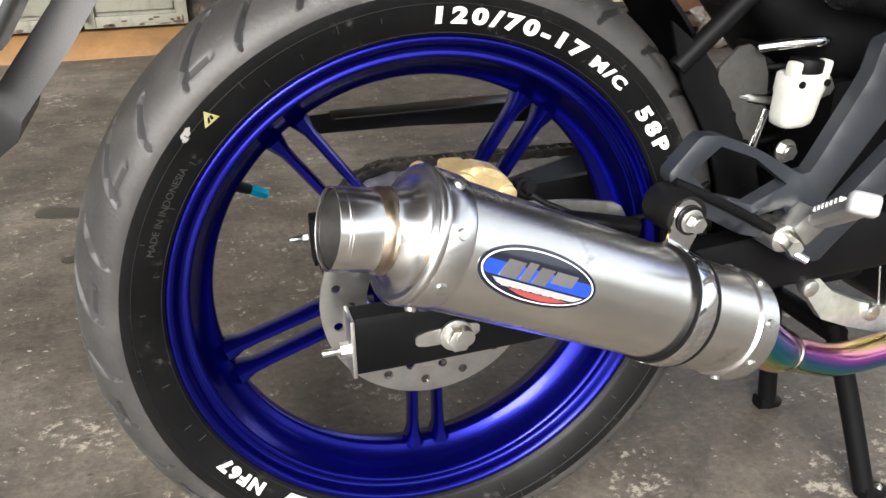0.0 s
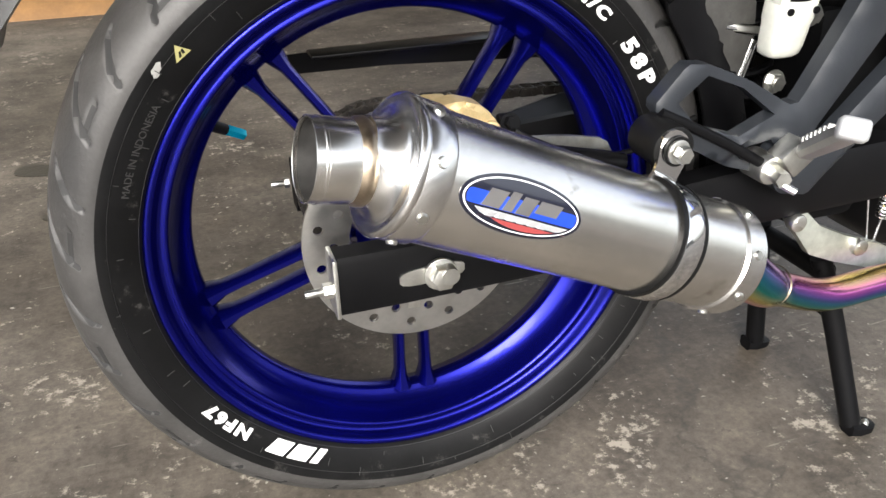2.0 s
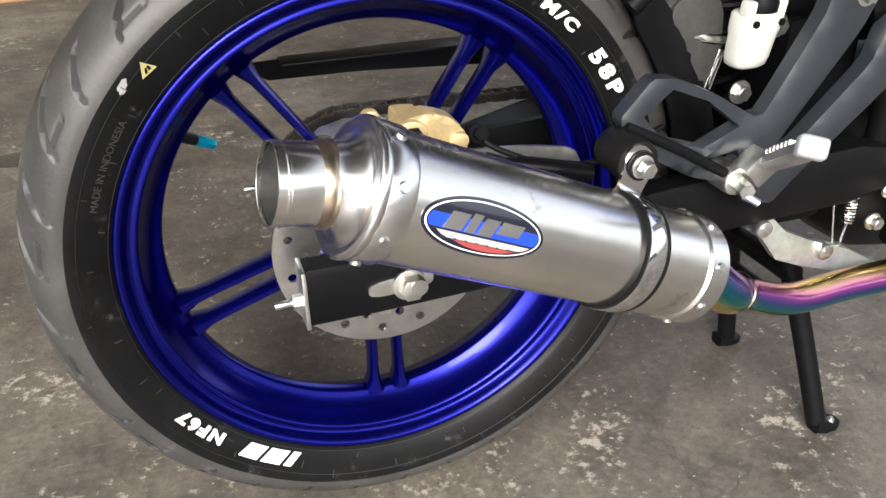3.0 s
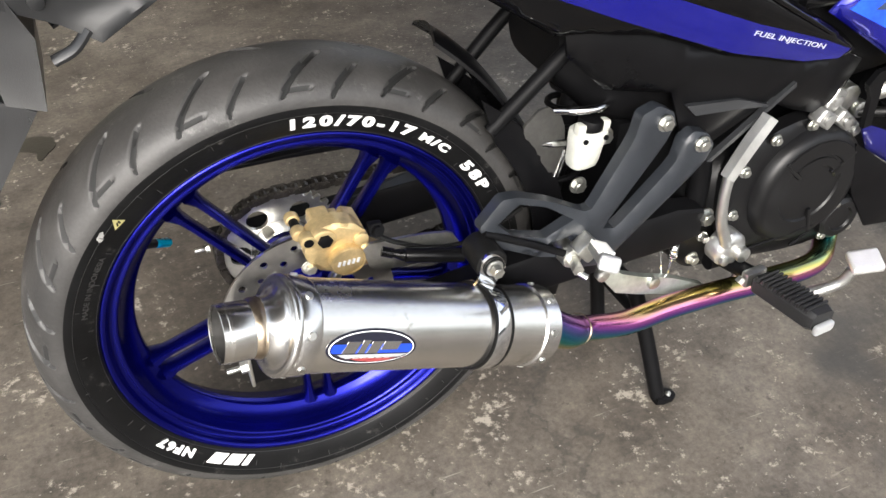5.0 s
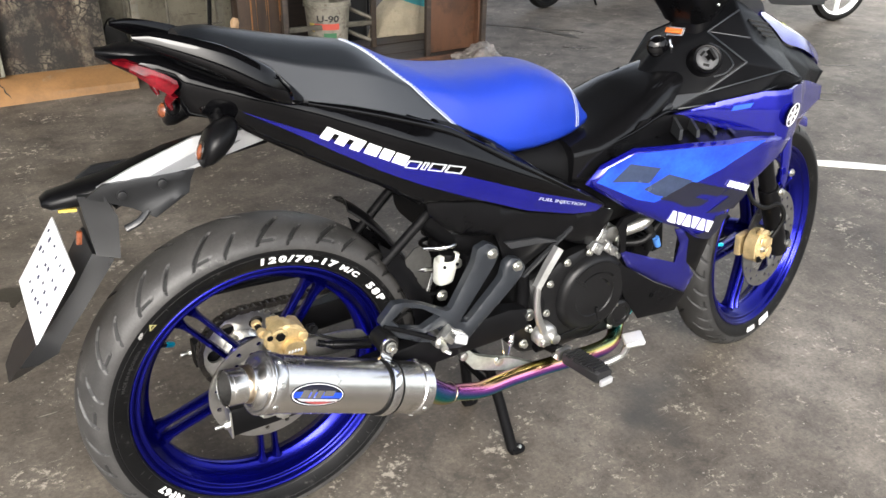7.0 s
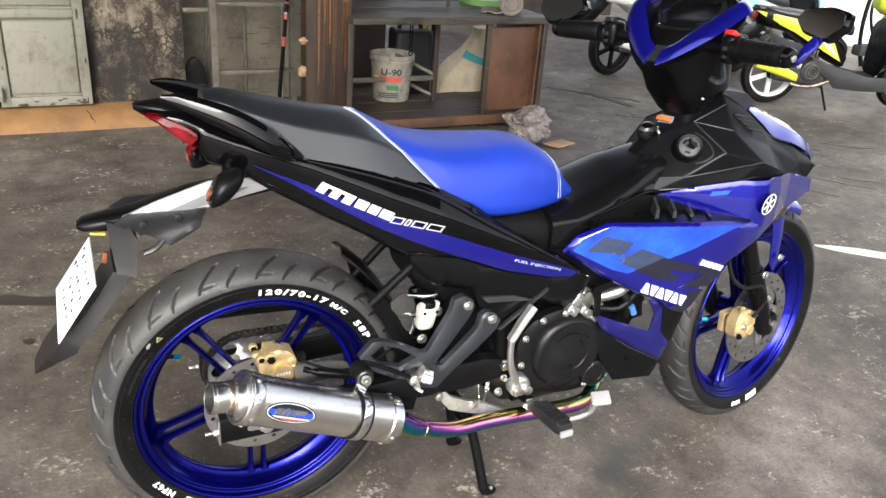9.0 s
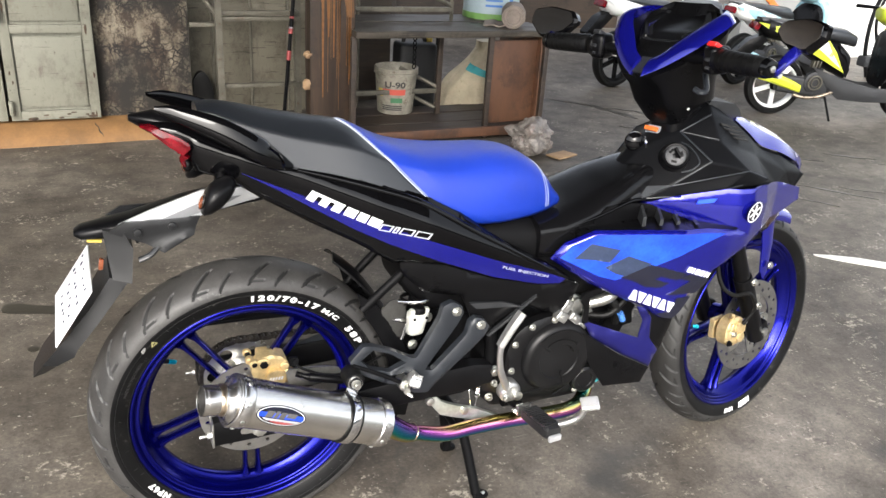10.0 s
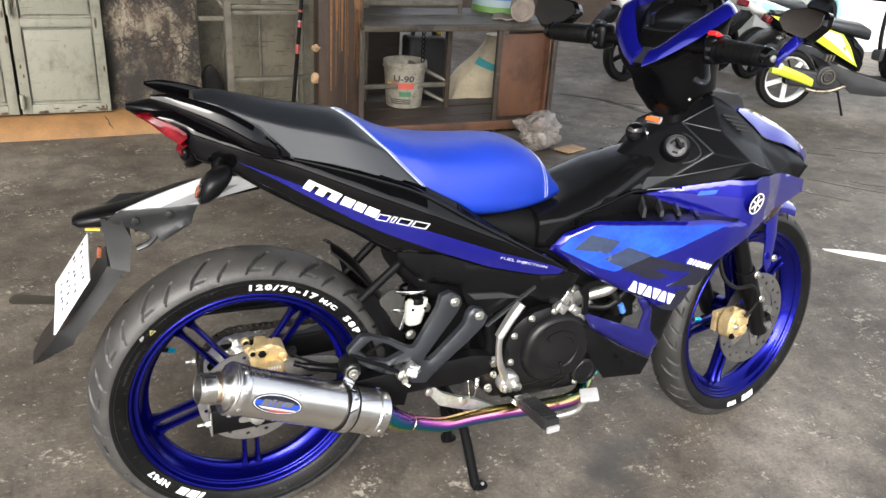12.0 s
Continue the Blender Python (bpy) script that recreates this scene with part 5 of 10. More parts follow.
sidewall_letters(rear_m, "NF67", 0.024, 218.8, 0.2432, 0.229, 0.060, 0.302, tyre_r, "white tyre code NF67", (0.052, 0.0125), 1.25)
sidewall_bars(rear_m, [(231.6, 236.0), (237.0, 241.6), (242.6, 244.4)], 0.236, 0.2505, 0.229, 0.060, 0.302, tyre_r, "white maker's marking", -1.6)


def on_sidewall(deg, rr, lift):
    """A place on the rear tyre's outer sidewall."""
    f = (rr - 0.229) / 0.073
    z = -0.060 * span(f, (0.0, 0.74), (0.05, 0.83), (0.09, 0.870), (0.40, 0.985), (0.45, 0.998), (0.50, 1.0)) - lift
    a = -radians(deg)
    return rear_m @ Vector((rr * math.cos(a), rr * math.sin(a), z))


bm = bmesh.new()
tri = [(132.2, 0.2485), (135.4, 0.2505), (133.2, 0.2600)]
rings(bm, [[on_sidewall(d, r, -0.001) for d, r in tri], [on_sidewall(d, r, 0.0008) for d, r in tri]])
part("marking", bm, YELLOW_MARK, tyre_r, "small pale yellow triangle")
for k in range(2):
    bm = bmesh.new()
    bar = [(133.0 + 0.9 * k, 0.2508), (133.5 + 0.9 * k, 0.2512), (133.2 + 0.5 * k, 0.2545), (132.8 + 0.5 * k, 0.2541)]
    rings(bm, [[on_sidewall(d, r, 0.0006) for d, r in bar], [on_sidewall(d, r, 0.0012) for d, r in bar]])
    part("marking", bm, RUBBER, tyre_r, "dark mark on the triangle")
# scuffs where the tread meets the sidewall
for k in range(7):
    bm = bmesh.new()
    d, r = 137.4 + 0.35 * tick_rnd.random() * k, 0.256 + 0.006 * tick_rnd.random()
    patch = [(d + (0.5 + 0.4 * tick_rnd.random()) * math.cos(a), r + (0.0014 + 0.0012 * tick_rnd.random()) * math.sin(a)) for a in (1.05 * i for i in range(6))]
    rings(bm, [[on_sidewall(p, q, -0.001) for p, q in patch], [on_sidewall(p, q, 0.0005) for p, q in patch]])
    part("scuff", bm, surface("pale_scuff", (0.30, 0.295, 0.28), rough=0.7, vary=0.3) if k == 0 else bpy.data.materials["pale_scuff"], tyre_r, "pale scuff on the rubber")
ribbon_text("MADE IN INDONESIA", 0.010, TICK_GREY, "embossed_lettering", tyre_r, lambda u, v, w: on_sidewall(152.5 - math.degrees(u / 0.2455), 0.2455 + v, 0.0003 + w), "embossed black lettering MADE IN INDONESIA", extrude=0.0003, fit=(0.078, 0.0055))
for r, w in ((0.2335, 0.0005), (0.2568, 0.0004)):
    bm = bmesh.new()
    rings(bm, [[on_sidewall(2 * k, r - w, -0.0005), on_sidewall(2 * k, r, 0.0007), on_sidewall(2 * k, r + w, -0.0005)] for k in range(180)], wrap=True)
    part("moulded_line", bm, TICK_GREY, tyre_r, "fine moulded line round the sidewall")

# ---- swingarm, chain, rear brake ----
bm = bmesh.new()
for sy in (-1, 1):
    y = -0.098 if sy < 0 else 0.118
    prof = []
    loops = []
    for x, zc, h, w in ((-0.085, 0.306, 0.026, 0.014), (-0.03, 0.306, 0.026, 0.014), (0.10, 0.310, 0.027, 0.014), (0.30, 0.322, 0.029, 0.016), (0.46, 0.328, 0.030, 0.018), (0.50, 0.328, 0.022, 0.018)):
        loops.append([(x, y + a * w, zc + b * h) for a, b in ((-1, -0.8), (-0.8, -1), (0.8, -1), (1, -0.8), (1, 0.8), (0.8, 1), (-0.8, 1), (-1, 0.8))])
    rings(bm, loops)
box(bm, (0.36, 0.01, 0.325), (0.07, 0.22, 0.045), bevel=0.008)
swing = part("swingarm", bm, DULL_BLACK, bike, "black box-section swingarm", smooth=30)
bm = bmesh.new()
slab(bm, soften([(-0.036, 0.297), (0.020, 0.300), (0.020, 0.315), (-0.036, 0.312)], 0.2, 2), -0.1150, -0.1125, bevel=0.0008, step=0.008)
part("adjuster_slot", bm, ZINC, swing, "zinc-plated slot plate")
bm = bmesh.new()
cyl(bm, (-0.002, -0.115, 0.3065), (-0.002, -0.119, 0.3065), 0.0145, seg=24, bevel=0.001)
cyl(bm, (-0.002, -0.119, 0.3065), (-0.002, -0.129, 0.3065), 0.0112, 0.0107, seg=6, bevel=0.001)
part("axle_nut", bm, ZINC, swing, "zinc-plated axle nut")
bm = bmesh.new()
box(bm, (-0.0875, -0.098, 0.305), (0.004, 0.030, 0.054), bevel=0.0015)
part("end_plate", bm, ZINC, swing, "bright steel end plate")
bm = bmesh.new()
cyl(bm, (-0.089, -0.100, 0.300), (-0.097, -0.100, 0.300), 0.0068, seg=6)
cyl(bm, (-0.097, -0.100, 0.300), (-0.112, -0.100, 0.2995), 0.0032, seg=10, bevel=0.001)
part("adjuster_bolt", bm, ZINC, swing, "bright adjuster bolt")
bm = bmesh.new()
cyl(bm, (-0.089, 0.118, 0.309), (-0.094, 0.118, 0.309), 0.0055, seg=6)
cyl(bm, (-0.094, 0.118, 0.309), (-0.108, 0.118, 0.309), 0.0030, seg=10, bevel=0.001)
part("adjuster_bolt", bm, ZINC, swing, "bright adjuster bolt")

# chain: links round both sprockets
front_sprocket = Vector((0.50, 0.086, 0.345))
rs, fs = 0.0815, 0.033
path = []
big_c, small_c = Vector((0, 0.309)), Vector((front_sprocket.x, front_sprocket.z))
for k in range(50):
    a = radians(90 + 180 * k / 49)
    path.append(Vector((big_c.x + rs * math.cos(a), big_c.y + rs * math.sin(a))))
low0, low1 = path[-1], small_c + Vector((0, -fs))
path += [low0.lerp(low1, k / 60) for k in range(1, 60)]
for k in range(20):
    a = radians(-90 + 180 * k / 19)
    path.append(Vector((small_c.x + fs * math.cos(a), small_c.y + fs * math.sin(a))))
up0, up1 = path[-1], Vector((0, 0.309 + rs))
path += [up0.lerp(up1, k / 60) for k in range(1, 60)]
length = [0.0]
for a, b in zip(path, path[1:] + path[:1]):
    length.append(length[-1] + (b - a).length)
count = int(length[-1] / 0.0127) // 2 * 2


def on_chain(s):
    s %= length[-1]
    for i in range(len(path)):
        if length[i + 1] >= s:
            return path[i].lerp(path[(i + 1) % len(path)], (s - length[i]) / max(1e-9, length[i + 1] - length[i]))
    return path[0]


bm = bmesh.new()
step_s = length[-1] / count
for k in range(count):
    p, q = on_chain(k * step_s), on_chain((k + 1) * step_s)
    a = math.atan2(q.y - p.y, q.x - p.x)
    mid = (p + q) / 2
    w = 0.0085 if k % 2 else 0.0058
    for sy in (-1, 1):
        ring = []
        o = bmesh.new()
        box(o, (0, sy * w, 0), (0.0185, 0.0016, 0.0095), bevel=0.004, seg=2)
        absorb(bm, o, Matrix.Translation((mid.x, 0.086, mid.y)) @ Matrix.Rotation(-a, 4, "Y"))
    cyl(bm, (p.x, 0.076, p.y), (p.x, 0.096, p.y), 0.0042, seg=8)
tagged(part("drive_chain", bm, CHAIN, bike, "dark oily drive chain"), kind="stuff")
bm = bmesh.new()
slab(bm, [(-0.104, 0.443), (-0.07, 0.425), (0.02, 0.424), (0.18, 0.415), (0.27, 0.385), (0.30, 0.36), (0.31, 0.375), (0.25, 0.43), (0.16, 0.447), (0.02, 0.447)], 0.100, 0.104, bevel=0.0012)
box(bm, (0.07, 0.086, 0.446), (0.26, 0.03, 0.003), (0, 0.0, 0), bevel=0.001)
part("chain_guard", bm, SATIN_BLACK, bike, "slim black plastic chain guard")
bm = bmesh.new()
slab(bm, [(0.10, 0.35), (0.36, 0.36), (0.36, 0.395), (0.20, 0.375)], 0.092, 0.096, bevel=0.001)
part("swingarm_plate", bm, BRACKET_GREY, bike)

# gold caliper over the disc, with its hanger and brake hose
cal = bmesh.new()
slab(cal, soften([(0.000, 0.390), (-0.012, 0.412), (-0.008, 0.438), (0.004, 0.450), (0.026, 0.454), (0.046, 0.447), (0.060, 0.430), (0.062, 0.408), (0.088, 0.384), (0.084, 0.370), (0.060, 0.378), (0.030, 0.374)], 0.12, 1), -0.110, -0.084, bevel=0.004, step=0.006)
box(cal, (0.016, -0.080, 0.438), (0.024, 0.044, 0.020), (0, 4, 0), bevel=0.005, seg=3)
box(cal, (0.046, -0.080, 0.429), (0.020, 0.040, 0.022), (0, 26, 0), bevel=0.005, seg=3)
box(cal, (0.031, -0.080, 0.434), (0.012, 0.040, 0.014), (0, 12, 0), bevel=0.002)
box(cal, (0.034, -0.104, 0.446), (0.010, 0.010, 0.012), (0, 20, 0), bevel=0.002)
cyl(cal, (-0.012, -0.096, 0.438), (-0.012, -0.082, 0.438), 0.0085, seg=16, bevel=0.002)
cyl(cal, (-0.012, -0.066, 0.438), (-0.012, -0.054, 0.438), 0.0085, seg=16, bevel=0.002)
cyl(cal, (0.010, -0.10, 0.436), (0.010, -0.113, 0.436), 0.015, seg=28, bevel=0.003)
cyl(cal, (-0.007, -0.10, 0.440), (-0.007, -0.114, 0.440), 0.009, seg=20, bevel=0.002)
cyl(cal, (0.052, -0.10, 0.424), (0.052, -0.113, 0.424), 0.009, seg=20, bevel=0.002)
caliper_r = part("rear_caliper", cal, GOLD, bike, "gold brake caliper over the rear disc", smooth=32)
bm = bmesh.new()
cyl(bm, (0.033, -0.104, 0.402), (0.033, -0.120, 0.402), 0.0205, seg=32, bevel=0.002)
part("piston_cap", bm, GOLD, caliper_r, "round gold piston cap")
bm = bmesh.new()
spin(bm, [(0.0195, 0), (0.0195, 0.0008), (0.018, 0.0008), (0.018, 0)], Matrix.Translation((0.033, -0.120, 0.402)) @ pose(0, 0, 0, 90, 0, 0), 32)
part("cap_ring", bm, GOLD, caliper_r)
bm = bmesh.new()
cyl(bm, (0.011, -0.112, 0.437), (0.011, -0.1175, 0.437), 0.0085, seg=6, bevel=0.001)
part("pad_pin", bm, DULL_BLACK, caliper_r, "dark socket bolt")
bm = bmesh.new()
cyl(bm, (-0.007, -0.113, 0.440), (-0.007, -0.1150, 0.440), 0.0055, seg=14)
part("pin_hole", bm, DULL_BLACK, caliper_r)
bm = bmesh.new()
cyl(bm, (-0.012, -0.084, 0.438), (-0.012, -0.060, 0.438), 0.0055, seg=12)
part("slide_pin", bm, DULL_BLACK, caliper_r, "dark slide pin")
bm = bmesh.new()
cyl(bm, (0.064, -0.096, 0.424), (0.080, -0.098, 0.424), 0.009, seg=14, bevel=0.002)
bolt(bm, (0.072, -0.104, 0.426), (0.1, -1, 0.3), 0.007, 0.006)
part("hose_union", bm, DULL_BLACK, caliper_r, "dark hose union bolt")
bm = bmesh.new()
tube(bm, [(0.078, -0.100, 0.388), (0.090, -0.102, 0.380), (0.096, -0.102, 0.374)], 0.007, seg=12)
part("pin_boss", bm, GOLD, caliper_r)
bm = bmesh.new()
bolt(bm, (-0.008, -0.104, 0.396), (0, -1, 0), 0.007, 0.006)
part("caliper_bolt", bm, ZINC, caliper_r, "zinc caliper bolt")
for k in range(5):
    bm = bmesh.new()
    box(bm, (0.022 + 0.0055 * k, -0.1205, 0.402), (0.003, 0.001, 0.007), (0, 18, 0))
    part("marking", bm, DECAL_WHITE, caliper_r, "pale maker's marking")
bm = bmesh.new()
cyl(bm, (0.080, -0.080, 0.392), (0.092, -0.084, 0.388), 0.006, seg=12)
cyl(bm, (0.092, -0.084, 0.388), (0.104, -0.088, 0.385), 0.0045, 0.0075, seg=12)
cyl(bm, (0.104, -0.088, 0.385), (0.172, -0.100, 0.372), 0.0088, seg=14, bevel=0.002)
part("torque_rod", bm, SATIN_BLACK, bike, "black brake torque rod with a rubber boot")
bm = bmesh.new()
slab(bm, soften([(0.06, 0.398), (0.13, 0.392), (0.170, 0.384), (0.182, 0.362), (0.13, 0.350), (0.07, 0.358)], 0.15, 1), -0.070, -0.065, bevel=0.001)
part("caliper_bracket", bm, ZINC, bike, "bright steel caliper bracket")
bm = bmesh.new()
tube(bm, [(0.084, -0.066, 0.402), (0.10, -0.070, 0.392), (0.14, -0.076, 0.376), (0.19, -0.078, 0.372), (0.26, -0.07, 0.392)], 0.0028, seg=8)
part("brake_hose", bm, RUBBER, bike)

for ob in (caliper_r, *caliper_r.children):
    ob.data.transform(Matrix.Translation((0.010, 0.045, 0.0255)) @ Matrix.Diagonal((1, 1, 0.895, 1)))

# hugger and inner mudguard
bm = bmesh.new()
loops = []
for i in range(17):
    t = i / 16
    a = radians(60 - 76 * t)
    r = span(t, (0, 0.338), (0.3, 0.322), (1.0, 0.318))
    w = span(t, (0, 0.030), (0.12, 0.050), (0.5, 0.056), (1, 0.058))
    ys_ = [-1.0, -0.85, -0.35, 0, 0.35, 0.85, 1.0]
    ring = [((r + 0.010 * (1 - y * y)) * math.cos(a), y * w, 0.309 + (r + 0.010 * (1 - y * y)) * math.sin(a)) for y in ys_]
    ring += [((r - 0.004 + 0.010 * (1 - y * y)) * math.cos(a), y * w, 0.309 + (r - 0.004 + 0.010 * (1 - y * y)) * math.sin(a)) for y in reversed(ys_)]
    loops.append(ring)
rings(bm, loops)
part("inner_mudguard", bm, SATIN_BLACK, bike, "black plastic inner mudguard", smooth=60)
for sy in (-1, 1):
    bm = bmesh.new()
    arc = [radians(-14 + 62 * i / 12) for i in range(13)]
    sheet(bm, [((0.334 - 0.022 * (i / 12) ** 2) * math.cos(a), 0.309 + (0.334 - 0.022 * (i / 12) ** 2) * math.sin(a)) for i, a in enumerate(arc)] + [(0.286 * math.cos(a), 0.309 + 0.286 * math.sin(a)) for a in reversed(arc[:-2])], lambda x, z: -0.0665, step=0.016, round_by=0.003, thick=0.004)
    if sy > 0:
        bmesh.ops.scale(bm, vec=(1, -1, 1), verts=bm.verts)
    part("mudguard_side", bm, SATIN_BLACK, bike)
bm = bmesh.new()
slab(bm, soften([(0.255, 0.492), (0.285, 0.520), (0.312, 0.50), (0.318, 0.440), (0.302, 0.418), (0.278, 0.445)], 0.2, 1), -0.066, -0.060, bevel=0.002)
part("splash_plate", bm, surface("muddy_plastic", (0.035, 0.034, 0.031), rough=0.6, vary=0.5, scale=40.0, spots=0.5, spot_scale=60.0, spot_colour=(0.02, 0.02, 0.02)), bike, "mud-spattered grey splash plate")

# ---- silencer ----
MA, MB = Vector((-0.051, -0.2047, 0.4382)), Vector((0.2245, -0.1735, 0.3058))
MR = 0.0447
mm = basis(MA, MB)
ML = (MB - MA).length
bm = bmesh.new()
spin(bm, [(MR - 0.004, -0.012), (MR, -0.012), (MR, ML), (MR - 0.004, ML)], mm, 72)
muffler = part("silencer", bm, STEEL, bike, "brushed stainless steel silencer can with scuffs", smooth=30)
bm = bmesh.new()
spin(bm, [(MR + 0.0012, -0.012), (MR + 0.0022, -0.010), (MR + 0.0022, 0.007), (MR + 0.0012, 0.009), (MR, 0.009), (MR, -0.012)], mm, 72)
part("rear_band", bm, POLISHED, muffler)
bm = bmesh.new()
dome = [(MR - 0.0052 - (MR - 0.0052 - 0.0262) * math.sin(t), -0.0168 - 0.0190 * (1 - math.cos(t))) for t in (math.pi / 2 * i / 14 for i in range(15))]
spin(bm, [(MR + 0.0022, -0.011), (MR + 0.0030, -0.0145), (MR + 0.0018, -0.0170), (MR - 0.0012, -0.0178), (MR - 0.0042, -0.0165)] + dome + [(0.020, -0.034), (0.030, -0.008), (MR - 0.004, 0.0)], mm, 72)
part("end_cap", bm, POLISHED, muffler, "polished flared end cap with rolled lip", 50)
# the outlet leaves the dome at a flatter angle than the can
OD = Vector((-0.972, -0.095, 0.215)).normalized()
om = basis(mm @ Vector((0, 0, -0.021)), mm @ Vector((0, 0, -0.021)) + OD)
bm = bmesh.new()
spin(bm, [(0.0262, 0.008), (0.0285, 0.0115), (0.0282, 0.016), (0.0262, 0.019), (0.0248, 0.014)], om, 48)
part("weld_ring", bm, WELD, muffler, "heat-tinted weld")
bm = bmesh.new()
spin(bm, [(0.0255, 0.004), (0.0258, 0.018), (0.0268, 0.0205), (0.0268, 0.039), (0.0272, 0.0395), (0.0272, 0.041), (0.0268, 0.0415), (0.0268, 0.0470), (0.0262, 0.0474), (0.0258, 0.047), (0.0250, 0.010), (0.0245, -0.05), (0.0232, -0.05), (0.0238, 0.004)], om, 56)
part("outlet_pipe", bm, STEEL, muffler, "short open outlet pipe")
bm = bmesh.new()
spin(bm, [(0.0247, 0.0440), (0.0246, 0.0445), (0.0236, -0.040), (0.0238, -0.040)], om, 48)
part("outlet_sleeve", bm, SOOTY_STEEL, muffler, "soot-darkened inner wall of the outlet")
bm = bmesh.new()
spin(bm, [(0.001, -0.045), (0.0245, -0.045), (0.0245, -0.047), (0.001, -0.047)], om, 32, wrap=False)
part("outlet_baffle", bm, DULL_BLACK, muffler, "sooty inner baffle")
bm = bmesh.new()
spin(bm, [(MR, ML - 0.022), (MR + 0.0022, ML - 0.020), (MR + 0.0024, ML), (MR - 0.002, ML + 0.004), (0.032, ML + 0.010), (0.0245, ML + 0.016), (0.021, ML + 0.016), (0.03, ML), (MR - 0.004, ML - 0.01)], mm, 72)
part("inlet_cap", bm, POLISHED, muffler)
for where in (-0.002, ML - 0.011):
    for k in range(8):
        a = 2 * math.pi * k / 8 + 0.35
        bm = bmesh.new()
        d = (mm.to_3x3() @ Vector((math.cos(a), math.sin(a), 0)))
        p = mm @ Vector((MR * math.cos(a) * 1.04, MR * math.sin(a) * 1.04, where))
        cyl(bm, p, p + d * 0.0022, 0.0042, 0.0034, seg=10)
        part("rivet", bm, ZINC, muffler)
CL = 0.222
for off in (-0.011, 0.011):
    bm = bmesh.new()
    spin(bm, [(MR, CL + off - 0.0026), (MR + 0.003, CL + off - 0.0026), (MR + 0.0034, CL + off), (MR + 0.003, CL + off + 0.0026), (MR, CL + off + 0.0026)], mm, 72)
    part("clamp_rubber", bm, RUBBER, muffler, "black rubber clamp strip")
bm = bmesh.new()
spin(bm, [(MR + 0.001, CL - 0.0088), (MR + 0.0036, CL - 0.0088), (MR + 0.0042, CL - 0.006), (MR + 0.0042, CL + 0.006), (MR + 0.0036, CL + 0.0088), (MR + 0.001, CL + 0.0088)], mm, 72)
clampc = mm @ Vector((0, 0, CL))
tip = Vector((0.173, -0.158, 0.4075))
out = Vector((0, -1, 0))
tongue = []
up = (tip - clampc - out * (tip - clampc).dot(out))
for t, w in ((0.40, 0.022), (0.52, 0.017), (0.70, 0.0115), (0.86, 0.0125)):
    c = clampc.lerp(tip, t)
    tongue.append((c, w))
loops = []
along_x = Vector((1, 0, -0.35)).normalized()
for c, w in tongue + [(tip, 0.0155), (tip + Vector((0, 0, 0.008)), 0.0135), (tip + Vector((0, 0, 0.0140)), 0.0080), (tip + Vector((0, 0, 0.0165)), 0.0025)]:
    c = Vector((c.x, -0.170 if c.z > 0.375 else -0.176 - 0.10 * (0.375 - c.z), c.z))
    loops.append([c - along_x * w + out * 0.0015, c + along_x * w + out * 0.0015, c + along_x * w - out * 0.0015, c - along_x * w - out * 0.0015])
rings(bm, loops)
clamp = part("mounting_clamp", bm, CHROME, muffler, "bright steel mounting clamp", smooth=30)
bm = bmesh.new()
cyl(bm, (0.173, -0.1735, 0.4075), (0.173, -0.1755, 0.4075), 0.0098, seg=24, bevel=0.0008)
bolt(bm, (0.173, -0.1755, 0.4075), (0, -1, 0), 0.0072, 0.007, False)
part("mounting_bolt", bm, ZINC, clamp, "zinc mounting bolt")
bm = bmesh.new()
spin(bm, [(0.0098, 0), (0.0122, 0), (0.0122, 0.0012), (0.0098, 0.0012)], Matrix.Translation((0.173, -0.1722, 0.4075)) @ pose(0, 0, 0, 90, 0, 0), 28)
part("washer", bm, RUBBER, clamp, "black rubber washer")
bm = bmesh.new()
cyl(bm, (0.173, -0.128, 0.4075), (0.173, -0.1685, 0.4075), 0.0185, seg=28, bevel=0.003)
part("rubber_mount", bm, RUBBER, clamp, "black rubber mount")


def on_can(u, v, lift):
    """A place on the silencer's side: u along it from the rear, v round it upwards."""
    a0 = math.atan2(*(mm.to_3x3().transposed() @ Vector((0.0, -0.957, 0.29)).normalized()).yx)
    a = a0 - v / MR
    return mm @ Vector(((MR + lift) * math.cos(a), (MR + lift) * math.sin(a), u))


def oval(name, cu, cv, ru, rv, lift, mat_, label, clip=None):
    bm = bmesh.new()
    pts = divide(circle(0, 0, 1.0, 48), 0.2)
    vs, _, fs_, *_ = delaunay_2d_cdt([Vector(p) for p in pts] + [Vector((x * 0.2, y * 0.2)) for x in range(-4, 5) for y in range(-4, 5) if x * x + y * y < 22], [(i, (i + 1) % len(pts)) for i in range(len(pts))], [], 1, 1e-6)
    top, low = [], []
    for v in vs:
        x, y = v
        if clip:
            x, y = clip(x, y)
        top.append(bm.verts.new(on_can(cu + x * ru, cv + y * rv, lift)))
        low.append(bm.verts.new(on_can(cu + x * ru, cv + y * rv, 0.0)))
    seen = {}
    for f in fs_:
        bm.faces.new([top[i] for i in f])
        for i, j in zip(f, f[1:] + f[:1]):
            seen[(i, j)] = 1
    for i, j in seen:
        if (j, i) not in seen:
            bm.faces.new((top[j], top[i], low[i], low[j]))
    bmesh.ops.delete(bm, geom=[v for v in bm.verts if not v.link_faces], context="VERTS")
    return part(name, bm, mat_, muffler, label)


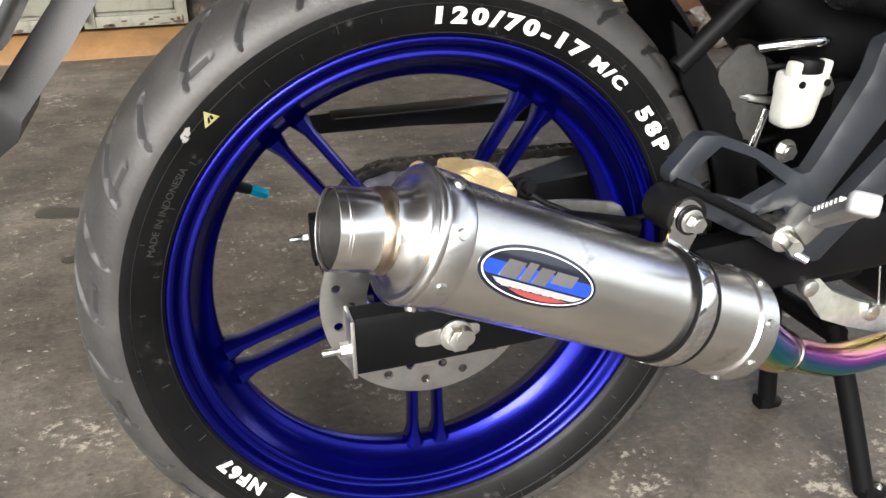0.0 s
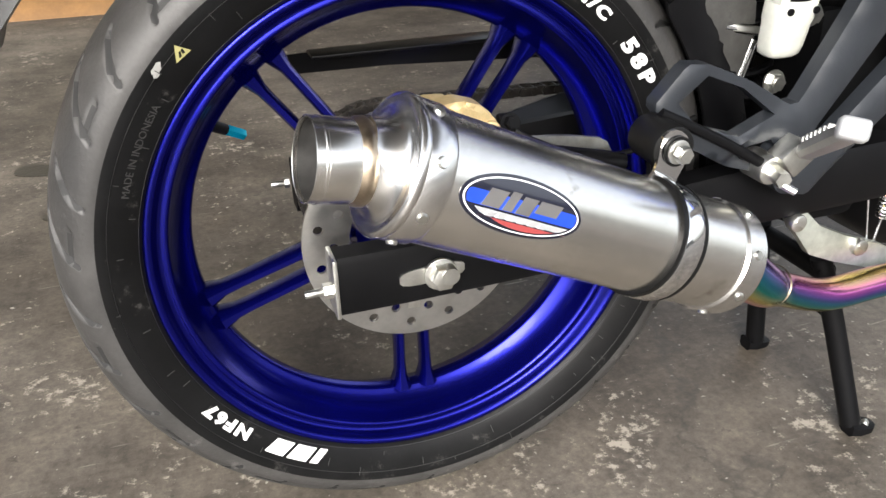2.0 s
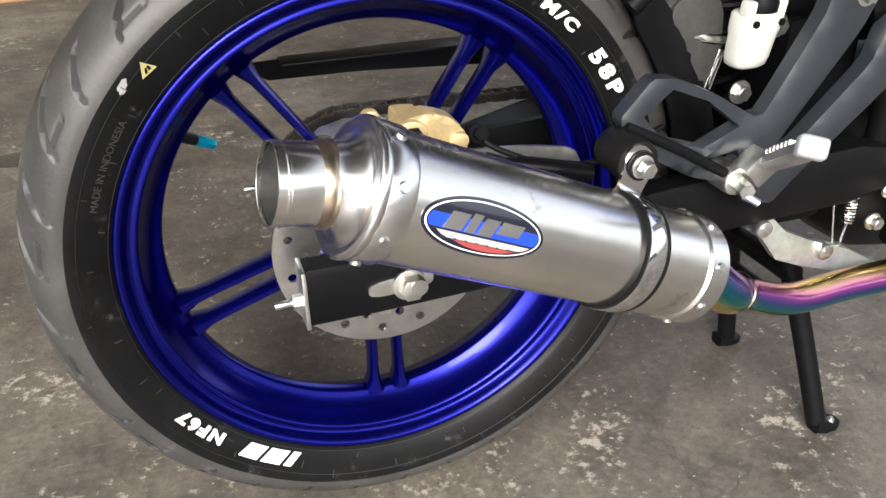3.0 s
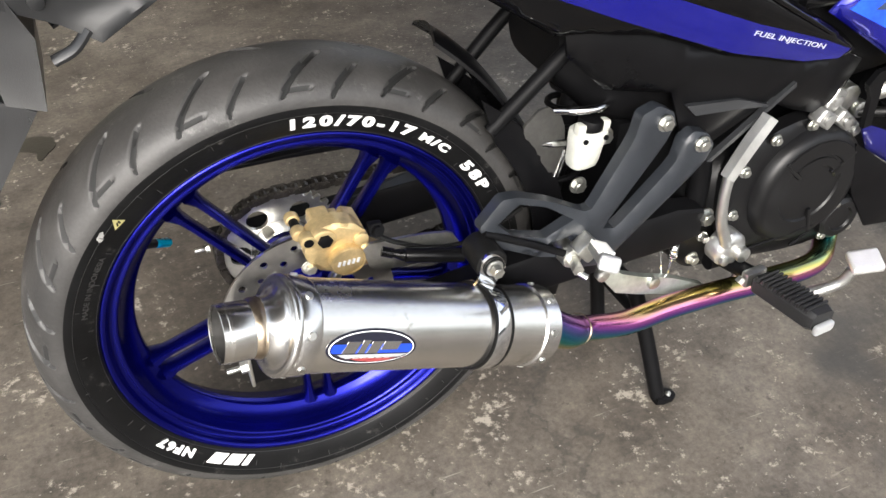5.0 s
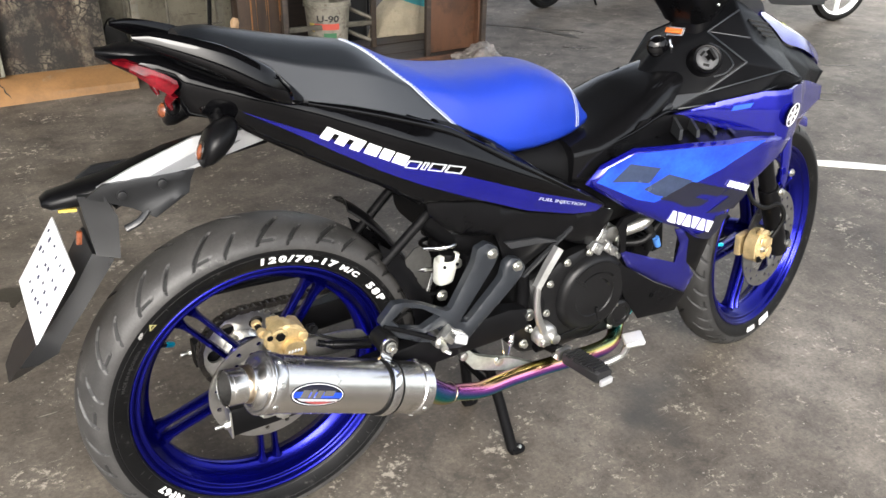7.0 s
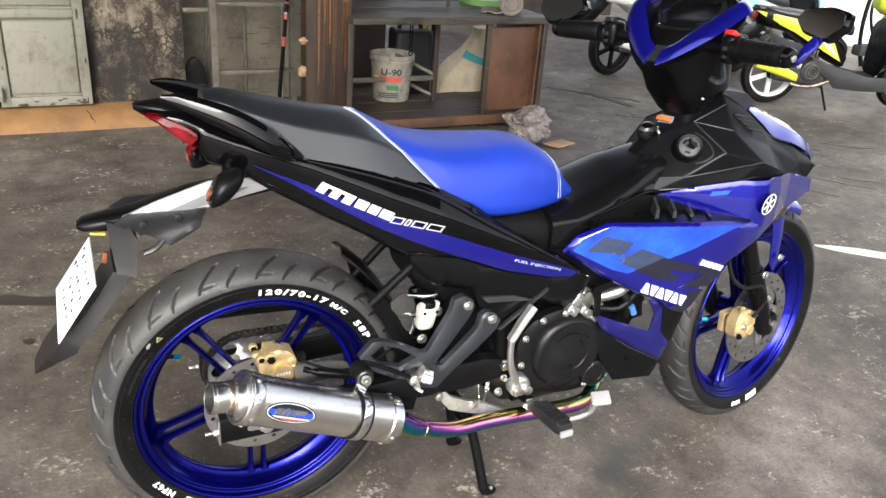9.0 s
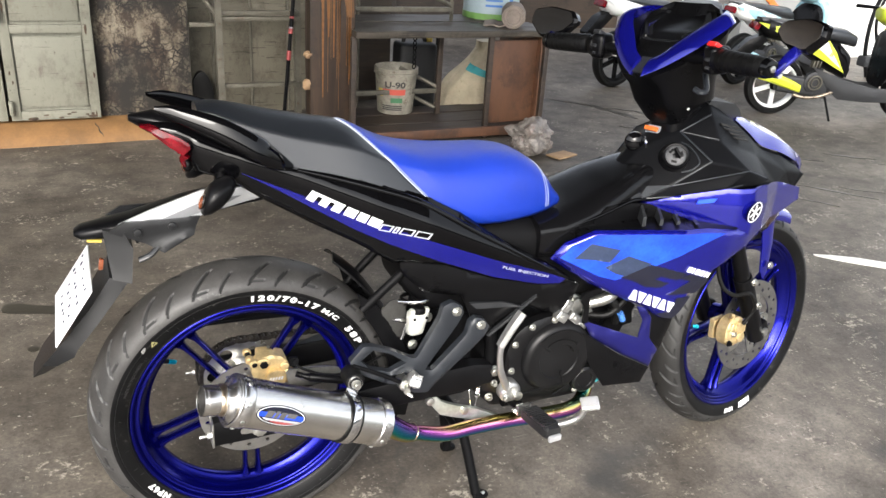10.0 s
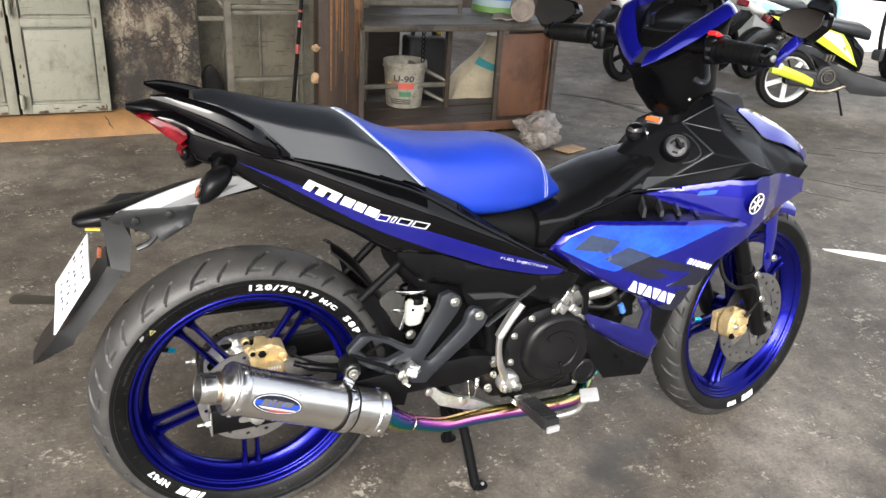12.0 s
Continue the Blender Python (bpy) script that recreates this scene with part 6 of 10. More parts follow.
BU, BV, RU, RV = 0.064, -0.0035, 0.0490, 0.0195
oval("badge_rim", BU, BV, RU, RV, 0.0005, DECAL_BLACK, "black oval badge border")
oval("badge_line", BU, BV, RU * 0.950, RV * 0.88, 0.0007, DECAL_WHITE, "white badge line")
oval("badge_ground", BU, BV, RU * 0.925, RV * 0.83, 0.0009, DECAL_BLACK, "black badge ground")
oval("badge_stripe", BU, BV, RU * 0.905, RV * 0.78, 0.0011, surface("badge_blue", (0.012, 0.05, 0.42), rough=0.3, vary=0.05), "blue badge stripe", lambda x, y: (x, max(-0.30, min(0.30, y))))
oval("badge_stripe", BU + 0.004, BV, RU * 0.74, RV * 0.76, 0.0011, DULL_RED, "dull red badge stripe", lambda x, y: (x, max(-1, min(-0.72, y))))
oval("badge_stripe", BU + 0.002, BV, RU * 0.84, RV * 0.76, 0.0010, SILVER, "silver badge stripe", lambda x, y: (x, max(-0.66, min(-0.40, y))))


def badge_bar(u0, v0, u1, v1, slant, mat_=None):
    bm = bmesh.new()
    n = 3
    loops = []
    for i in range(n + 1):
        u = u0 + (u1 - u0) * i / n
        loops.append([on_can(BU + u - slant, BV + v0, 0.0009), on_can(BU + u + slant, BV + v1, 0.0009), on_can(BU + u + slant, BV + v1, 0.0016), on_can(BU + u - slant, BV + v0, 0.0016)])
    rings(bm, loops)
    part("badge_mark", bm, mat_ or CHROME, muffler, "plain silver badge shape")


# plain silver shapes where the maker's mark stands
for u0, u1, v0, v1, sl in ((-0.030, -0.016, -0.0042, 0.0072, 0.0024), (-0.0135, -0.006, -0.0042, 0.0084, 0.0024), (-0.0035, 0.008, -0.0042, 0.0072, 0.0024), (0.0105, 0.029, -0.0010, 0.0072, 0.0018)):
    badge_bar(u0, v0, u1, v1, sl)
for k in range(6):
    badge_bar(-0.026 + 0.0085 * k, -0.0100, -0.0205 + 0.0085 * k, -0.0072, 0.0008, SILVER)

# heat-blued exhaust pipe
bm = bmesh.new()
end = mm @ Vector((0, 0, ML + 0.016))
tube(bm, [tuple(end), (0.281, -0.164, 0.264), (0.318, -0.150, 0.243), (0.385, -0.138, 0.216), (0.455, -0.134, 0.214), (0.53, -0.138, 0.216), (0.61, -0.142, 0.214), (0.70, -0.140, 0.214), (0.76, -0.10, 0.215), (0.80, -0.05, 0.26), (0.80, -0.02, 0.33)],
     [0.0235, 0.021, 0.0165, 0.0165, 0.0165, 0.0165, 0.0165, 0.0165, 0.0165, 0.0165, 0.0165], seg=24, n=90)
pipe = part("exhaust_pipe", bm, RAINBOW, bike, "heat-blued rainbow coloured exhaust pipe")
bm = bmesh.new()
d0 = Vector((0.300, -0.1565, 0.2545))
spin(bm, [(0.0188, -0.0012), (0.0200, 0.0), (0.0188, 0.0012)], basis(d0, (0.318, -0.150, 0.243)), 28)
part("pipe_weld", bm, WELD, pipe, "weld seam")

# ---- engine and frame ----
bm = bmesh.new()
loft(bm, [(0.50, 0, 0.235, 0.36, 0.075, 0.30, 4), (0.53, 0, 0.205, 0.40, 0.095, 0.30, 4), (0.62, 0, 0.190, 0.425, 0.10, 0.30, 4), (0.74, 0, 0.195, 0.41, 0.10, 0.30, 4), (0.80, 0, 0.22, 0.38, 0.085, 0.30, 4), (0.82, 0, 0.25, 0.35, 0.06, 0.30, 4)], seg=28)
engine = part("engine", bm, ENGINE_BLACK, bike, "black painted engine with round clutch cover", smooth=50)
cover = soften([(0.535, 0.385), (0.56, 0.425), (0.61, 0.445), (0.67, 0.447), (0.73, 0.425), (0.775, 0.385), (0.795, 0.335), (0.795, 0.275), (0.77, 0.238), (0.71, 0.228), (0.64, 0.232), (0.58, 0.245), (0.545, 0.28), (0.532, 0.33)], 0.25, 1)
bm = bmesh.new()
slab(bm, cover, -0.118, -0.09, bevel=0.007, step=0.014)
case = part("clutch_case", bm, ENGINE_BLACK, engine)
eng_m = Matrix.Translation((0.655, -0.116, 0.348)) @ pose(0, 0, 0, 90, 0, 0)
bm = bmesh.new()
spin(bm, [(0.088, -0.002), (0.085, 0.010), (0.078, 0.017), (0.070, 0.019), (0.050, 0.0175), (0.048, 0.015), (0.001, 0.015)], eng_m, 64, wrap=False)
part("clutch_cover", bm, ENGINE_BLACK, engine, "round black clutch cover")
bm = bmesh.new()
spin(bm, [(0.050, 0.0165), (0.049, 0.0195), (0.038, 0.0195), (0.036, 0.0165)], eng_m, 20, start=20, sweep=112)
part("cover_rib", bm, ENGINE_BLACK, engine, "raised black cover rib")
bm = bmesh.new()
spin(bm, [(0.074, 0.0165), (0.073, 0.0205), (0.054, 0.0205), (0.052, 0.0165)], eng_m, 24, start=36, sweep=100)
part("cover_rib", bm, ENGINE_BLACK, engine)
for a in (36, 136, 285):
    bm = bmesh.new()
    box(bm, (0.055, 0, 0.0165), (0.042, 0.006, 0.006), bevel=0.002)
    bmesh.ops.transform(bm, matrix=eng_m @ Matrix.Rotation(radians(a), 4, "Z"), verts=bm.verts)
    part("cover_rib", bm, ENGINE_BLACK, engine)
bm = bmesh.new()
spin(bm, [(0.034, 0.0), (0.033, 0.012), (0.028, 0.016), (0.020, 0.016), (0.018, 0.013), (0.001, 0.013)], Matrix.Translation((0.735, -0.117, 0.276)) @ pose(0, 0, 0, 90, 0, 0), 36, wrap=False)
part("oil_filter_cover", bm, ENGINE_BLACK, engine)
bm = bmesh.new()
for x, z in ((0.548, 0.395), (0.586, 0.432), (0.640, 0.441), (0.705, 0.431), (0.755, 0.398), (0.784, 0.345), (0.786, 0.285), (0.545, 0.330)):
    o = bmesh.new()
    bolt(o, (x, -0.118, z), (0, -1, 0), 0.0058, 0.005)
    part("cover_bolt", o, ZINC, engine)
for x, z in ((0.722, 0.302), (0.712, 0.252), (0.758, 0.255)):
    o = bmesh.new()
    bolt(o, (x, -0.126, z), (0, -1, 0), 0.005, 0.004)
    part("cover_bolt", o, ZINC, engine)
bm.free()
# cylinder leaning forward with fins, and bright fittings above the case
bm = bmesh.new()
box(bm, (0.83, 0, 0.39), (0.10, 0.11, 0.13), (0, -62, 0), bevel=0.01)
part("cylinder", bm, DULL_BLACK, engine, "black cylinder")
for k in range(9):
    bm = bmesh.new()
    box(bm, (0.80 + 0.006 * k, 0, 0.345 + 0.012 * k), (0.12, 0.13, 0.006), (0, -62, 0), bevel=0.002)
    part("cylinder_fin", bm, DULL_BLACK, engine)
bm = bmesh.new()
box(bm, (0.695, -0.075, 0.458), (0.075, 0.05, 0.05), (0, 35, 0), bevel=0.010, seg=3)
cyl(bm, (0.70, -0.10, 0.462), (0.70, -0.112, 0.462), 0.017, seg=18, bevel=0.003)
cyl(bm, (0.735, -0.095, 0.435), (0.735, -0.108, 0.435), 0.012, seg=14, bevel=0.002)
part("breather_housing", bm, ZINC, engine, "bright cast aluminium housing")
for p, size, turn in (((0.655, -0.118, 0.448), (0.030, 0.020, 0.022), 35), ((0.690, -0.116, 0.438), (0.034, 0.022, 0.020), 40), ((0.716, -0.112, 0.418), (0.026, 0.020, 0.018), 45), ((0.668, -0.112, 0.470), (0.022, 0.020, 0.030), 30)):
    bm = bmesh.new()
    box(bm, p, size, (0, turn, 0), bevel=0.005, seg=3)
    cyl(bm, (p[0], p[1] - size[1] * 0.5, p[2]), (p[0], p[1] - size[1] * 0.5 - 0.004, p[2]), 0.007, seg=14, bevel=0.001)
    part("casting_lug", bm, BRIGHT_ALLOY, engine, "bright cast lug")
bm = bmesh.new()
tube(bm, [(0.652, -0.112, 0.455), (0.668, -0.114, 0.482), (0.688, -0.108, 0.520)], 0.0055, seg=10)
part("chrome_tube", bm, CHROME, engine, "short chrome tube")
bm = bmesh.new()
tube(bm, [(0.57, -0.125, 0.268), (0.62, -0.132, 0.278), (0.68, -0.133, 0.284), (0.685, -0.128, 0.27), (0.655, -0.128, 0.252)], 0.0022, seg=8)
part("brake_wire", bm, DULL_BLACK, engine, "thin bent wire")
bm = bmesh.new()
tube(bm, [(0.775, -0.115, 0.262), (0.80, -0.11, 0.285), (0.815, -0.10, 0.30)], 0.0028, seg=8)
part("sensor_wire", bm, YELLOW_PRINT, engine, "thin yellow wire")
bm = bmesh.new()
tube(bm, [(0.765, -0.115, 0.252), (0.785, -0.112, 0.255), (0.80, -0.105, 0.27)], 0.0028, seg=8)
part("sensor_wire", bm, TEAL, engine, "thin green wire")

# kick starter
bm = bmesh.new()
slab(bm, soften([(0.512, 0.292), (0.535, 0.318), (0.560, 0.305), (0.566, 0.272), (0.545, 0.262), (0.518, 0.268)], 0.22, 2), -0.142, -0.116, bevel=0.006, step=0.008)
kick = part("kick_starter", bm, BRIGHT_ALLOY, bike, "bright cast kick starter lever", smooth=50)
bm = bmesh.new()
tube(bm, [(0.530, -0.134, 0.300), (0.508, -0.140, 0.345), (0.500, -0.142, 0.385), (0.500, -0.142, 0.420)], [0.0105, 0.0095, 0.009, 0.0095], seg=14, flat=0.75)
part("lever_arm", bm, BRIGHT_ALLOY, kick)
bm = bmesh.new()
tube(bm, [(0.4975, -0.142, 0.414), (0.520, -0.140, 0.450), (0.545, -0.138, 0.484)], [0.0105, 0.0115, 0.0115], seg=6)
part("foot_piece", bm, BRIGHT_ALLOY, kick, "bright foot piece")
bm = bmesh.new()
cyl(bm, (0.552, -0.140, 0.282), (0.552, -0.150, 0.282), 0.011, seg=20, bevel=0.002)
cyl(bm, (0.526, -0.140, 0.278), (0.526, -0.147, 0.278), 0.007, seg=14, bevel=0.001)
part("pivot", bm, ZINC, kick)
for x, z, r in ((0.505, 0.335, 0.014), (0.508, 0.303, 0.008), (0.498, 0.270, 0.010)):
    bm = bmesh.new()
    bolt(bm, (x, -0.112, z), (0, -1, 0), r * 0.7, 0.008)
    part("frame_bolt", bm, ZINC, bike)

# frame tubes and dark inner mass
bm = bmesh.new()
for sy in (-1, 1):
    tube(bm, [(0.33, 0.07 * sy, 0.585), (0.42, 0.08 * sy, 0.55), (0.50, 0.085 * sy, 0.42), (0.51, 0.085 * sy, 0.30)], 0.014, seg=12)
    tube(bm, [(0.22, 0.06 * sy, 0.50), (0.30, 0.065 * sy, 0.575), (0.36, 0.06 * sy, 0.62)], 0.009, seg=10)
    tube(bm, [(0.40, 0.07 * sy, 0.62), (0.60, 0.07 * sy, 0.58), (0.85, 0.04 * sy, 0.68)], 0.014, seg=12)
part("frame", bm, DULL_BLACK, bike, "black tubular frame")
bm = bmesh.new()
loft(bm, [(0.30, 0, 0.54, 0.66, 0.06, 0.60, 4), (0.36, 0, 0.48, 0.68, 0.085, 0.58, 4), (0.48, 0, 0.44, 0.68, 0.095, 0.56, 4), (0.62, 0, 0.45, 0.66, 0.10, 0.56, 4), (0.78, 0, 0.47, 0.68, 0.11, 0.58, 4), (0.95, 0, 0.50, 0.70, 0.10, 0.60, 4), (1.05, 0, 0.56, 0.70, 0.06, 0.62, 4)], seg=24)
part("airbox", bm, DULL_BLACK, bike)
# Added dark filler block for the unseen middle of the bike.
bm = bmesh.new()
box(bm, (0.425, 0.0, 0.37), (0.09, 0.15, 0.22), bevel=0.015)
part("gear_housing", bm, DULL_BLACK, bike)
bm = bmesh.new()
cyl(bm, (0.335, -0.005, 0.36), (0.375, -0.005, 0.56), 0.016, seg=18)
shock = part("shock_absorber", bm, DULL_BLACK, bike, "rear shock absorber")
bm = bmesh.new()
turns, pts = 7, []
for k in range(turns * 14 + 1):
    a = 2 * math.pi * k / 14
    t = k / (turns * 14)
    c = Vector((0.338, -0.005, 0.375)).lerp(Vector((0.372, -0.005, 0.54)), t)
    pts.append(c + Vector((0.031 * math.cos(a), 0.031 * math.sin(a), 0)))
tube(bm, pts, 0.0042, seg=8, n=len(pts) * 2)
part("spring", bm, DULL_BLACK, shock)

# brake fluid reservoir
bm = bmesh.new()
loops = []
for z, w, d in ((0.446, 0.012, 0.010), (0.449, 0.0165, 0.013), (0.456, 0.0180, 0.0145), (0.474, 0.0190, 0.0155), (0.479, 0.0205, 0.016), (0.492, 0.0210, 0.0165), (0.494, 0.0190, 0.015)):
    cx = 0.3255 + 0.14 * (z - 0.46)
    loops.append([(cx + w * math.copysign(abs(math.cos(a)) ** 0.6, math.cos(a)), -0.088 + d * math.copysign(abs(math.sin(a)) ** 0.6, math.sin(a)), z) for a in (2 * math.pi * k / 24 for k in range(24))])
rings(bm, loops)
for sx in (-1, 1):
    box(bm, (0.330 + 0.0155 * sx, -0.094, 0.498), (0.010, 0.012, 0.014), (0, 8, 0), bevel=0.003)
reservoir = part("fluid_reservoir", bm, RESERVOIR, bike, "milky white brake fluid reservoir", 50)
for sx in (-1, 1):
    bm = bmesh.new()
    cyl(bm, (0.330 + 0.0130 * sx, -0.1035, 0.4865), (0.330 + 0.0130 * sx, -0.1052, 0.4865), 0.0032, seg=10)
    part("moulded_hole", bm, DULL_BLACK, reservoir)
bm = bmesh.new()
cyl(bm, (0.3305, -0.088, 0.490), (0.3325, -0.088, 0.506), 0.0150, seg=24, bevel=0.003)
part("cap", bm, DULL_BLACK, reservoir)
bm = bmesh.new()
tube(bm, [(0.295, -0.070, 0.514), (0.318, -0.094, 0.521), (0.345, -0.092, 0.520), (0.372, -0.06, 0.512)], 0.0048, seg=10)
part("chrome_stay", bm, CHROME, bike, "bright bent stay above the reservoir")
bm = bmesh.new()
tube(bm, [(0.285, -0.06, 0.470), (0.31, -0.062, 0.465), (0.345, -0.06, 0.46)], 0.006, seg=10)
cyl(bm, (0.318, -0.06, 0.455), (0.308, -0.06, 0.42), 0.006, seg=12)
part("chrome_fitting", bm, CHROME, bike, "bright hose fitting")
for x, y, z in ((0.318, -0.095, 0.425), (0.350, -0.09, 0.480)):
    bm = bmesh.new()
    bolt(bm, (x, y, z), (0, -1, 0), 0.008, 0.006)
    part("frame_bolt", bm, ZINC, bike)

# grey footrest hanger
bm = bmesh.new()
hang = [(0.171, 0.432), (0.199, 0.463), (0.219, 0.461), (0.259, 0.444), (0.303, 0.418), (0.313, 0.419), (0.357, 0.498), (0.363, 0.526), (0.383, 0.533), (0.404, 0.521), (0.409, 0.505), (0.399, 0.483),
        (0.330, 0.386), (0.349, 0.381), (0.419, 0.452), (0.425, 0.480), (0.438, 0.489), (0.458, 0.482), (0.470, 0.464), (0.462, 0.445), (0.445, 0.427), (0.359, 0.351), (0.339, 0.330), (0.308, 0.336), (0.291, 0.357), (0.247, 0.371), (0.198, 0.399)]
slab(bm, soften(hang, 0.10, 1), -0.141, -0.122, bevel=0.004, step=0.010,
     holes=[[(0.194, 0.432), (0.219, 0.452), (0.254, 0.438), (0.290, 0.411), (0.256, 0.396), (0.214, 0.410)], [(0.254, 0.384), (0.290, 0.389), (0.296, 0.382), (0.285, 0.368), (0.261, 0.375)]])
hanger = part("footrest_hanger", bm, BRACKET_GREY, bike, "dark grey cast footrest hanger", smooth=50)
for x, z in ((0.391, 0.513), (0.448, 0.473)):
    bm = bmesh.new()
    bolt(bm, (x, -0.141, z), (0, -1, 0), 0.0075, 0.006)
    part("hanger_bolt", bm, ZINC, hanger)
bm = bmesh.new()
tube(bm, [(0.176, -0.140, 0.428), (0.230, -0.143, 0.400), (0.288, -0.146, 0.366)], 0.0045, seg=10)
part("guard_rod", bm, DULL_BLACK, hanger, "thin black guard rod")
bm = bmesh.new()
PEG0, PEG1 = Vector((0.308, -0.158, 0.382)), Vector((0.262, -0.250, 0.438))
peg_m = basis(PEG0, PEG1, (0.4, 0.3, 1.0))
peg_l = (PEG1 - PEG0).length
loops = []
for t, w in ((0.0, 0.0070), (0.08, 0.0085), (0.75, 0.0095), (0.9, 0.0085)):
    loops.append([peg_m @ Vector((a * w, b * w * 0.75, t * peg_l)) for a, b in ((-1, -0.5), (-0.5, -1), (0.5, -1), (1, -0.5), (1, 0.5), (0.5, 1), (-0.5, 1), (-1, 0.5))])
rings(bm, loops)
peg = part("pillion_footrest", bm, BRIGHT_ALLOY, bike, "bright aluminium pillion footrest, folded out", smooth=30)
for k in range(7):
    bm = bmesh.new()
    box(bm, (0, 0.0070, peg_l * (0.14 + 0.09 * k)), (0.018, 0.005, 0.0045), bevel=0.0012)
    bmesh.ops.transform(bm, matrix=peg_m, verts=bm.verts)
    part("rib", bm, BRIGHT_ALLOY, peg)
bm = bmesh.new()
box(bm, (0, 0.001, peg_l * 0.95), (0.022, 0.017, 0.014), bevel=0.005, seg=3)
bmesh.ops.transform(bm, matrix=peg_m, verts=bm.verts)
part("end_block", bm, SILVER, peg)
bm = bmesh.new()
cyl(bm, (0.285, -0.150, 0.366), (0.280, -0.172, 0.366), 0.007, seg=6)
cyl(bm, (0.280, -0.168, 0.362), (0.290, -0.176, 0.356), 0.0035, seg=8)
part("pivot_bolt", bm, ZINC, peg)
bm = bmesh.new()
cyl(bm, (0.285, -0.120, 0.366), (0.285, -0.152, 0.366), 0.013, seg=20, bevel=0.003)
box(bm, (0.302, -0.150, 0.378), (0.026, 0.022, 0.026), (0, -40, 0), bevel=0.004)
part("pivot_block", bm, ZINC, peg)

# zinc linkage, spring and chassis details under the swingarm
bm = bmesh.new()
loops = []
for p, w in (((0.350, -0.10, 0.302), 0.008), ((0.362, -0.104, 0.288), 0.012), ((0.385, -0.106, 0.262), 0.016), ((0.42, -0.106, 0.246), 0.015), ((0.47, -0.106, 0.228), 0.014), ((0.53, -0.104, 0.200), 0.008)):
    loops.append([(p[0], p[1] - 0.004, p[2] - w), (p[0] + 0.004, p[1] - 0.006, p[2] + w), (p[0] + 0.004, p[1] + 0.004, p[2] + w), (p[0], p[1] + 0.006, p[2] - w)])
rings(bm, loops)
box(bm, (0.362, -0.103, 0.300), (0.012, 0.004, 0.03), (0, 15, 0), bevel=0.001)
link = part("stand_bracket", bm, DULL_ZINC, bike, "zinc-plated curved bracket", smooth=50)
for x, z in ((0.358, 0.288), (0.442, 0.246)):
    bm = bmesh.new()
    cyl(bm, (x, -0.106, z), (x, -0.118, z), 0.009, seg=16, bevel=0.002)
    box(bm, (x, -0.1185, z), (0.012, 0.001, 0.002), (0, 40, 0))
    part("slotted_screw", bm, ZINC, link)
bm = bmesh.new()
pts = []
for k in range(9 * 10 + 1):
    a = 2 * math.pi * k / 10
    pts.append(Vector((0.476 + 0.0055 * math.cos(a), -0.102 + 0.0055 * math.sin(a), 0.300 - 0.032 * k / 90)))
tube(bm, pts, 0.0011, seg=6, n=180)
part("return_spring", bm, CHROME, bike, "small bright return spring")
bm = bmesh.new()
cyl(bm, (0.476, -0.102, 0.268), (0.470, -0.104, 0.238), 0.0014, seg=6)
cyl(bm, (0.452, -0.10, 0.305), (0.462, -0.104, 0.240), 0.0012, seg=6)
part("link_wire", bm, CHROME, bike)

# stand
bm = bmesh.new()
tube(bm, [(0.452, -0.060, 0.205), (0.470, -0.085, 0.12), (0.486, -0.120, 0.012)], 0.0115, seg=14)
tube(bm, [(0.452, 0.04, 0.205), (0.472, 0.050, 0.12), (0.493, 0.060, 0.012)], 0.0115, seg=14)
tube(bm, [(0.455, -0.07, 0.19), (0.455, 0.05, 0.19)], 0.012, seg=12)
cyl(bm, (0.466, -0.078, 0.14), (0.466, 0.046, 0.14), 0.008, seg=10)
stand = part("centre_stand", bm, DULL_BLACK, bike, "black centre stand")
for y in (-0.122, 0.062):
    bm = bmesh.new()
    loops = []
    for t, w, h in ((0.0, 0.010, 0.009), (0.3, 0.013, 0.0075), (0.75, 0.012, 0.006), (1.0, 0.007, 0.005)):
        cx = 0.480 + 0.034 * t
        loops.append([(cx, y + a * w, h * (1 + b) + 0.0005) for a, b in ((-1, -0.6), (-0.6, -1), (0.6, -1), (1, -0.6), (1, 0.6), (0.6, 1), (-0.6, 1), (-1, 0.6))])
    rings(bm, loops)
    part("foot", bm, DULL_BLACK, stand)
bm = bmesh.new()
cyl(bm, (0.500, -0.124, 0.011), (0.503, -0.128, 0.0145), 0.0048, seg=10, bevel=0.001)
part("worn_tip", bm, ZINC, stand)

# rider footrest and brake pedal
bm = bmesh.new()
cyl(bm, (0.556, -0.100, 0.245), (0.557, -0.168, 0.262), 0.011, seg=14, bevel=0.002)
cyl(bm, (0.54, -0.10, 0.240), (0.58, -0.10, 0.240), 0.012, seg=14)
rest = part("footrest", bm, DULL_BLACK, bike, "folding rider footrest with ribbed rubber")
bm = bmesh.new()
box(bm, (0.553, -0.172, 0.265), (0.034, 0.012, 0.022), (0, 0, 5), bevel=0.003)
cyl(bm, (0.535, -0.172, 0.268), (0.530, -0.172, 0.262), 0.006, seg=6)
part("clevis", bm, ZINC, rest)
bm = bmesh.new()
loops = []
for t, w, h in ((0.0, 0.013, 0.011), (0.06, 0.0175, 0.0135), (0.92, 0.0195, 0.0145), (1.0, 0.016, 0.012)):
    c = Vector((0.558, -0.180, 0.262)).lerp(Vector((0.566, -0.278, 0.272)), t)
    loops.append([c + Vector((a * w, 0, b * h)) for a, b in ((-1, -0.6), (-0.7, -1), (0.7, -1), (1, -0.6), (1, 0.6), (0.7, 1), (-0.7, 1), (-1, 0.6))])
rings(bm, loops)
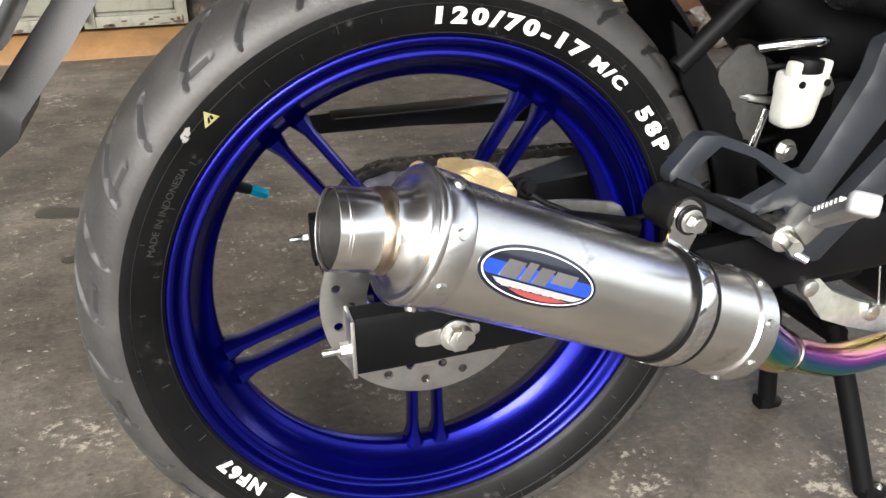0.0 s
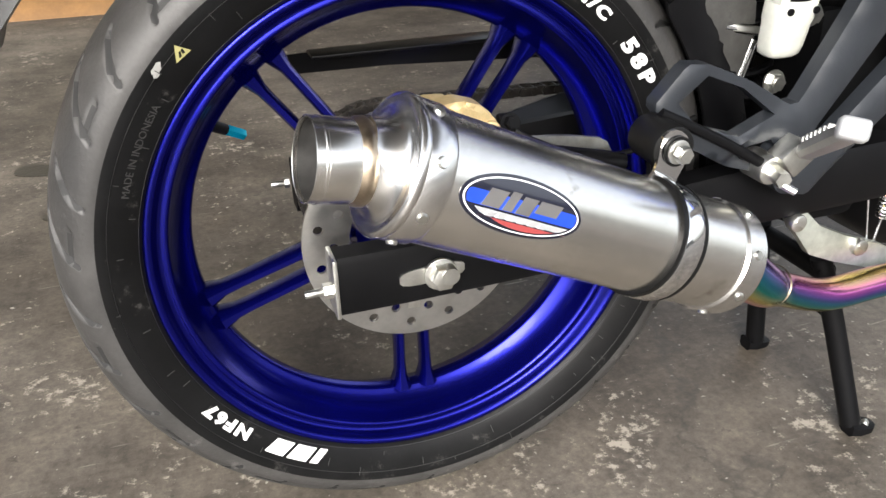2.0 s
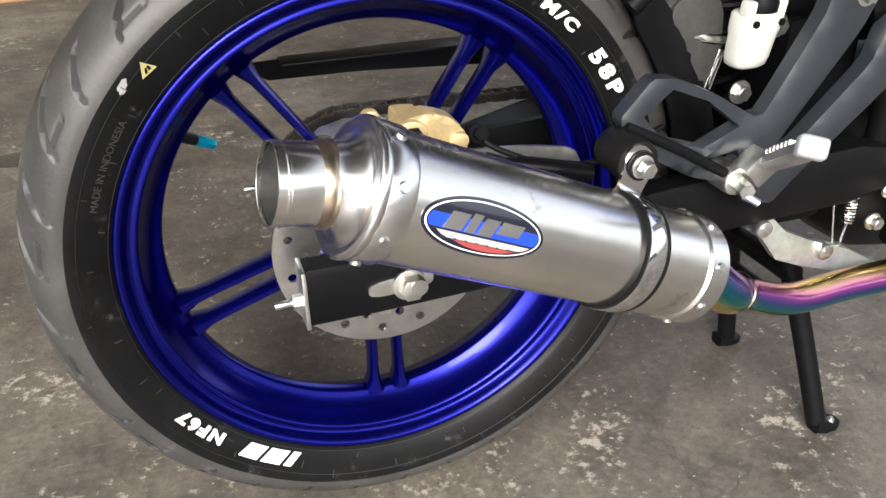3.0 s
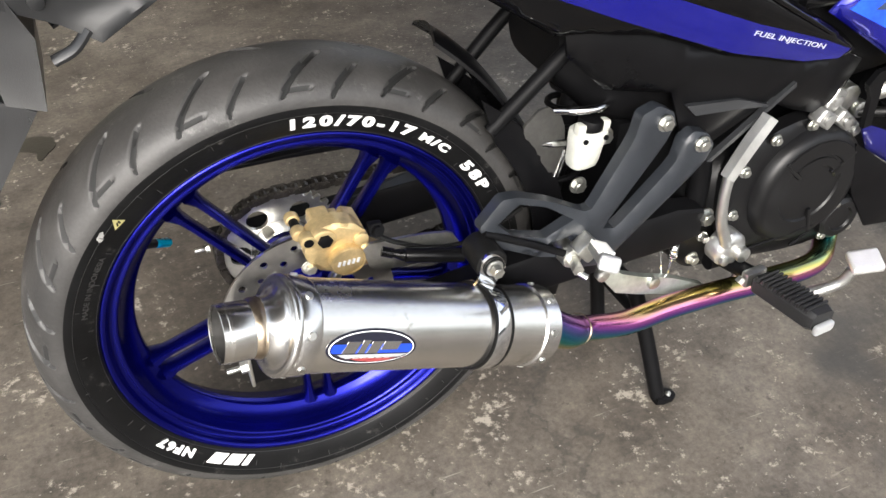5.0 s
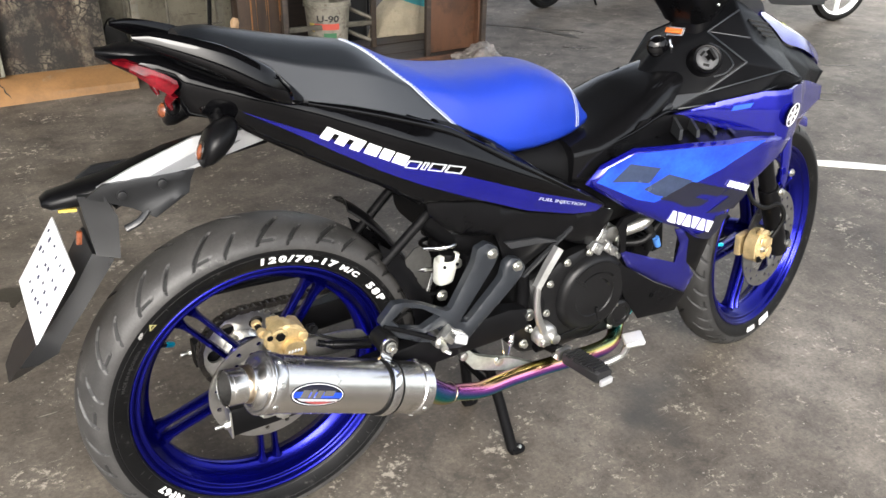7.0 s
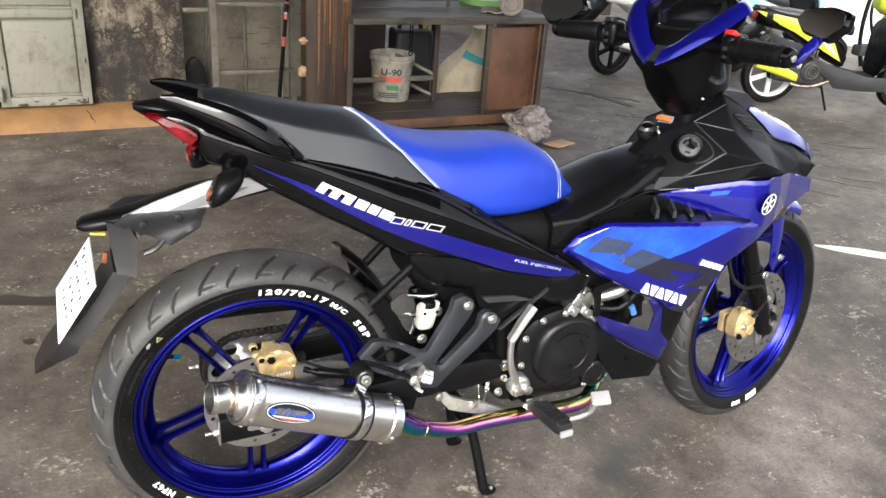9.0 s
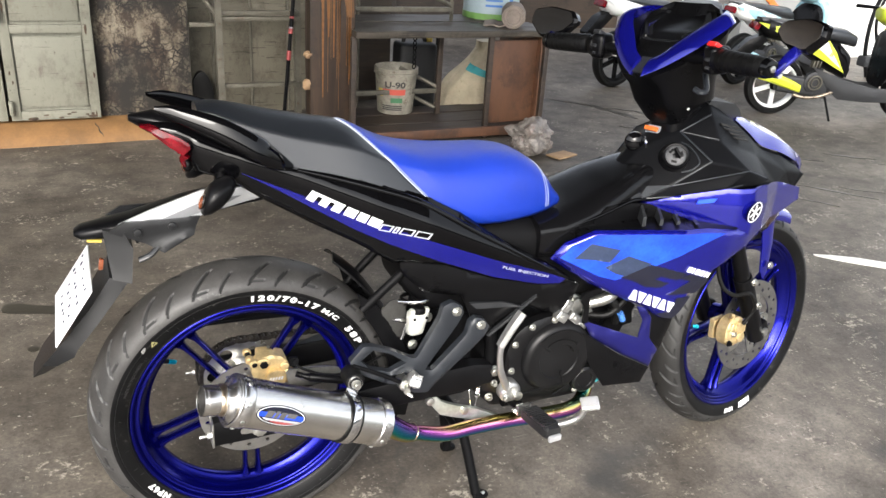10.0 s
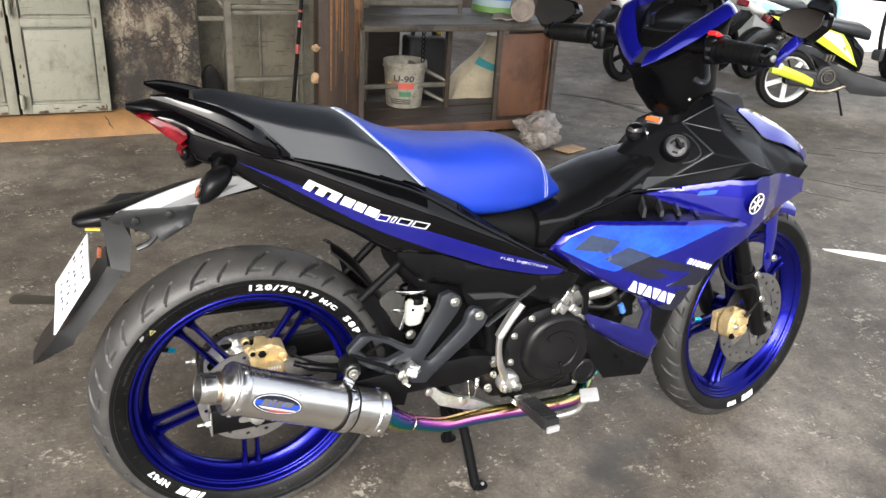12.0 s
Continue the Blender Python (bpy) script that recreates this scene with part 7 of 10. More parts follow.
part("rubber_pad", bm, PEG_RUBBER, rest, "ribbed dark grey rubber pad", smooth=30)
for k in range(12):
    c = Vector((0.558, -0.180, 0.262)).lerp(Vector((0.566, -0.278, 0.272)), 0.10 + 0.07 * k)
    bm = bmesh.new()
    box(bm, (c.x, c.y, c.z + 0.0135), (0.036, 0.0042, 0.007), (6, 0, 5), bevel=0.0015)
    part("rib", bm, PEG_RUBBER, rest)
bm = bmesh.new()
box(bm, (0.567, -0.282, 0.263), (0.030, 0.008, 0.014), (0, 0, 4), bevel=0.004)
part("end_plate", bm, SILVER, rest)
bm = bmesh.new()
tube(bm, [(0.575, -0.12, 0.225), (0.60, -0.155, 0.212), (0.64, -0.185, 0.214), (0.675, -0.205, 0.235), (0.685, -0.212, 0.262)], [0.010, 0.009, 0.008, 0.0075, 0.0075], seg=12)
pedal = part("brake_pedal", bm, BRIGHT_ALLOY, bike, "silver brake pedal")
bm = bmesh.new()
box(bm, (0.690, -0.220, 0.280), (0.040, 0.034, 0.012), (14, -12, -25), bevel=0.005, seg=3)
part("pedal_pad", bm, surface("bright_aluminium", (0.78, 0.78, 0.76), rough=0.35, metal=0.6, vary=0.1, fine=400.0, bump=0.3), pedal)


# ---- bodywork ----
def soft_step(d, r):
    """A ramp that starts softly at nought."""
    return 0.5 * (d + math.sqrt(d * d + r * r))


def tail_ridge(x):
    return span(x, (-0.2, 0.905), (0.0, 0.835), (0.1, 0.800), (0.33, 0.706), (0.44, 0.655), (0.66, 0.552))


def tail_y(x, z):
    """The tail cover's side: widens towards the rider, with a shoulder that leans in to the seat."""
    w = span(x, (-0.2, 0.030), (-0.15, 0.044), (0.0, 0.085), (0.07, 0.096), (0.11, 0.105), (0.22, 0.130), (0.324, 0.148), (0.476, 0.152), (0.65, 0.140), (0.75, 0.125))
    d = z - tail_ridge(x)
    return -(w - 0.75 * soft_step(d, 0.006) - 0.20 * soft_step(-d, 0.006))


tail_line = [(-0.176, 0.899), (-0.10, 0.893), (-0.03, 0.862), (0.069, 0.830), (0.111, 0.817), (0.192, 0.797), (0.256, 0.778), (0.334, 0.754), (0.393, 0.720), (0.435, 0.685), (0.487, 0.652), (0.566, 0.606), (0.623, 0.573), (0.655, 0.548), (0.645, 0.534),
             (0.573, 0.541), (0.464, 0.573), (0.365, 0.612), (0.30, 0.622), (0.262, 0.622), (0.191, 0.668), (0.110, 0.710), (0.032, 0.756), (-0.033, 0.800), (-0.078, 0.808), (-0.092, 0.840), (-0.088, 0.862), (-0.140, 0.884)]
bm = bmesh.new()
sheet(bm, tail_line, tail_y, step=0.009, round_by=0.006, thick=0.003, mirror=True)
tail = part("tail_cover", bm, GLOSS_BLACK, bike, "gloss black tail cover with a blue stripe", smooth=60)
bm = bmesh.new()
sheet(bm, [(-0.010, 0.813), (0.051, 0.786), (0.148, 0.744), (0.249, 0.703), (0.359, 0.660), (0.483, 0.611), (0.595, 0.570), (0.640, 0.550), (0.628, 0.540), (0.573, 0.547), (0.464, 0.579), (0.365, 0.619), (0.253, 0.666), (0.19, 0.697), (0.119, 0.738), (0.051, 0.779)], tail_y, step=0.012, round_by=0.001, thick=0.001, mirror=True, lift=0.0016)
part("tail_stripe", bm, BLUE, tail, "blue stripe along the tail", smooth=60)
# second shoulder line close under the seat
for sy in (-1, 1):
    bm = bmesh.new()
    tube(bm, [(x, sy * (-tail_y(x, z) + 0.001), z) for x, z in ((0.085, 0.816), (0.15, 0.799), (0.22, 0.778), (0.30, 0.750), (0.36, 0.718), (0.42, 0.682), (0.50, 0.636), (0.60, 0.578))], [0.003, 0.006, 0.007, 0.007, 0.006, 0.006, 0.005, 0.003], seg=10, n=60, flat=0.6)
    part("side_ridge", bm, GLOSS_BLACK, tail, smooth=60)
# grab wings on both sides of the seat's tail: slim blades with a bright upper edge
for sy in (-1, 1):
    bm = bmesh.new()
    path = along([(-0.142, 0.078, 0.932), (-0.10, 0.092, 0.920), (-0.042, 0.112, 0.896), (0.010, 0.120, 0.866), (0.045, 0.112, 0.842), (0.078, 0.092, 0.823)], 40)
    loops = []
    for i, c in enumerate(path):
        t = i / 40
        h = span(t, (0, 0.003), (0.12, 0.010), (0.45, 0.019), (0.7, 0.020), (0.9, 0.010), (1, 0.003))
        w = span(t, (0, 0.003), (0.2, 0.009), (0.6, 0.016), (0.9, 0.009), (1, 0.002))
        lean = -0.09 * sy
        c = Vector((c.x, c.y * sy, c.z + lean * (c.y - 0.098) - (0.017 if sy > 0 else 0)))
        prof = [(0.85, -1.0), (1.05, -0.75), (1.08, -0.35), (0.98, 0.0), (0.72, 0.55), (0.50, 0.90), (0.15, 1.15), (-0.4, 1.2), (-0.9, 0.8), (-0.8, -0.2), (0.0, -1.0), (0.5, -1.15)]
        loops.append([c + Vector((0, a * w * sy, b * h)) for a, b in prof])
    rings(bm, loops)
    part("grab_wing", bm, GLOSS_BLACK, tail, "gloss black grab wing beside the pillion seat", smooth=50)


def place_decal(depth, x, z, turn, lift):
    """Maps flat letters on to a moulded side."""
    c, s = math.cos(turn), math.sin(turn)

    def put(u, v, w):
        px, pz = x + u * c - v * s, z + u * s + v * c
        return Vector((px, depth(px, pz) - lift - w, pz))

    return put


def bars(parent, depth, x, z, turn, widths, height, gap, mat_, label, lift=0.0022, slant=0.25):
    """A row of plain slanted bars of a mark's size."""
    u = 0.0
    for w in widths:
        put = place_decal(depth, x, z, turn, lift)
        bm = bmesh.new()
        corners = [(u, 0), (u + w, 0), (u + w + slant * height, height), (u + slant * height, height)]
        top = [bm.verts.new(put(a, b, 0.0005)) for a, b in corners]
        low = [bm.verts.new(put(a, b, -0.0015)) for a, b in corners]
        bm.faces.new(top)
        for i in range(4):
            bm.faces.new((top[i], low[i], low[(i + 1) % 4], top[(i + 1) % 4]))
        part("marking", bm, mat_, parent, label)
        u += w + gap


def mark_shape(parent, depth, outline, mat_, label, lift=0.0022, name="marking"):
    """A flat printed shape on a moulded side; outline: (x, z) corners."""
    bm = bmesh.new()
    sheet(bm, outline, depth, step=0.012, round_by=0.0003, thick=0.001, lift=lift)
    return part(name, bm, mat_, parent, label)


def on_band(base, end, rise, u, v):
    """A corner on a slanted band: u along it, v up it."""
    return (base[0] + (end[0] - base[0]) * u + rise[0] * v, base[1] + (end[1] - base[1]) * u + rise[1] * v)


for base, end, rise, runs in (((0.098, 0.762), (0.158, 0.732), (0.011, 0.017), ((0.0, 0.22), (0.36, 0.58), (0.72, 0.96), (0.02, 0.96))), ((0.163, 0.731), (0.226, 0.702), (0.008, 0.016), ((0.0, 0.30), (0.36, 0.62), (0.68, 1.0)))):
    for u0, u1 in runs:
        low = 0.72 if u1 - u0 > 0.9 else 0.0
        mark_shape(tail, tail_y, [on_band(base, end, rise, u, v) for u, v in ((u0, low), (u1, low), (u1, 1), (u0, 1))], DECAL_WHITE, "plain white marking")
KB, KE, KR = (0.226, 0.699), (0.320, 0.677), (0.0075, 0.0125)
for u0, u1 in ((0.0, 0.23), (0.27, 0.36), (0.40, 0.66), (0.70, 1.0)):
    for a, b, c, d in ((u0, u1, 0.0, 0.14), (u0, u1, 0.86, 1.0), (u0, u0 + 0.026, 0.14, 0.86), (u1 - 0.026, u1, 0.14, 0.86)):
        mark_shape(tail, tail_y, [on_band(KB, KE, KR, u, v) for u, v in ((a, c), (b, c), (b, d), (a, d))], DECAL_PALE, "plain pale outline marking")
ribbon_text("FUEL INJECTION", 0.0120, DECAL_PALE, "lettering", tail, place_decal(tail_y, 0.538, 0.581, math.atan2(-0.040, 0.118), 0.0026), "white lettering FUEL INJECTION", fit=(0.118, 0.0075), extrude=0.0003)
# underside of the tail
bm = bmesh.new()
loft(bm, [(-0.178, 0, 0.892, 0.902, 0.006, 0.897, 3), (-0.14, 0, 0.868, 0.906, 0.030, 0.89, 3), (-0.06, 0, 0.812, 0.892, 0.046, 0.86, 3), (0.05, 0, 0.752, 0.84, 0.060, 0.80, 3), (0.2, 0, 0.68, 0.79, 0.075, 0.74, 3), (0.3, 0, 0.62, 0.74, 0.085, 0.69, 3), (0.42, 0, 0.56, 0.68, 0.095, 0.62, 3)], seg=24)
part("tail_inner", bm, SATIN_BLACK, bike, smooth=60)

# seat: black pillion part and blue rider part with pale stitching along the slanted seam
SEAT_LOW = [(-0.070, 0.905), (-0.03, 0.872), (0.0, 0.853), (0.069, 0.822), (0.111, 0.808), (0.192, 0.786), (0.256, 0.767), (0.334, 0.744), (0.393, 0.712), (0.435, 0.692), (0.50, 0.688), (0.58, 0.690), (0.655, 0.694)]
SEAT_TOP = [(-0.070, 0.916), (-0.045, 0.923), (0.0, 0.914), (0.06, 0.900), (0.12, 0.888), (0.165, 0.881), (0.19, 0.876), (0.215, 0.866), (0.245, 0.848), (0.29, 0.828), (0.34, 0.817), (0.39, 0.811), (0.44, 0.808), (0.49, 0.808), (0.54, 0.803), (0.58, 0.788), (0.61, 0.764), (0.632, 0.738), (0.648, 0.712), (0.655, 0.699)]
SEAT_WIDE = [(-0.070, 0.034), (-0.045, 0.056), (0.0, 0.078), (0.07, 0.090), (0.19, 0.103), (0.256, 0.110), (0.334, 0.114), (0.40, 0.118), (0.44, 0.117), (0.50, 0.110), (0.56, 0.098), (0.60, 0.084), (0.63, 0.070), (0.655, 0.050)]


def smooth_span(x, stops):
    """span(), averaged over a short stretch."""
    return sum(span(x + d, *stops) for d in (-0.016, -0.008, 0.0, 0.008, 0.016)) / 5


def seat_point(s, a, grow=0.0):
    """A place on the seat: s along it at the crown, a across it from 0 to pi; lines of equal s slant forwards to the sides."""
    c, h = math.cos(a), math.sin(a)
    side, up = abs(c) ** 0.62, max(0.0, h) ** 0.80
    q = 1 - abs(1 - 2 * a / math.pi)
    if q < 0.5:
        flat, rise = 1 - 0.24 * q * 2, 0.66 * q * 2
    else:
        flat, rise = 0.76 * 2 * (1 - q), 0.66 + 0.34 * math.sin(math.pi * (q - 0.5))
    k = span(s, (-0.07, 0.6), (-0.03, 1.0), (0.178, 1.0), (0.26, 0.35), (0.40, 0.0))
    side, up = side + (flat - side) * k, up + (rise - up) * k
    lean = span(s, (-0.07, 0.0), (0.06, 0.07), (0.178, 0.150), (0.35, 0.085), (0.5, 0.025), (0.6, 0.010), (0.655, 0.0))
    x = min(0.655, s + lean * (0.5 * side + 0.5 * (1 - up)))
    lo, hi, w = smooth_span(x, SEAT_LOW), smooth_span(x, SEAT_TOP), smooth_span(x, SEAT_WIDE)
    y = math.copysign(side, c) * w
    p = Vector((x, y, lo + (hi - lo) * up))
    return p + Vector((0, c, h)) * grow


def seat_skin(s0, s1, n):
    bm = bmesh.new()
    loops = []
    for i in range(n + 1):
        s = s0 + (s1 - s0) * i / n
        top = [seat_point(s, math.pi * k / 40) for k in range(41)]
        loops.append(top + [Vector((top[-1].x, top[-1].y * 0.9, top[-1].z - 0.012)), Vector((top[0].x, top[0].y * 0.9, top[0].z - 0.012))])
    rings(bm, loops)
    return bm


seat = part("pillion_seat", seat_skin(-0.070, 0.178, 28), SEAT_BLACK, bike, "black vinyl pillion seat", smooth=70)
seat2 = part("rider_seat", seat_skin(0.178, 0.655, 50), SEAT_BLUE, bike, "blue textured vinyl rider seat with pale stitching", smooth=70)
bm = bmesh.new()
tube(bm, [seat_point(0.178, math.pi * k / 40, 0.0004) for k in range(41)], 0.0012, seg=6, n=120)
part("piping", bm, STITCH, seat2, "thin white piping along the seam")
for s in (0.186, 0.596, 0.604):
    for k in range(90):
        a0, a1 = math.pi * (k + 0.15) / 90, math.pi * (k + 0.8) / 90
        if k == 0:
            bm = bmesh.new()
        cyl(bm, seat_point(s, a0, 0.0006), seat_point(s, a1, 0.0006), 0.0008, seg=5)
    part("stitch_line", bm, STITCH, seat2, "pale stitching")

# tail lamp, side lamps
bm = bmesh.new()
loops = []
for x, z0, z1, w in ((-0.164, 0.889, 0.893, 0.040), (-0.146, 0.876, 0.892, 0.048), (-0.120, 0.853, 0.881, 0.055), (-0.100, 0.840, 0.871, 0.060), (-0.088, 0.850, 0.862, 0.061)):
    loops.append([(x, -w, z0 + 0.004), (x, -w - 0.002, (z0 + z1) / 2), (x, -w + 0.002, z1), (x, 0, z1 + 0.004), (x, w - 0.002, z1), (x, w + 0.002, (z0 + z1) / 2), (x, w, z0 + 0.004), (x, 0, z0)])
rings(bm, loops)
lamp = part("tail_lamp", bm, RED_LENS, bike, "red tail lamp lens", smooth=40)
for sy in (-1, 1):
    bm = bmesh.new()
    tube(bm, [(-0.094, 0.050 * sy, 0.843), (-0.100, 0.044 * sy, 0.832), (-0.096, 0.036 * sy, 0.818)], [0.008, 0.006, 0.003], seg=10)
    part("lamp_tip", bm, RED_LENS, lamp)
bm = bmesh.new()
ball(bm, (-0.088, -0.012, 0.812), (0.020, 0.020, 0.026), (0, 20, 0), seg=14)
part("lamp_plug", bm, SATIN_BLACK, lamp)
for sy in (-1, 1):
    bm = bmesh.new()
    loops = []
    for t, r in ((0, 0.010), (0.12, 0.018), (0.35, 0.025), (0.65, 0.027), (0.88, 0.024), (0.97, 0.018)):
        c = Vector((-0.024, 0.088 * sy, 0.792)).lerp(Vector((-0.078, 0.100 * sy, 0.775)), t)
        loops.append([c + Vector((0.3 * math.sin(a), math.cos(a) * sy, math.sin(a))) * r * 1.12 for a in (2 * math.pi * k / 20 for k in range(20))])
    rings(bm, loops)
    cyl(bm, (-0.040, 0.05 * sy, 0.806), (-0.046, 0.09 * sy, 0.796), 0.011, seg=12)
    ind = part("rear_indicator", bm, SATIN_BLACK, bike, "black rear indicator with an amber lens", smooth=60)
    bm = bmesh.new()
    ball(bm, (-0.077, 0.100 * sy, 0.775), (0.010, 0.030, 0.028), (0, 18, 14 * sy), seg=18)
    lens = part("lens", bm, SMOKED, ind, "smoked lens")
    bm = bmesh.new()
    ball(bm, (-0.081, 0.102 * sy, 0.774), (0.010, 0.026, 0.024), (0, 18, 14 * sy), seg=12)
    part("bulb", bm, AMBER_LENS, lens, "amber bulb")

# number plate carrier
bm = bmesh.new()
loft(bm, [(-0.283, 0, 0.696, 0.706, 0.014, 0.70, 2.4), (-0.272, 0, 0.690, 0.713, 0.024, 0.70, 2.4), (-0.235, 0, 0.689, 0.719, 0.028, 0.704, 2.6), (-0.19, 0, 0.692, 0.726, 0.031, 0.71, 3), (-0.10, 0, 0.715, 0.752, 0.030, 0.735, 3), (0.06, 0, 0.74, 0.775, 0.03, 0.757, 3)], seg=20)
carrier = part("plate_carrier", bm, SATIN_BLACK, bike, "black number plate carrier with silver side strips", smooth=50)
bm = bmesh.new()
sheet(bm, [(-0.212, 0.722), (-0.16, 0.742), (-0.07, 0.772), (0.03, 0.772), (0.04, 0.752), (-0.04, 0.735), (-0.13, 0.712)], lambda x, z: -0.040 - 0.10 * max(0.0, 0.745 - z), step=0.016, round_by=0.003, thick=0.006)
part("silver_strip", bm, SILVER, carrier, "silver side strip", smooth=50)
bm = bmesh.new()
sheet(bm, [(-0.150, 0.724), (-0.06, 0.756), (-0.005, 0.758), (-0.035, 0.744), (-0.11, 0.724)], lambda x, z: -0.0425 - 0.10 * max(0.0, 0.745 - z), step=0.012, round_by=0.001, thick=0.001)
part("strip_inset", bm, surface("pale_grey_inset", (0.20, 0.205, 0.215), rough=0.45, metal=0.3, vary=0.1), carrier, "grey inset")
def flap_y(x, z):
    """A flat upper face and a lower facet that leans out."""
    return -0.046 - 0.36 * soft_step(span(x, (-0.25, 0.712), (-0.167, 0.691), (-0.085, 0.710)) - z, 0.002)


bm = bmesh.new()
sheet(bm, [(-0.229, 0.712), (-0.204, 0.727), (-0.077, 0.727), (-0.085, 0.710), (-0.090, 0.695), (-0.142, 0.668), (-0.171, 0.686)], flap_y, step=0.009, round_by=0.002, thick=0.006, mirror=True)
part("side_flap", bm, FLAP_GREY, carrier, "dark grey folded side flap", smooth=25)
for sy in (-1, 1):
    for x, z in ((-0.182, 0.709), (-0.126, 0.716)):
        bm = bmesh.new()
        cyl(bm, (x, 0.046 * sy, z), (x, 0.0535 * sy, z), 0.007, seg=14, bevel=0.001)
        part("flap_screw", bm, FLAP_GREY, carrier)
bm = bmesh.new()
box(bm, (-0.252, -0.004, 0.687), (0.024, 0.026, 0.004), (0, 8, 0), bevel=0.001)
part("plate_lamp", bm, YELLOW_PRINT, carrier, "small plate lamp lens")
bm = bmesh.new()
rings(bm, [[(-0.205, -0.046, 0.712), (-0.205, 0.046, 0.712), (-0.238, 0.032, 0.712), (-0.238, -0.032, 0.712)],
           [(-0.192, -0.048, 0.678), (-0.192, 0.048, 0.678), (-0.236, 0.034, 0.690), (-0.236, -0.034, 0.690)],
           [(-0.200, -0.060, 0.619), (-0.200, 0.060, 0.619), (-0.230, 0.054, 0.628), (-0.230, -0.054, 0.628)]])
part("neck", bm, FLAP_GREY, carrier, smooth=20)
bm = bmesh.new()
rings(bm, [[(-0.208, -0.059, 0.620), (-0.208, 0.059, 0.620), (-0.235, 0.048, 0.630), (-0.235, -0.048, 0.630)],
           [(-0.259, -0.055, 0.550), (-0.259, 0.055, 0.550), (-0.268, 0.046, 0.579), (-0.268, -0.046, 0.579)],
           [(-0.300, -0.058, 0.502), (-0.300, 0.058, 0.502), (-0.318, 0.046, 0.519), (-0.318, -0.046, 0.519)],
           [(-0.306, -0.054, 0.487), (-0.306, 0.054, 0.487), (-0.330, 0.046, 0.506), (-0.330, -0.046, 0.506)],
           [(-0.336, -0.034, 0.463), (-0.336, 0.034, 0.463), (-0.360, 0.040, 0.470), (-0.360, -0.040, 0.470)],
           [(-0.360, -0.014, 0.440), (-0.360, 0.014, 0.440), (-0.378, 0.026, 0.442), (-0.378, -0.026, 0.442)]])
part("mud_flap", bm, FLAP_GREY, carrier, "black plastic mud flap", smooth=25)
for sy in (-1, 1):
    bm = bmesh.new()
    tube(bm, [(-0.184, 0.043 * sy, 0.655), (-0.165, 0.046 * sy, 0.664), (-0.150, 0.048 * sy, 0.680)], 0.006, seg=8, flat=0.6)
    part("neck_rib", bm, FLAP_GREY, carrier)
bm = bmesh.new()
box(bm, (-0.246, -0.030, 0.650), (0.008, 0.010, 0.020), (0, 10, 0), bevel=0.002)
part("side_reflector", bm, AMBER_LENS, carrier, "small amber reflector")
plate_m = pose(-0.298, 0.017, 0.5765, 0, 34.2, 0)
bm = bmesh.new()
box(bm, (0, 0, 0), (0.003, 0.200, 0.118), bevel=0.0012)
bmesh.ops.transform(bm, matrix=plate_m, verts=bm.verts)
plate = part("number_plate", bm, PLATE, carrier, "white number plate with dark unreadable marks")
rnd = random.Random(11)
for k in range(22):
    row = k % 4
    bm = bmesh.new()
    h = 0.003 + 0.005 * rnd.random()
    box(bm, (-0.0026, -0.072 + 0.144 * (k // 4) / 5 + 0.012 * rnd.random(), 0.036 - 0.024 * row + 0.008 * rnd.random()), (0.0012, 0.003 + 0.004 * rnd.random(), h), (25 * (rnd.random() - 0.5), 0, 0))
    bmesh.ops.transform(bm, matrix=plate_m, verts=bm.verts)
    part("plate_bar", bm, PLATE_INK, carrier, "plain dark bar")

# ---- front fairing ----
def fair_y(x, z):
    """The side fairing: widest at the knee, drawn in to the nose and towards the engine."""
    w = span(x, (0.55, 0.122), (0.6, 0.133), (0.7, 0.163), (0.786, 0.185), (0.883, 0.204), (1.0, 0.204), (1.062, 0.193), (1.12, 0.168), (1.2, 0.115), (1.30, 0.075))
    crease = span(x, (0.6, 0.595), (0.95, 0.600), (1.3, 0.66))
    return -(w - 0.10 * max(0.0, crease - z) - 0.22 * max(0.0, z - 0.69))


fair_line = [(0.604, 0.595), (0.630, 0.630), (0.688, 0.659), (0.80, 0.659), (0.945, 0.653), (1.03, 0.640), (1.10, 0.640), (1.20, 0.640), (1.24, 0.635),
             (1.20, 0.618), (1.14, 0.600), (1.079, 0.585), (1.004, 0.555), (0.95, 0.515), (0.922, 0.463), (0.897, 0.435), (0.867, 0.443), (0.829, 0.473), (0.781, 0.492), (0.695, 0.535)]
bm = bmesh.new()
sheet(bm, fair_line, fair_y, step=0.013, round_by=0.007, thick=0.003, mirror=True)
fairing = part("side_fairing", bm, BLUE, bike, "metallic blue side fairing with graphics", smooth=60)


def upper_y(x, z):
    """The upper field: drawn in towards the rider, flush with the lower field at the emblem."""
    w = span(x, (0.84, 0.092), (0.90, 0.118), (0.97, 0.155), (1.03, 0.186), (1.062, 0.193), (1.12, 0.170), (1.2, 0.117), (1.32, 0.074))
    return -(w + 0.003 - 0.22 * max(0.0, z - 0.690) - 0.35 * soft_step(span(x, (0.84, 0.672), (0.98, 0.650), (1.1, 0.60)) - z, 0.004))


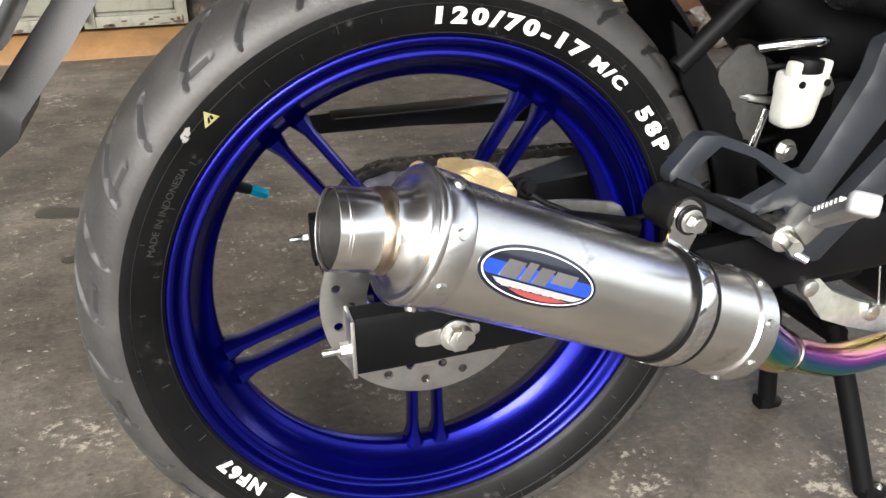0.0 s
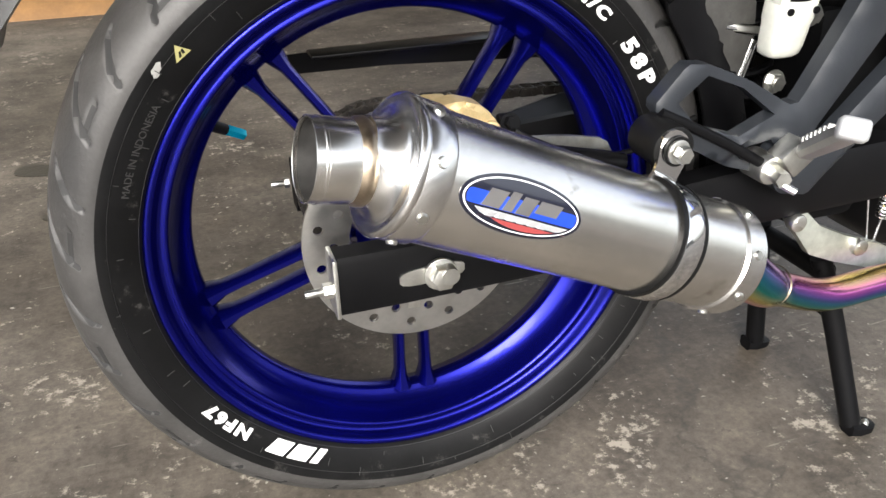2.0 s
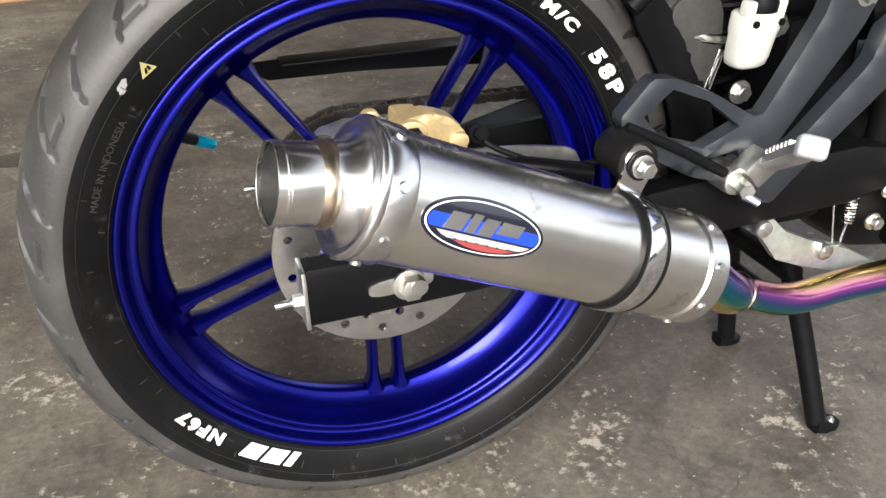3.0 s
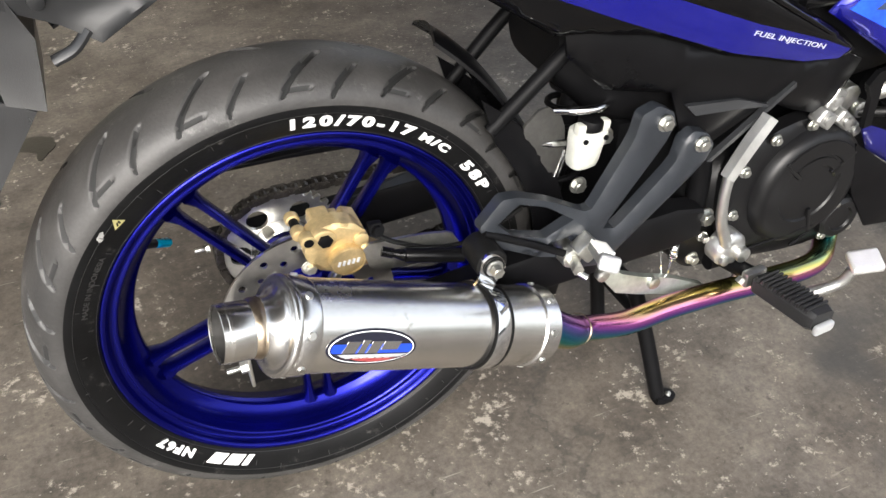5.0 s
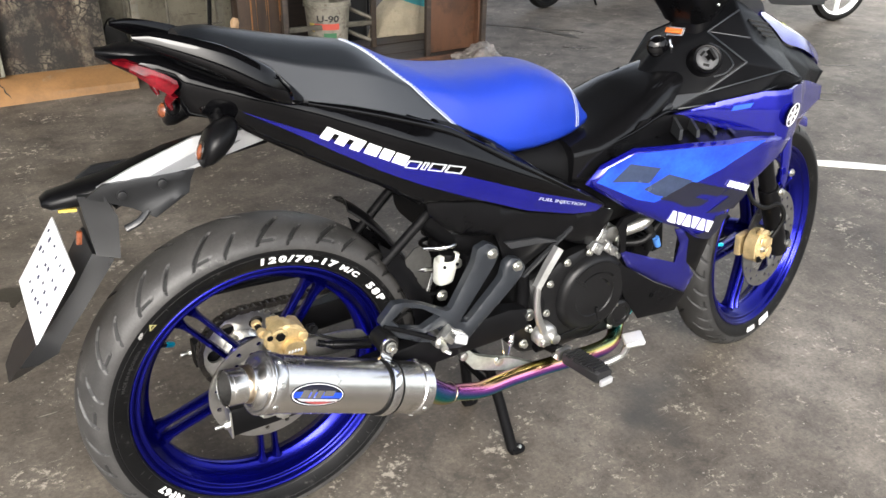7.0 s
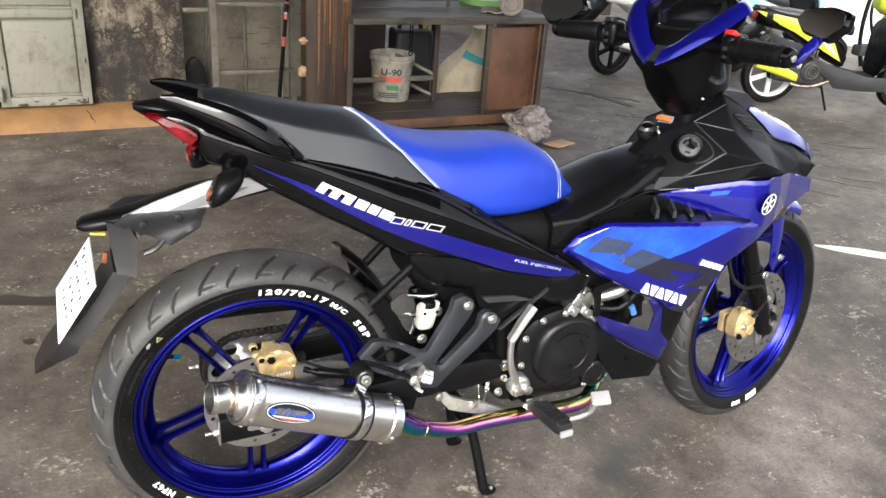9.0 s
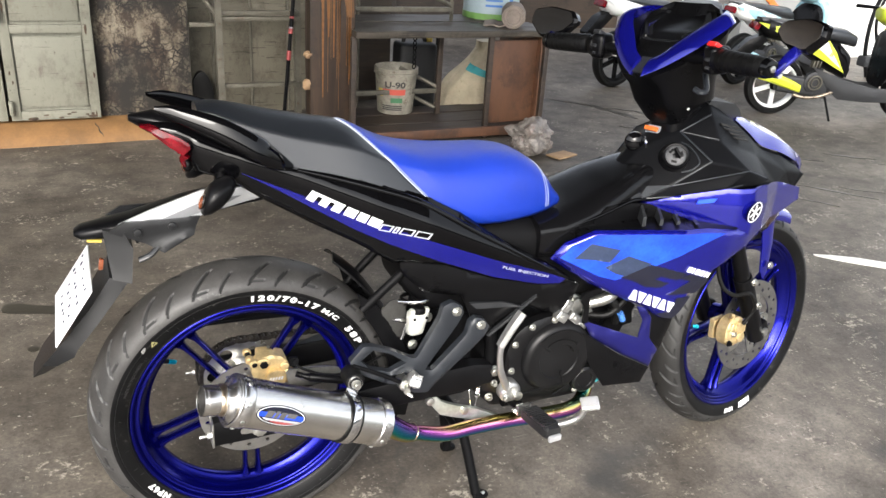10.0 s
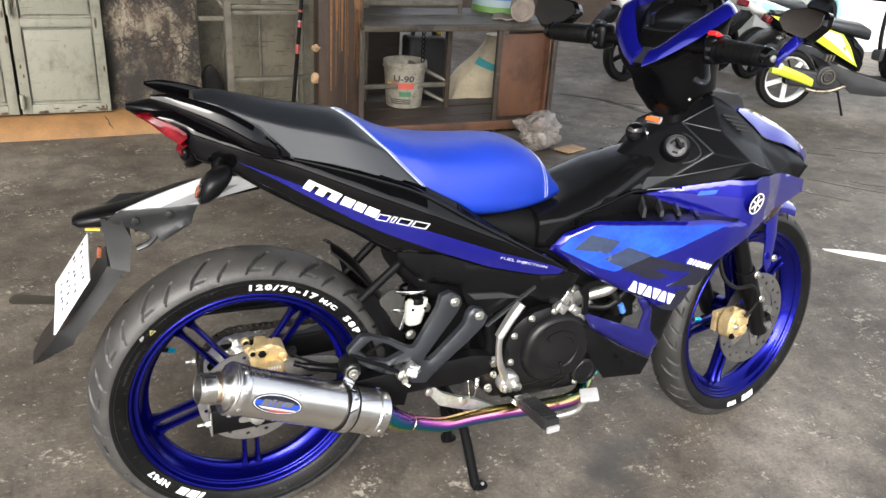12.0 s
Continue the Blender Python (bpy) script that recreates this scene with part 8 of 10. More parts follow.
bm = bmesh.new()
sheet(bm, [(0.840, 0.683), (0.932, 0.709), (1.006, 0.727), (1.09, 0.730), (1.16, 0.720), (1.228, 0.703), (1.322, 0.672), (1.326, 0.640), (1.263, 0.628), (1.144, 0.618), (1.06, 0.626), (0.978, 0.637), (0.912, 0.662)], upper_y, step=0.006, round_by=0.0010, thick=0.004, mirror=True)
part("upper_field", bm, BLUE, fairing, "metallic blue upper fairing field", smooth=60)
bm = bmesh.new()
sheet(bm, [(0.95, 0.700), (0.985, 0.706), (0.978, 0.696), (0.945, 0.690)], upper_y, step=0.01, round_by=0.0005, thick=0.001, mirror=True, lift=0.0014)
part("pale_decal", bm, SKY_BLUE, fairing, "pale blue flash")
bm = bmesh.new()
sheet(bm, [(0.620, 0.600), (0.640, 0.626), (0.690, 0.652), (0.80, 0.652), (0.935, 0.647), (0.99, 0.641), (0.895, 0.609), (0.808, 0.571), (0.743, 0.546), (0.705, 0.557)], fair_y, step=0.014, round_by=0.0008, thick=0.001, mirror=True, lift=0.0016)
part("light_decal", bm, SKY_BLUE, fairing, "light blue decal")
# black angular graphic, as plain shapes
for shape in ([(0.648, 0.599), (0.679, 0.633), (0.741, 0.619), (0.722, 0.590), (0.690, 0.596)],
              [(0.714, 0.578), (0.760, 0.605), (0.815, 0.585), (0.790, 0.570), (0.763, 0.556), (0.740, 0.563)],
              [(0.753, 0.553), (0.779, 0.567), (0.814, 0.583), (0.908, 0.554), (0.884, 0.541), (0.843, 0.552), (0.832, 0.546), (0.866, 0.534), (0.848, 0.524), (0.812, 0.528), (0.787, 0.542)],
              [(0.914, 0.552), (0.975, 0.530), (0.945, 0.500), (0.868, 0.505), (0.898, 0.521), (0.922, 0.533), (0.890, 0.543)],
              [(0.897, 0.493), (0.934, 0.492), (0.916, 0.456), (0.898, 0.440), (0.872, 0.446), (0.856, 0.456), (0.890, 0.462)]):
    bm = bmesh.new()
    sheet(bm, shape, fair_y, step=0.012, round_by=0.0006, thick=0.001, mirror=True, lift=0.0026)
    part("graphic_decal", bm, DECAL_SMOKE if shape[0][1] > 0.57 else DECAL_BLACK, fairing, "dark angular graphic")
for k in range(6):
    u0, u1 = k / 6 + 0.008, (k + 1) / 6 - 0.008
    w = 0.05 if k % 2 else -0.05
    mark_shape(fairing, fair_y, [on_band((0.781, 0.500), (0.891, 0.457), (0.003, 0.0245), u, v) for u, v in ((u0 + max(w, 0), 0), (u1 - max(w, 0), 0), (u1 + min(w, 0), 1), (u0 - min(w, 0), 1))], DECAL_WHITE, "plain white marking", 0.0036)
bars(fairing, fair_y, 0.902, 0.560, math.atan2(-0.028, 0.074), [0.011, 0.004, 0.011, 0.010, 0.004, 0.004], 0.013, 0.005, DECAL_WHITE, "plain white marking", slant=0.1, lift=0.003)
ec = (1.063, 0.680)
em = Matrix.Translation((ec[0], upper_y(*ec) - 0.0012, ec[1])) @ pose(0, 0, 0, 0, 0, 15) @ pose(0, 0, 0, 96, 0, 0)
bm = bmesh.new()
spin(bm, [(0.001, 0.0), (0.0248, 0.0), (0.0248, 0.002), (0.001, 0.0022)], em, 36, wrap=False)
emblem = part("round_emblem", bm, DECAL_BLACK, fairing, "plain round emblem")
bm = bmesh.new()
spin(bm, [(0.0222, 0.002), (0.0246, 0.002), (0.0246, 0.0030), (0.0222, 0.0030)], em, 36)
part("emblem_ring", bm, DECAL_WHITE, emblem, "white ring")
bm = bmesh.new()
for k in range(6):
    o = bmesh.new()
    box(o, (0.0105, 0, 0.0026), (0.0150, 0.0036, 0.0010))
    absorb(bm, o, em @ Matrix.Rotation(math.pi * k / 3 + math.pi / 2, 4, "Z"))
part("emblem_rays", bm, DECAL_WHITE, emblem, "plain white rays")
# slotted black vent between the two blue fields
bm = bmesh.new()
sheet(bm, [(0.70, 0.655), (0.74, 0.690), (0.80, 0.690), (0.85, 0.684), (0.915, 0.668), (0.985, 0.642), (1.03, 0.632), (0.90, 0.640), (0.74, 0.640)], lambda x, z: -span(x, (0.70, 0.118), (0.85, 0.104), (0.92, 0.124), (0.98, 0.150), (1.03, 0.182)), step=0.016, round_by=0.003, thick=0.004, mirror=True)
vent = part("vent_panel", bm, SATIN_BLACK, fairing, "black vent panel")
for sy in (-1, 1):
    bm = bmesh.new()
    rings(bm, [[(x, sy * a, 0.652), (x, sy * b, 0.644), (x, sy * b, 0.638), (x, sy * a, 0.640)] for x, a, b in ((0.66, 0.112, 0.140), (0.72, 0.112, 0.163), (0.80, 0.100, 0.184), (0.90, 0.112, 0.198), (0.98, 0.145, 0.198), (1.03, 0.175, 0.192))])
    part("vent_ledge", bm, SATIN_BLACK, vent)
for k in range(4):
    for sy in (-1, 1):
        bm = bmesh.new()
        x = 0.80 + 0.042 * k
        y0 = span(x + 0.02, (0.80, 0.112), (0.92, 0.126), (0.98, 0.150))
        rings(bm, [[(x + 0.030, sy * (y0 - 0.01), 0.684 - 0.009 * k), (x + 0.036, sy * (y0 - 0.01), 0.684 - 0.009 * k), (x + 0.034, sy * (y0 - 0.01), 0.655), (x + 0.026, sy * (y0 - 0.01), 0.655)],
                   [(x + 0.012, sy * (y0 + 0.028), 0.672 - 0.007 * k), (x + 0.020, sy * (y0 + 0.028), 0.672 - 0.007 * k), (x + 0.018, sy * (y0 + 0.032), 0.652), (x + 0.008, sy * (y0 + 0.032), 0.652)]])
        part("vent_slat", bm, MATT_GREY, vent)
# lower cowl with the radiator opening
def cowl_y(x, z):
    return fair_y(x, z) + 0.004


bm = bmesh.new()
sheet(bm, [(0.700, 0.440), (0.765, 0.415), (0.836, 0.388), (0.838, 0.433), (0.815, 0.472), (0.835, 0.470), (0.855, 0.440), (0.864, 0.385), (0.893, 0.350), (0.880, 0.305), (0.801, 0.347), (0.726, 0.396)], cowl_y, step=0.012, round_by=0.005, thick=0.003, mirror=True)
cowl = part("lower_cowl", bm, DARK_BLUE, bike, "deep blue lower cowl", smooth=60)
bm = bmesh.new()
sheet(bm, [(0.832, 0.474), (0.868, 0.450), (0.900, 0.444), (0.914, 0.440), (0.906, 0.395), (0.898, 0.352), (0.866, 0.384), (0.857, 0.440)], cowl_y, step=0.014, round_by=0.004, thick=0.003, mirror=True, lift=-0.002)
part("cowl_edge", bm, SATIN_BLACK, cowl)
bm = bmesh.new()
sheet(bm, [(0.712, 0.404), (0.80, 0.344), (0.884, 0.300), (0.872, 0.258), (0.782, 0.254), (0.738, 0.318), (0.715, 0.37)], lambda x, z: cowl_y(x, z) + 0.003, step=0.016, round_by=0.005, thick=0.003, mirror=True)
part("belly_panel", bm, SATIN_BLACK, cowl, "black belly panel")
for sy in (-1, 1):
    bm = bmesh.new()
    bolt(bm, (0.800, sy * (-cowl_y(0.80, 0.315) - 0.004), 0.315), (0, sy, 0), 0.006, 0.003)
    part("cowl_screw", bm, DULL_BLACK, cowl)
bm = bmesh.new()
slab(bm, [(0.678, 0.500), (0.690, 0.515), (0.735, 0.522), (0.735, 0.510), (0.702, 0.500), (0.706, 0.440), (0.694, 0.438), (0.690, 0.480)], -0.152, -0.142, bevel=0.003)
part("cowl_stay", bm, SATIN_BLACK, cowl)
bm = bmesh.new()
box(bm, (0.845, 0, 0.445), (0.03, 0.19, 0.13), (0, -10, 0), bevel=0.003)
radiator = part("radiator", bm, DULL_BLACK, bike, "black finned radiator")
for k in range(10):
    bm = bmesh.new()
    box(bm, (0.828, 0, 0.395 + 0.011 * k), (0.004, 0.18, 0.003), (0, -10, 0))
    part("fin", bm, MATT_GREY, radiator)
bm = bmesh.new()
tube(bm, [(0.72, -0.12, 0.47), (0.755, -0.135, 0.485), (0.785, -0.13, 0.50)], 0.013, seg=14)
part("spark_plug_cap", bm, ZINC, bike, "bright ribbed fitting")
bm = bmesh.new()
tube(bm, [(0.75, -0.115, 0.50), (0.79, -0.13, 0.455), (0.80, -0.12, 0.41)], 0.009, seg=12)
tube(bm, [(0.73, -0.10, 0.43), (0.77, -0.13, 0.44), (0.81, -0.13, 0.47)], 0.007, seg=12)
part("coolant_hose", bm, RUBBER, bike)
bm = bmesh.new()
cyl(bm, (0.795, -0.14, 0.445), (0.805, -0.14, 0.425), 0.007, seg=12)
part("hose_clip", bm, INK_BLUE, bike, "small blue clip")

# black side panel between stripe and engine
bm = bmesh.new()
sheet(bm, [(0.275, 0.650), (0.394, 0.605), (0.50, 0.566), (0.585, 0.542), (0.66, 0.534), (0.69, 0.520), (0.668, 0.445), (0.60, 0.470), (0.556, 0.492), (0.47, 0.440), (0.44, 0.470), (0.41, 0.535), (0.33, 0.550), (0.285, 0.592)], lambda x, z: span(x, (0.27, -0.105), (0.4, -0.128), (0.55, -0.132), (0.7, -0.128)) + 0.10 * max(0, 0.56 - z), step=0.018, round_by=0.006, thick=0.004, mirror=True)
side_panel = part("side_panel", bm, SATIN_BLACK, bike, "satin black side panel", smooth=60)
bm = bmesh.new()
slab(bm, [(0.425, 0.520), (0.50, 0.512), (0.555, 0.492), (0.50, 0.500), (0.44, 0.505)], -0.134, -0.124, bevel=0.003)
part("panel_crease", bm, MATT_GREY, side_panel)
bm = bmesh.new()
slab(bm, [(0.470, 0.438), (0.476, 0.436), (0.580, 0.512), (0.578, 0.518)], -0.134, -0.124, bevel=0.002)
part("panel_edge", bm, MATT_GREY, side_panel)

# black backbone between seat and steering head
bm = bmesh.new()
loft(bm, [(0.585, 0, 0.58, 0.668, 0.110, 0.62, 4.5), (0.64, 0, 0.58, 0.672, 0.118, 0.63, 4.5), (0.70, 0, 0.58, 0.690, 0.116, 0.64, 4.5), (0.78, 0, 0.60, 0.725, 0.104, 0.66, 4.5), (0.85, 0, 0.62, 0.752, 0.080, 0.68, 4), (0.92, 0, 0.64, 0.765, 0.07, 0.70, 4)], seg=40)
backbone = part("centre_cover", bm, COVER_BLACK, bike, "black centre cover between seat and steering head", smooth=40)
for sy in (-1, 1):
    bm = bmesh.new()
    tube(bm, [(0.62, 0.072 * sy, 0.660), (0.70, 0.070 * sy, 0.682), (0.78, 0.066 * sy, 0.716), (0.83, 0.060 * sy, 0.738)], 0.0045, seg=10)
    part("cover_ridge", bm, GLOSS_BLACK, backbone)
    bm = bmesh.new()
    tube(bm, [(0.63, 0.110 * sy, 0.648), (0.72, 0.112 * sy, 0.672), (0.80, 0.104 * sy, 0.694), (0.85, 0.092 * sy, 0.690)], 0.004, seg=10)
    part("cover_ridge", bm, GLOSS_BLACK, backbone)
    bm = bmesh.new()
    tube(bm, [(0.64, 0.094 * sy, 0.655), (0.74, 0.095 * sy, 0.690), (0.84, 0.086 * sy, 0.700)], 0.006, seg=8, flat=0.5)
    part("cover_ridge", bm, MATT_GREY, backbone)
bm = bmesh.new()
spin(bm, [(0.001, 0.012), (0.012, 0.011), (0.020, 0.006), (0.022, 0.0), (0.020, -0.008), (0.012, -0.016), (0.001, -0.016)], Matrix.Translation((0.868, 0.0, 0.793)) @ pose(0, 0, 0, 0, 0, -28) @ pose(0, 0, 0, 78, 0, 0), 28, wrap=False)
hook = part("bag_hook", bm, GLOSS_BLACK, bike, "round black hook behind the steering column")
bm = bmesh.new()
tube(bm, [(0.882, -0.018, 0.808), (0.880, -0.026, 0.796), (0.884, -0.024, 0.785)], 0.003, seg=8)
part("hook_wire", bm, CHROME, hook)

# inner shield and nose: flat panels that meet in soft creases
SHIELD = dict(
    A=(0.779, 0.010, 0.694), B=(0.848, 0.086, 0.690), J=(0.898, 0.108, 0.722), D=(0.973, 0.137, 0.781), T=(0.950, 0.048, 0.824), K=(0.885, 0.020, 0.792),
    U=(0.936, 0.122, 0.702), V=(1.010, 0.152, 0.720), W=(1.092, 0.154, 0.722), X=(1.228, 0.088, 0.696), Y=(1.321, 0.056, 0.663),
    M=(1.016, 0.100, 0.816), E=(1.066, 0.156, 0.759), F=(1.131, 0.146, 0.734), N=(1.151, 0.080, 0.768), O=(1.274, 0.068, 0.715),
    P=(1.020, 0.058, 0.862), R=(1.100, 0.050, 0.841), S=(1.150, 0.052, 0.805), G=(1.194, 0.050, 0.773), H=(1.267, 0.044, 0.750), I=(1.341, 0.032, 0.716),
    Q=(1.350, 0.046, 0.695), L=(1.369, 0.026, 0.663), Z=(1.040, 0.020, 0.882))
PANELS = "AJK JTK JDT ABJ BUJ JUVE JED VWFE DEMT TMP TPZK MEN EFN FWXN MNSR MRP SNG GNO NXO XYO OYQ GOH OQIH QYLI PRZ"


def shield_panels(shift=0.0):
    bm = bmesh.new()
    for sy in (-1, 1):
        v = {k: bm.verts.new((x, sy * y, z)) for k, (x, y, z) in SHIELD.items()}
        for f in PANELS.split():
            bm.faces.new([v[k] for k in f])
        if sy < 0:
            near = v
        else:
            for a, b in ("AK", "KZ", "ZR", "RS", "SG", "GH", "HI", "IL"):
                bm.faces.new((near[a], near[b], v[b], v[a]))
    bmesh.ops.recalc_face_normals(bm, faces=bm.faces[:])
    inner = [e for e in bm.edges if len(e.link_faces) == 2 and e.calc_face_angle(0) > 0.06]
    bmesh.ops.bevel(bm, geom=inner, offset=0.006, segments=3, profile=0.5, affect="EDGES", clamp_overlap=True)
    return bm


bm = shield_panels()
shield = part("inner_shield", bm, SHIELD_BLACK, bike, "black faceted inner shield round the ignition lock", smooth=50)
bm = bmesh.new()
loft(bm, [(0.86, 0, 0.62, 0.735, 0.060, 0.68, 3), (0.93, 0, 0.62, 0.755, 0.090, 0.69, 3), (1.02, 0, 0.62, 0.80, 0.110, 0.70, 3), (1.12, 0, 0.62, 0.81, 0.090, 0.70, 3), (1.25, 0, 0.62, 0.75, 0.055, 0.68, 3), (1.34, 0, 0.63, 0.69, 0.03, 0.66, 3)], seg=24)
part("shield_core", bm, DULL_BLACK, shield)
bm = bmesh.new()
crown = along([(1.134, 0, 0.840), (1.180, 0, 0.830), (1.246, 0, 0.803), (1.307, 0, 0.774), (1.353, 0, 0.738), (1.380, 0, 0.706)], 24)
flank = along([(1.100, 0.050, 0.843), (1.150, 0.053, 0.808), (1.194, 0.052, 0.777), (1.267, 0.047, 0.754), (1.341, 0.034, 0.720), (1.372, 0.020, 0.694)], 24)
rings(bm, [[Vector((f.x, -f.y, f.z)), Vector((f.x, -f.y, f.z)).lerp(c, 0.5) + Vector((0.004, -0.006, 0.007)), c, Vector(f).lerp(c, 0.5) + Vector((0.004, 0.006, 0.007)), Vector(f), (Vector((f.x, 0, f.z)) + c) / 2 - Vector((0, 0, 0.02))] for c, f in zip(crown, flank)])
part("nose_strip", bm, BLUE, shield, "blue nose strip", smooth=50)
bm = bmesh.new()
slab(bm, [(1.038, 0.885), (1.061, 0.882), (1.109, 0.874), (1.125, 0.861), (1.139, 0.839), (1.166, 0.832), (1.159, 0.820), (1.121, 0.824), (1.085, 0.850), (1.030, 0.868)], -0.034, 0.034, bevel=0.005)
part("screen_foot", bm, MATT_GREY, shield, "grey foot of the small screen", smooth=50)
for k in range(4):
    for sy in (-1, 1):
        bm = bmesh.new()
        box(bm, (1.062 + 0.010 * k, 0.077 * sy, 0.838 - 0.010 * k), (0.050, 0.006, 0.004), (0, 12, 14 * sy), bevel=0.001)
        part("vent_slot", bm, GROOVE, shield, "dark vent slot")
ear = [(0.944, 0.064, 0.805), (0.952, 0.082, 0.800), (0.957, 0.104, 0.788), (0.956, 0.118, 0.777), (0.952, 0.121, 0.770), (0.939, 0.118, 0.759), (0.923, 0.106, 0.751)]
bm = bmesh.new()
tube(bm, [(x, -y, z) for x, y, z in ear], 0.0016, seg=8, n=40)
part("lock_surround", bm, BRACKET_GREY, shield, "thin paler grey line round the lock", smooth=60)
# Panel creases are picked out with thin bars of a paler grey.
for sy in (-1, 1):
    for run, r in (("AJDT", 0.0020), ("TM", 0.0014), ("JEF", 0.0016), ("BUVF", 0.0018), ("TP", 0.0018)):
        for a, b in zip(run, run[1:]):
            p, q = [Vector((SHIELD[k][0], SHIELD[k][1] * sy, SHIELD[k][2])) for k in (a, b)]
            bm = bmesh.new()
            cyl(bm, p, q, r, seg=8, bevel=r * 0.5)
            part("shield_crease", bm, BRACKET_GREY, shield, "thin paler grey bar along a panel crease")
    bm = bmesh.new()
    a, b, j = [Vector((SHIELD[k][0], SHIELD[k][1] * sy, SHIELD[k][2])) for k in "ABJ"]
    n = (b - a).cross(j - a).normalized()
    n = n if n.z > 0 else -n
    rings(bm, [[p + n * 0.0022 for p in (a, b, j)], [p - n * 0.004 for p in (a, b, j)]])
    part("shield_flash", bm, BRACKET_GREY, shield, "grey triangular panel")
lock_m = Matrix.Translation((0.912, -0.090, 0.783)) @ pose(0, 0, 0, 0, 0, -34) @ pose(0, 0, 0, 62, 0, 0)
bm = bmesh.new()
spin(bm, [(0.037, -0.06), (0.030, 0.000), (0.029, 0.006), (0.026, 0.009), (0.0225, 0.008), (0.022, 0.003), (0.001, 0.003)], lock_m, 36, wrap=False)
lock = part("ignition_lock", bm, SATIN_BLACK, bike, "ignition lock with a silver face and key")
bm = bmesh.new()
spin(bm, [(0.022, 0.003), (0.022, 0.007), (0.020, 0.0085), (0.006, 0.0085), (0.005, 0.006), (0.001, 0.006)], lock_m, 30, wrap=False)
part("lock_face", bm, surface("lock_face_grey", (0.060, 0.061, 0.064), rough=0.5, metal=0.2, vary=0.2, scale=60.0), lock, "silver lock face")
for a in (0.0, 120.0, 240.0):
    bm = bmesh.new()
    box(bm, (0.0135, 0, 0.0088), (0.005, 0.012, 0.0012), bevel=0.0004)
    bmesh.ops.transform(bm, matrix=lock_m @ pose(0, 0, 0, 0, 0, a + 20), verts=bm.verts)
    part("lock_mark", bm, DULL_BLACK, lock, "dark slot on the lock face")
bm = bmesh.new()
box(bm, (0, 0, 0.018), (0.003, 0.010, 0.024), bevel=0.001)
box(bm, (0, 0, 0.036), (0.006, 0.024, 0.020), bevel=0.003)
bmesh.ops.transform(bm, matrix=lock_m @ pose(0, 0, 0, 0, 0, 35), verts=bm.verts)
part("key", bm, DULL_BLACK, lock, "black key in the lock")

# front indicators set into the fairing's corner
for sy in (-1, 1):
    bm = bmesh.new()
    sheet(bm, [(1.155, 0.622), (1.215, 0.648), (1.285, 0.668), (1.292, 0.640), (1.25, 0.595), (1.20, 0.578)], lambda x, z: fair_y(x, z) - 0.004, step=0.012, round_by=0.008, thick=0.006)
    if sy > 0:
        bmesh.ops.scale(bm, vec=(1, -1, 1), verts=bm.verts)
    fi = part("front_indicator", bm, SMOKED, bike, "front indicator with smoked and amber lens", smooth=60)
    bm = bmesh.new()
    sheet(bm, [(1.175, 0.618), (1.24, 0.635), (1.262, 0.612), (1.21, 0.588)], lambda x, z: fair_y(x, z) - 0.0065, step=0.012, round_by=0.004, thick=0.003)
    if sy > 0:
        bmesh.ops.scale(bm, vec=(1, -1, 1), verts=bm.verts)
    part("lens", bm, surface("dark_amber_lens", (0.035, 0.014, 0.008), rough=0.2, vary=0.3, scale=40.0), fi, "dark amber lens")

# ---- steering: bars, cowl, switches ----
STEER = Matrix.Translation((0.885, 0.0, 0.0)) @ pose(0, 0, 0, 0, 0, 11.4) @ Matrix.Translation((0, 0, 0.985)) @ pose(0, 0, 0, -5.0, 0, 0)


def steered(bm):
    bmesh.ops.transform(bm, matrix=STEER, verts=bm.verts)
    return bm


def ring_at(z, cx, hx0, hx1, hy, pw, n=32, tilt=0.0):
    """A rounded outline round the steering axis: hx0 behind, hx1 ahead."""
    loop = []
    for i in range(n):
        a = 2 * math.pi * i / n
        c, s = math.cos(a), math.sin(a)
        x = math.copysign(abs(c) ** (2 / pw), c) * (hx1 if c > 0 else hx0)
        y = math.copysign(abs(s) ** (2 / pw), s) * hy
        loop.append((cx + x, y, z + tilt * x))
    return loop


def cowl_ring(z, tip, side_x, side_y, front_x, front_y, rise, n=44):
    """A shield-shaped outline: a blunt tip towards the rider, wide shoulders, a rounded front; rise lifts it from the tip forwards."""
    corner = [(tip, 0.030), (tip + 0.006, 0.050), (side_x, side_y), (front_x, front_y), (front_x + 0.035, front_y * 0.72), (front_x + 0.045, 0.0)]
    half = along([(x, y, z + rise * (x - tip)) for x, y in corner], n // 2)
    return [tuple(p) for p in half] + [(p.x, -p.y, p.z) for p in reversed(half[:-1])]


bm = bmesh.new()
rings(bm, [cowl_ring(-0.182, 0.040, 0.070, 0.056, 0.100, 0.058, 0.0), cowl_ring(-0.150, 0.022, 0.060, 0.068, 0.100, 0.070, 0.0), cowl_ring(-0.105, -0.004, 0.045, 0.080, 0.096, 0.084, 0.1), cowl_ring(-0.065, -0.026, 0.030, 0.092, 0.085, 0.094, 0.3),
           cowl_ring(-0.050, -0.046, 0.012, 0.106, 0.066, 0.122, 0.6), cowl_ring(-0.042, -0.054, -0.004, 0.108, 0.056, 0.134, 0.85), cowl_ring(-0.032, -0.042, 0.002, 0.092, 0.060, 0.114, 0.85), cowl_ring(-0.036, -0.022, 0.010, 0.070, 0.060, 0.090, 0.85)])
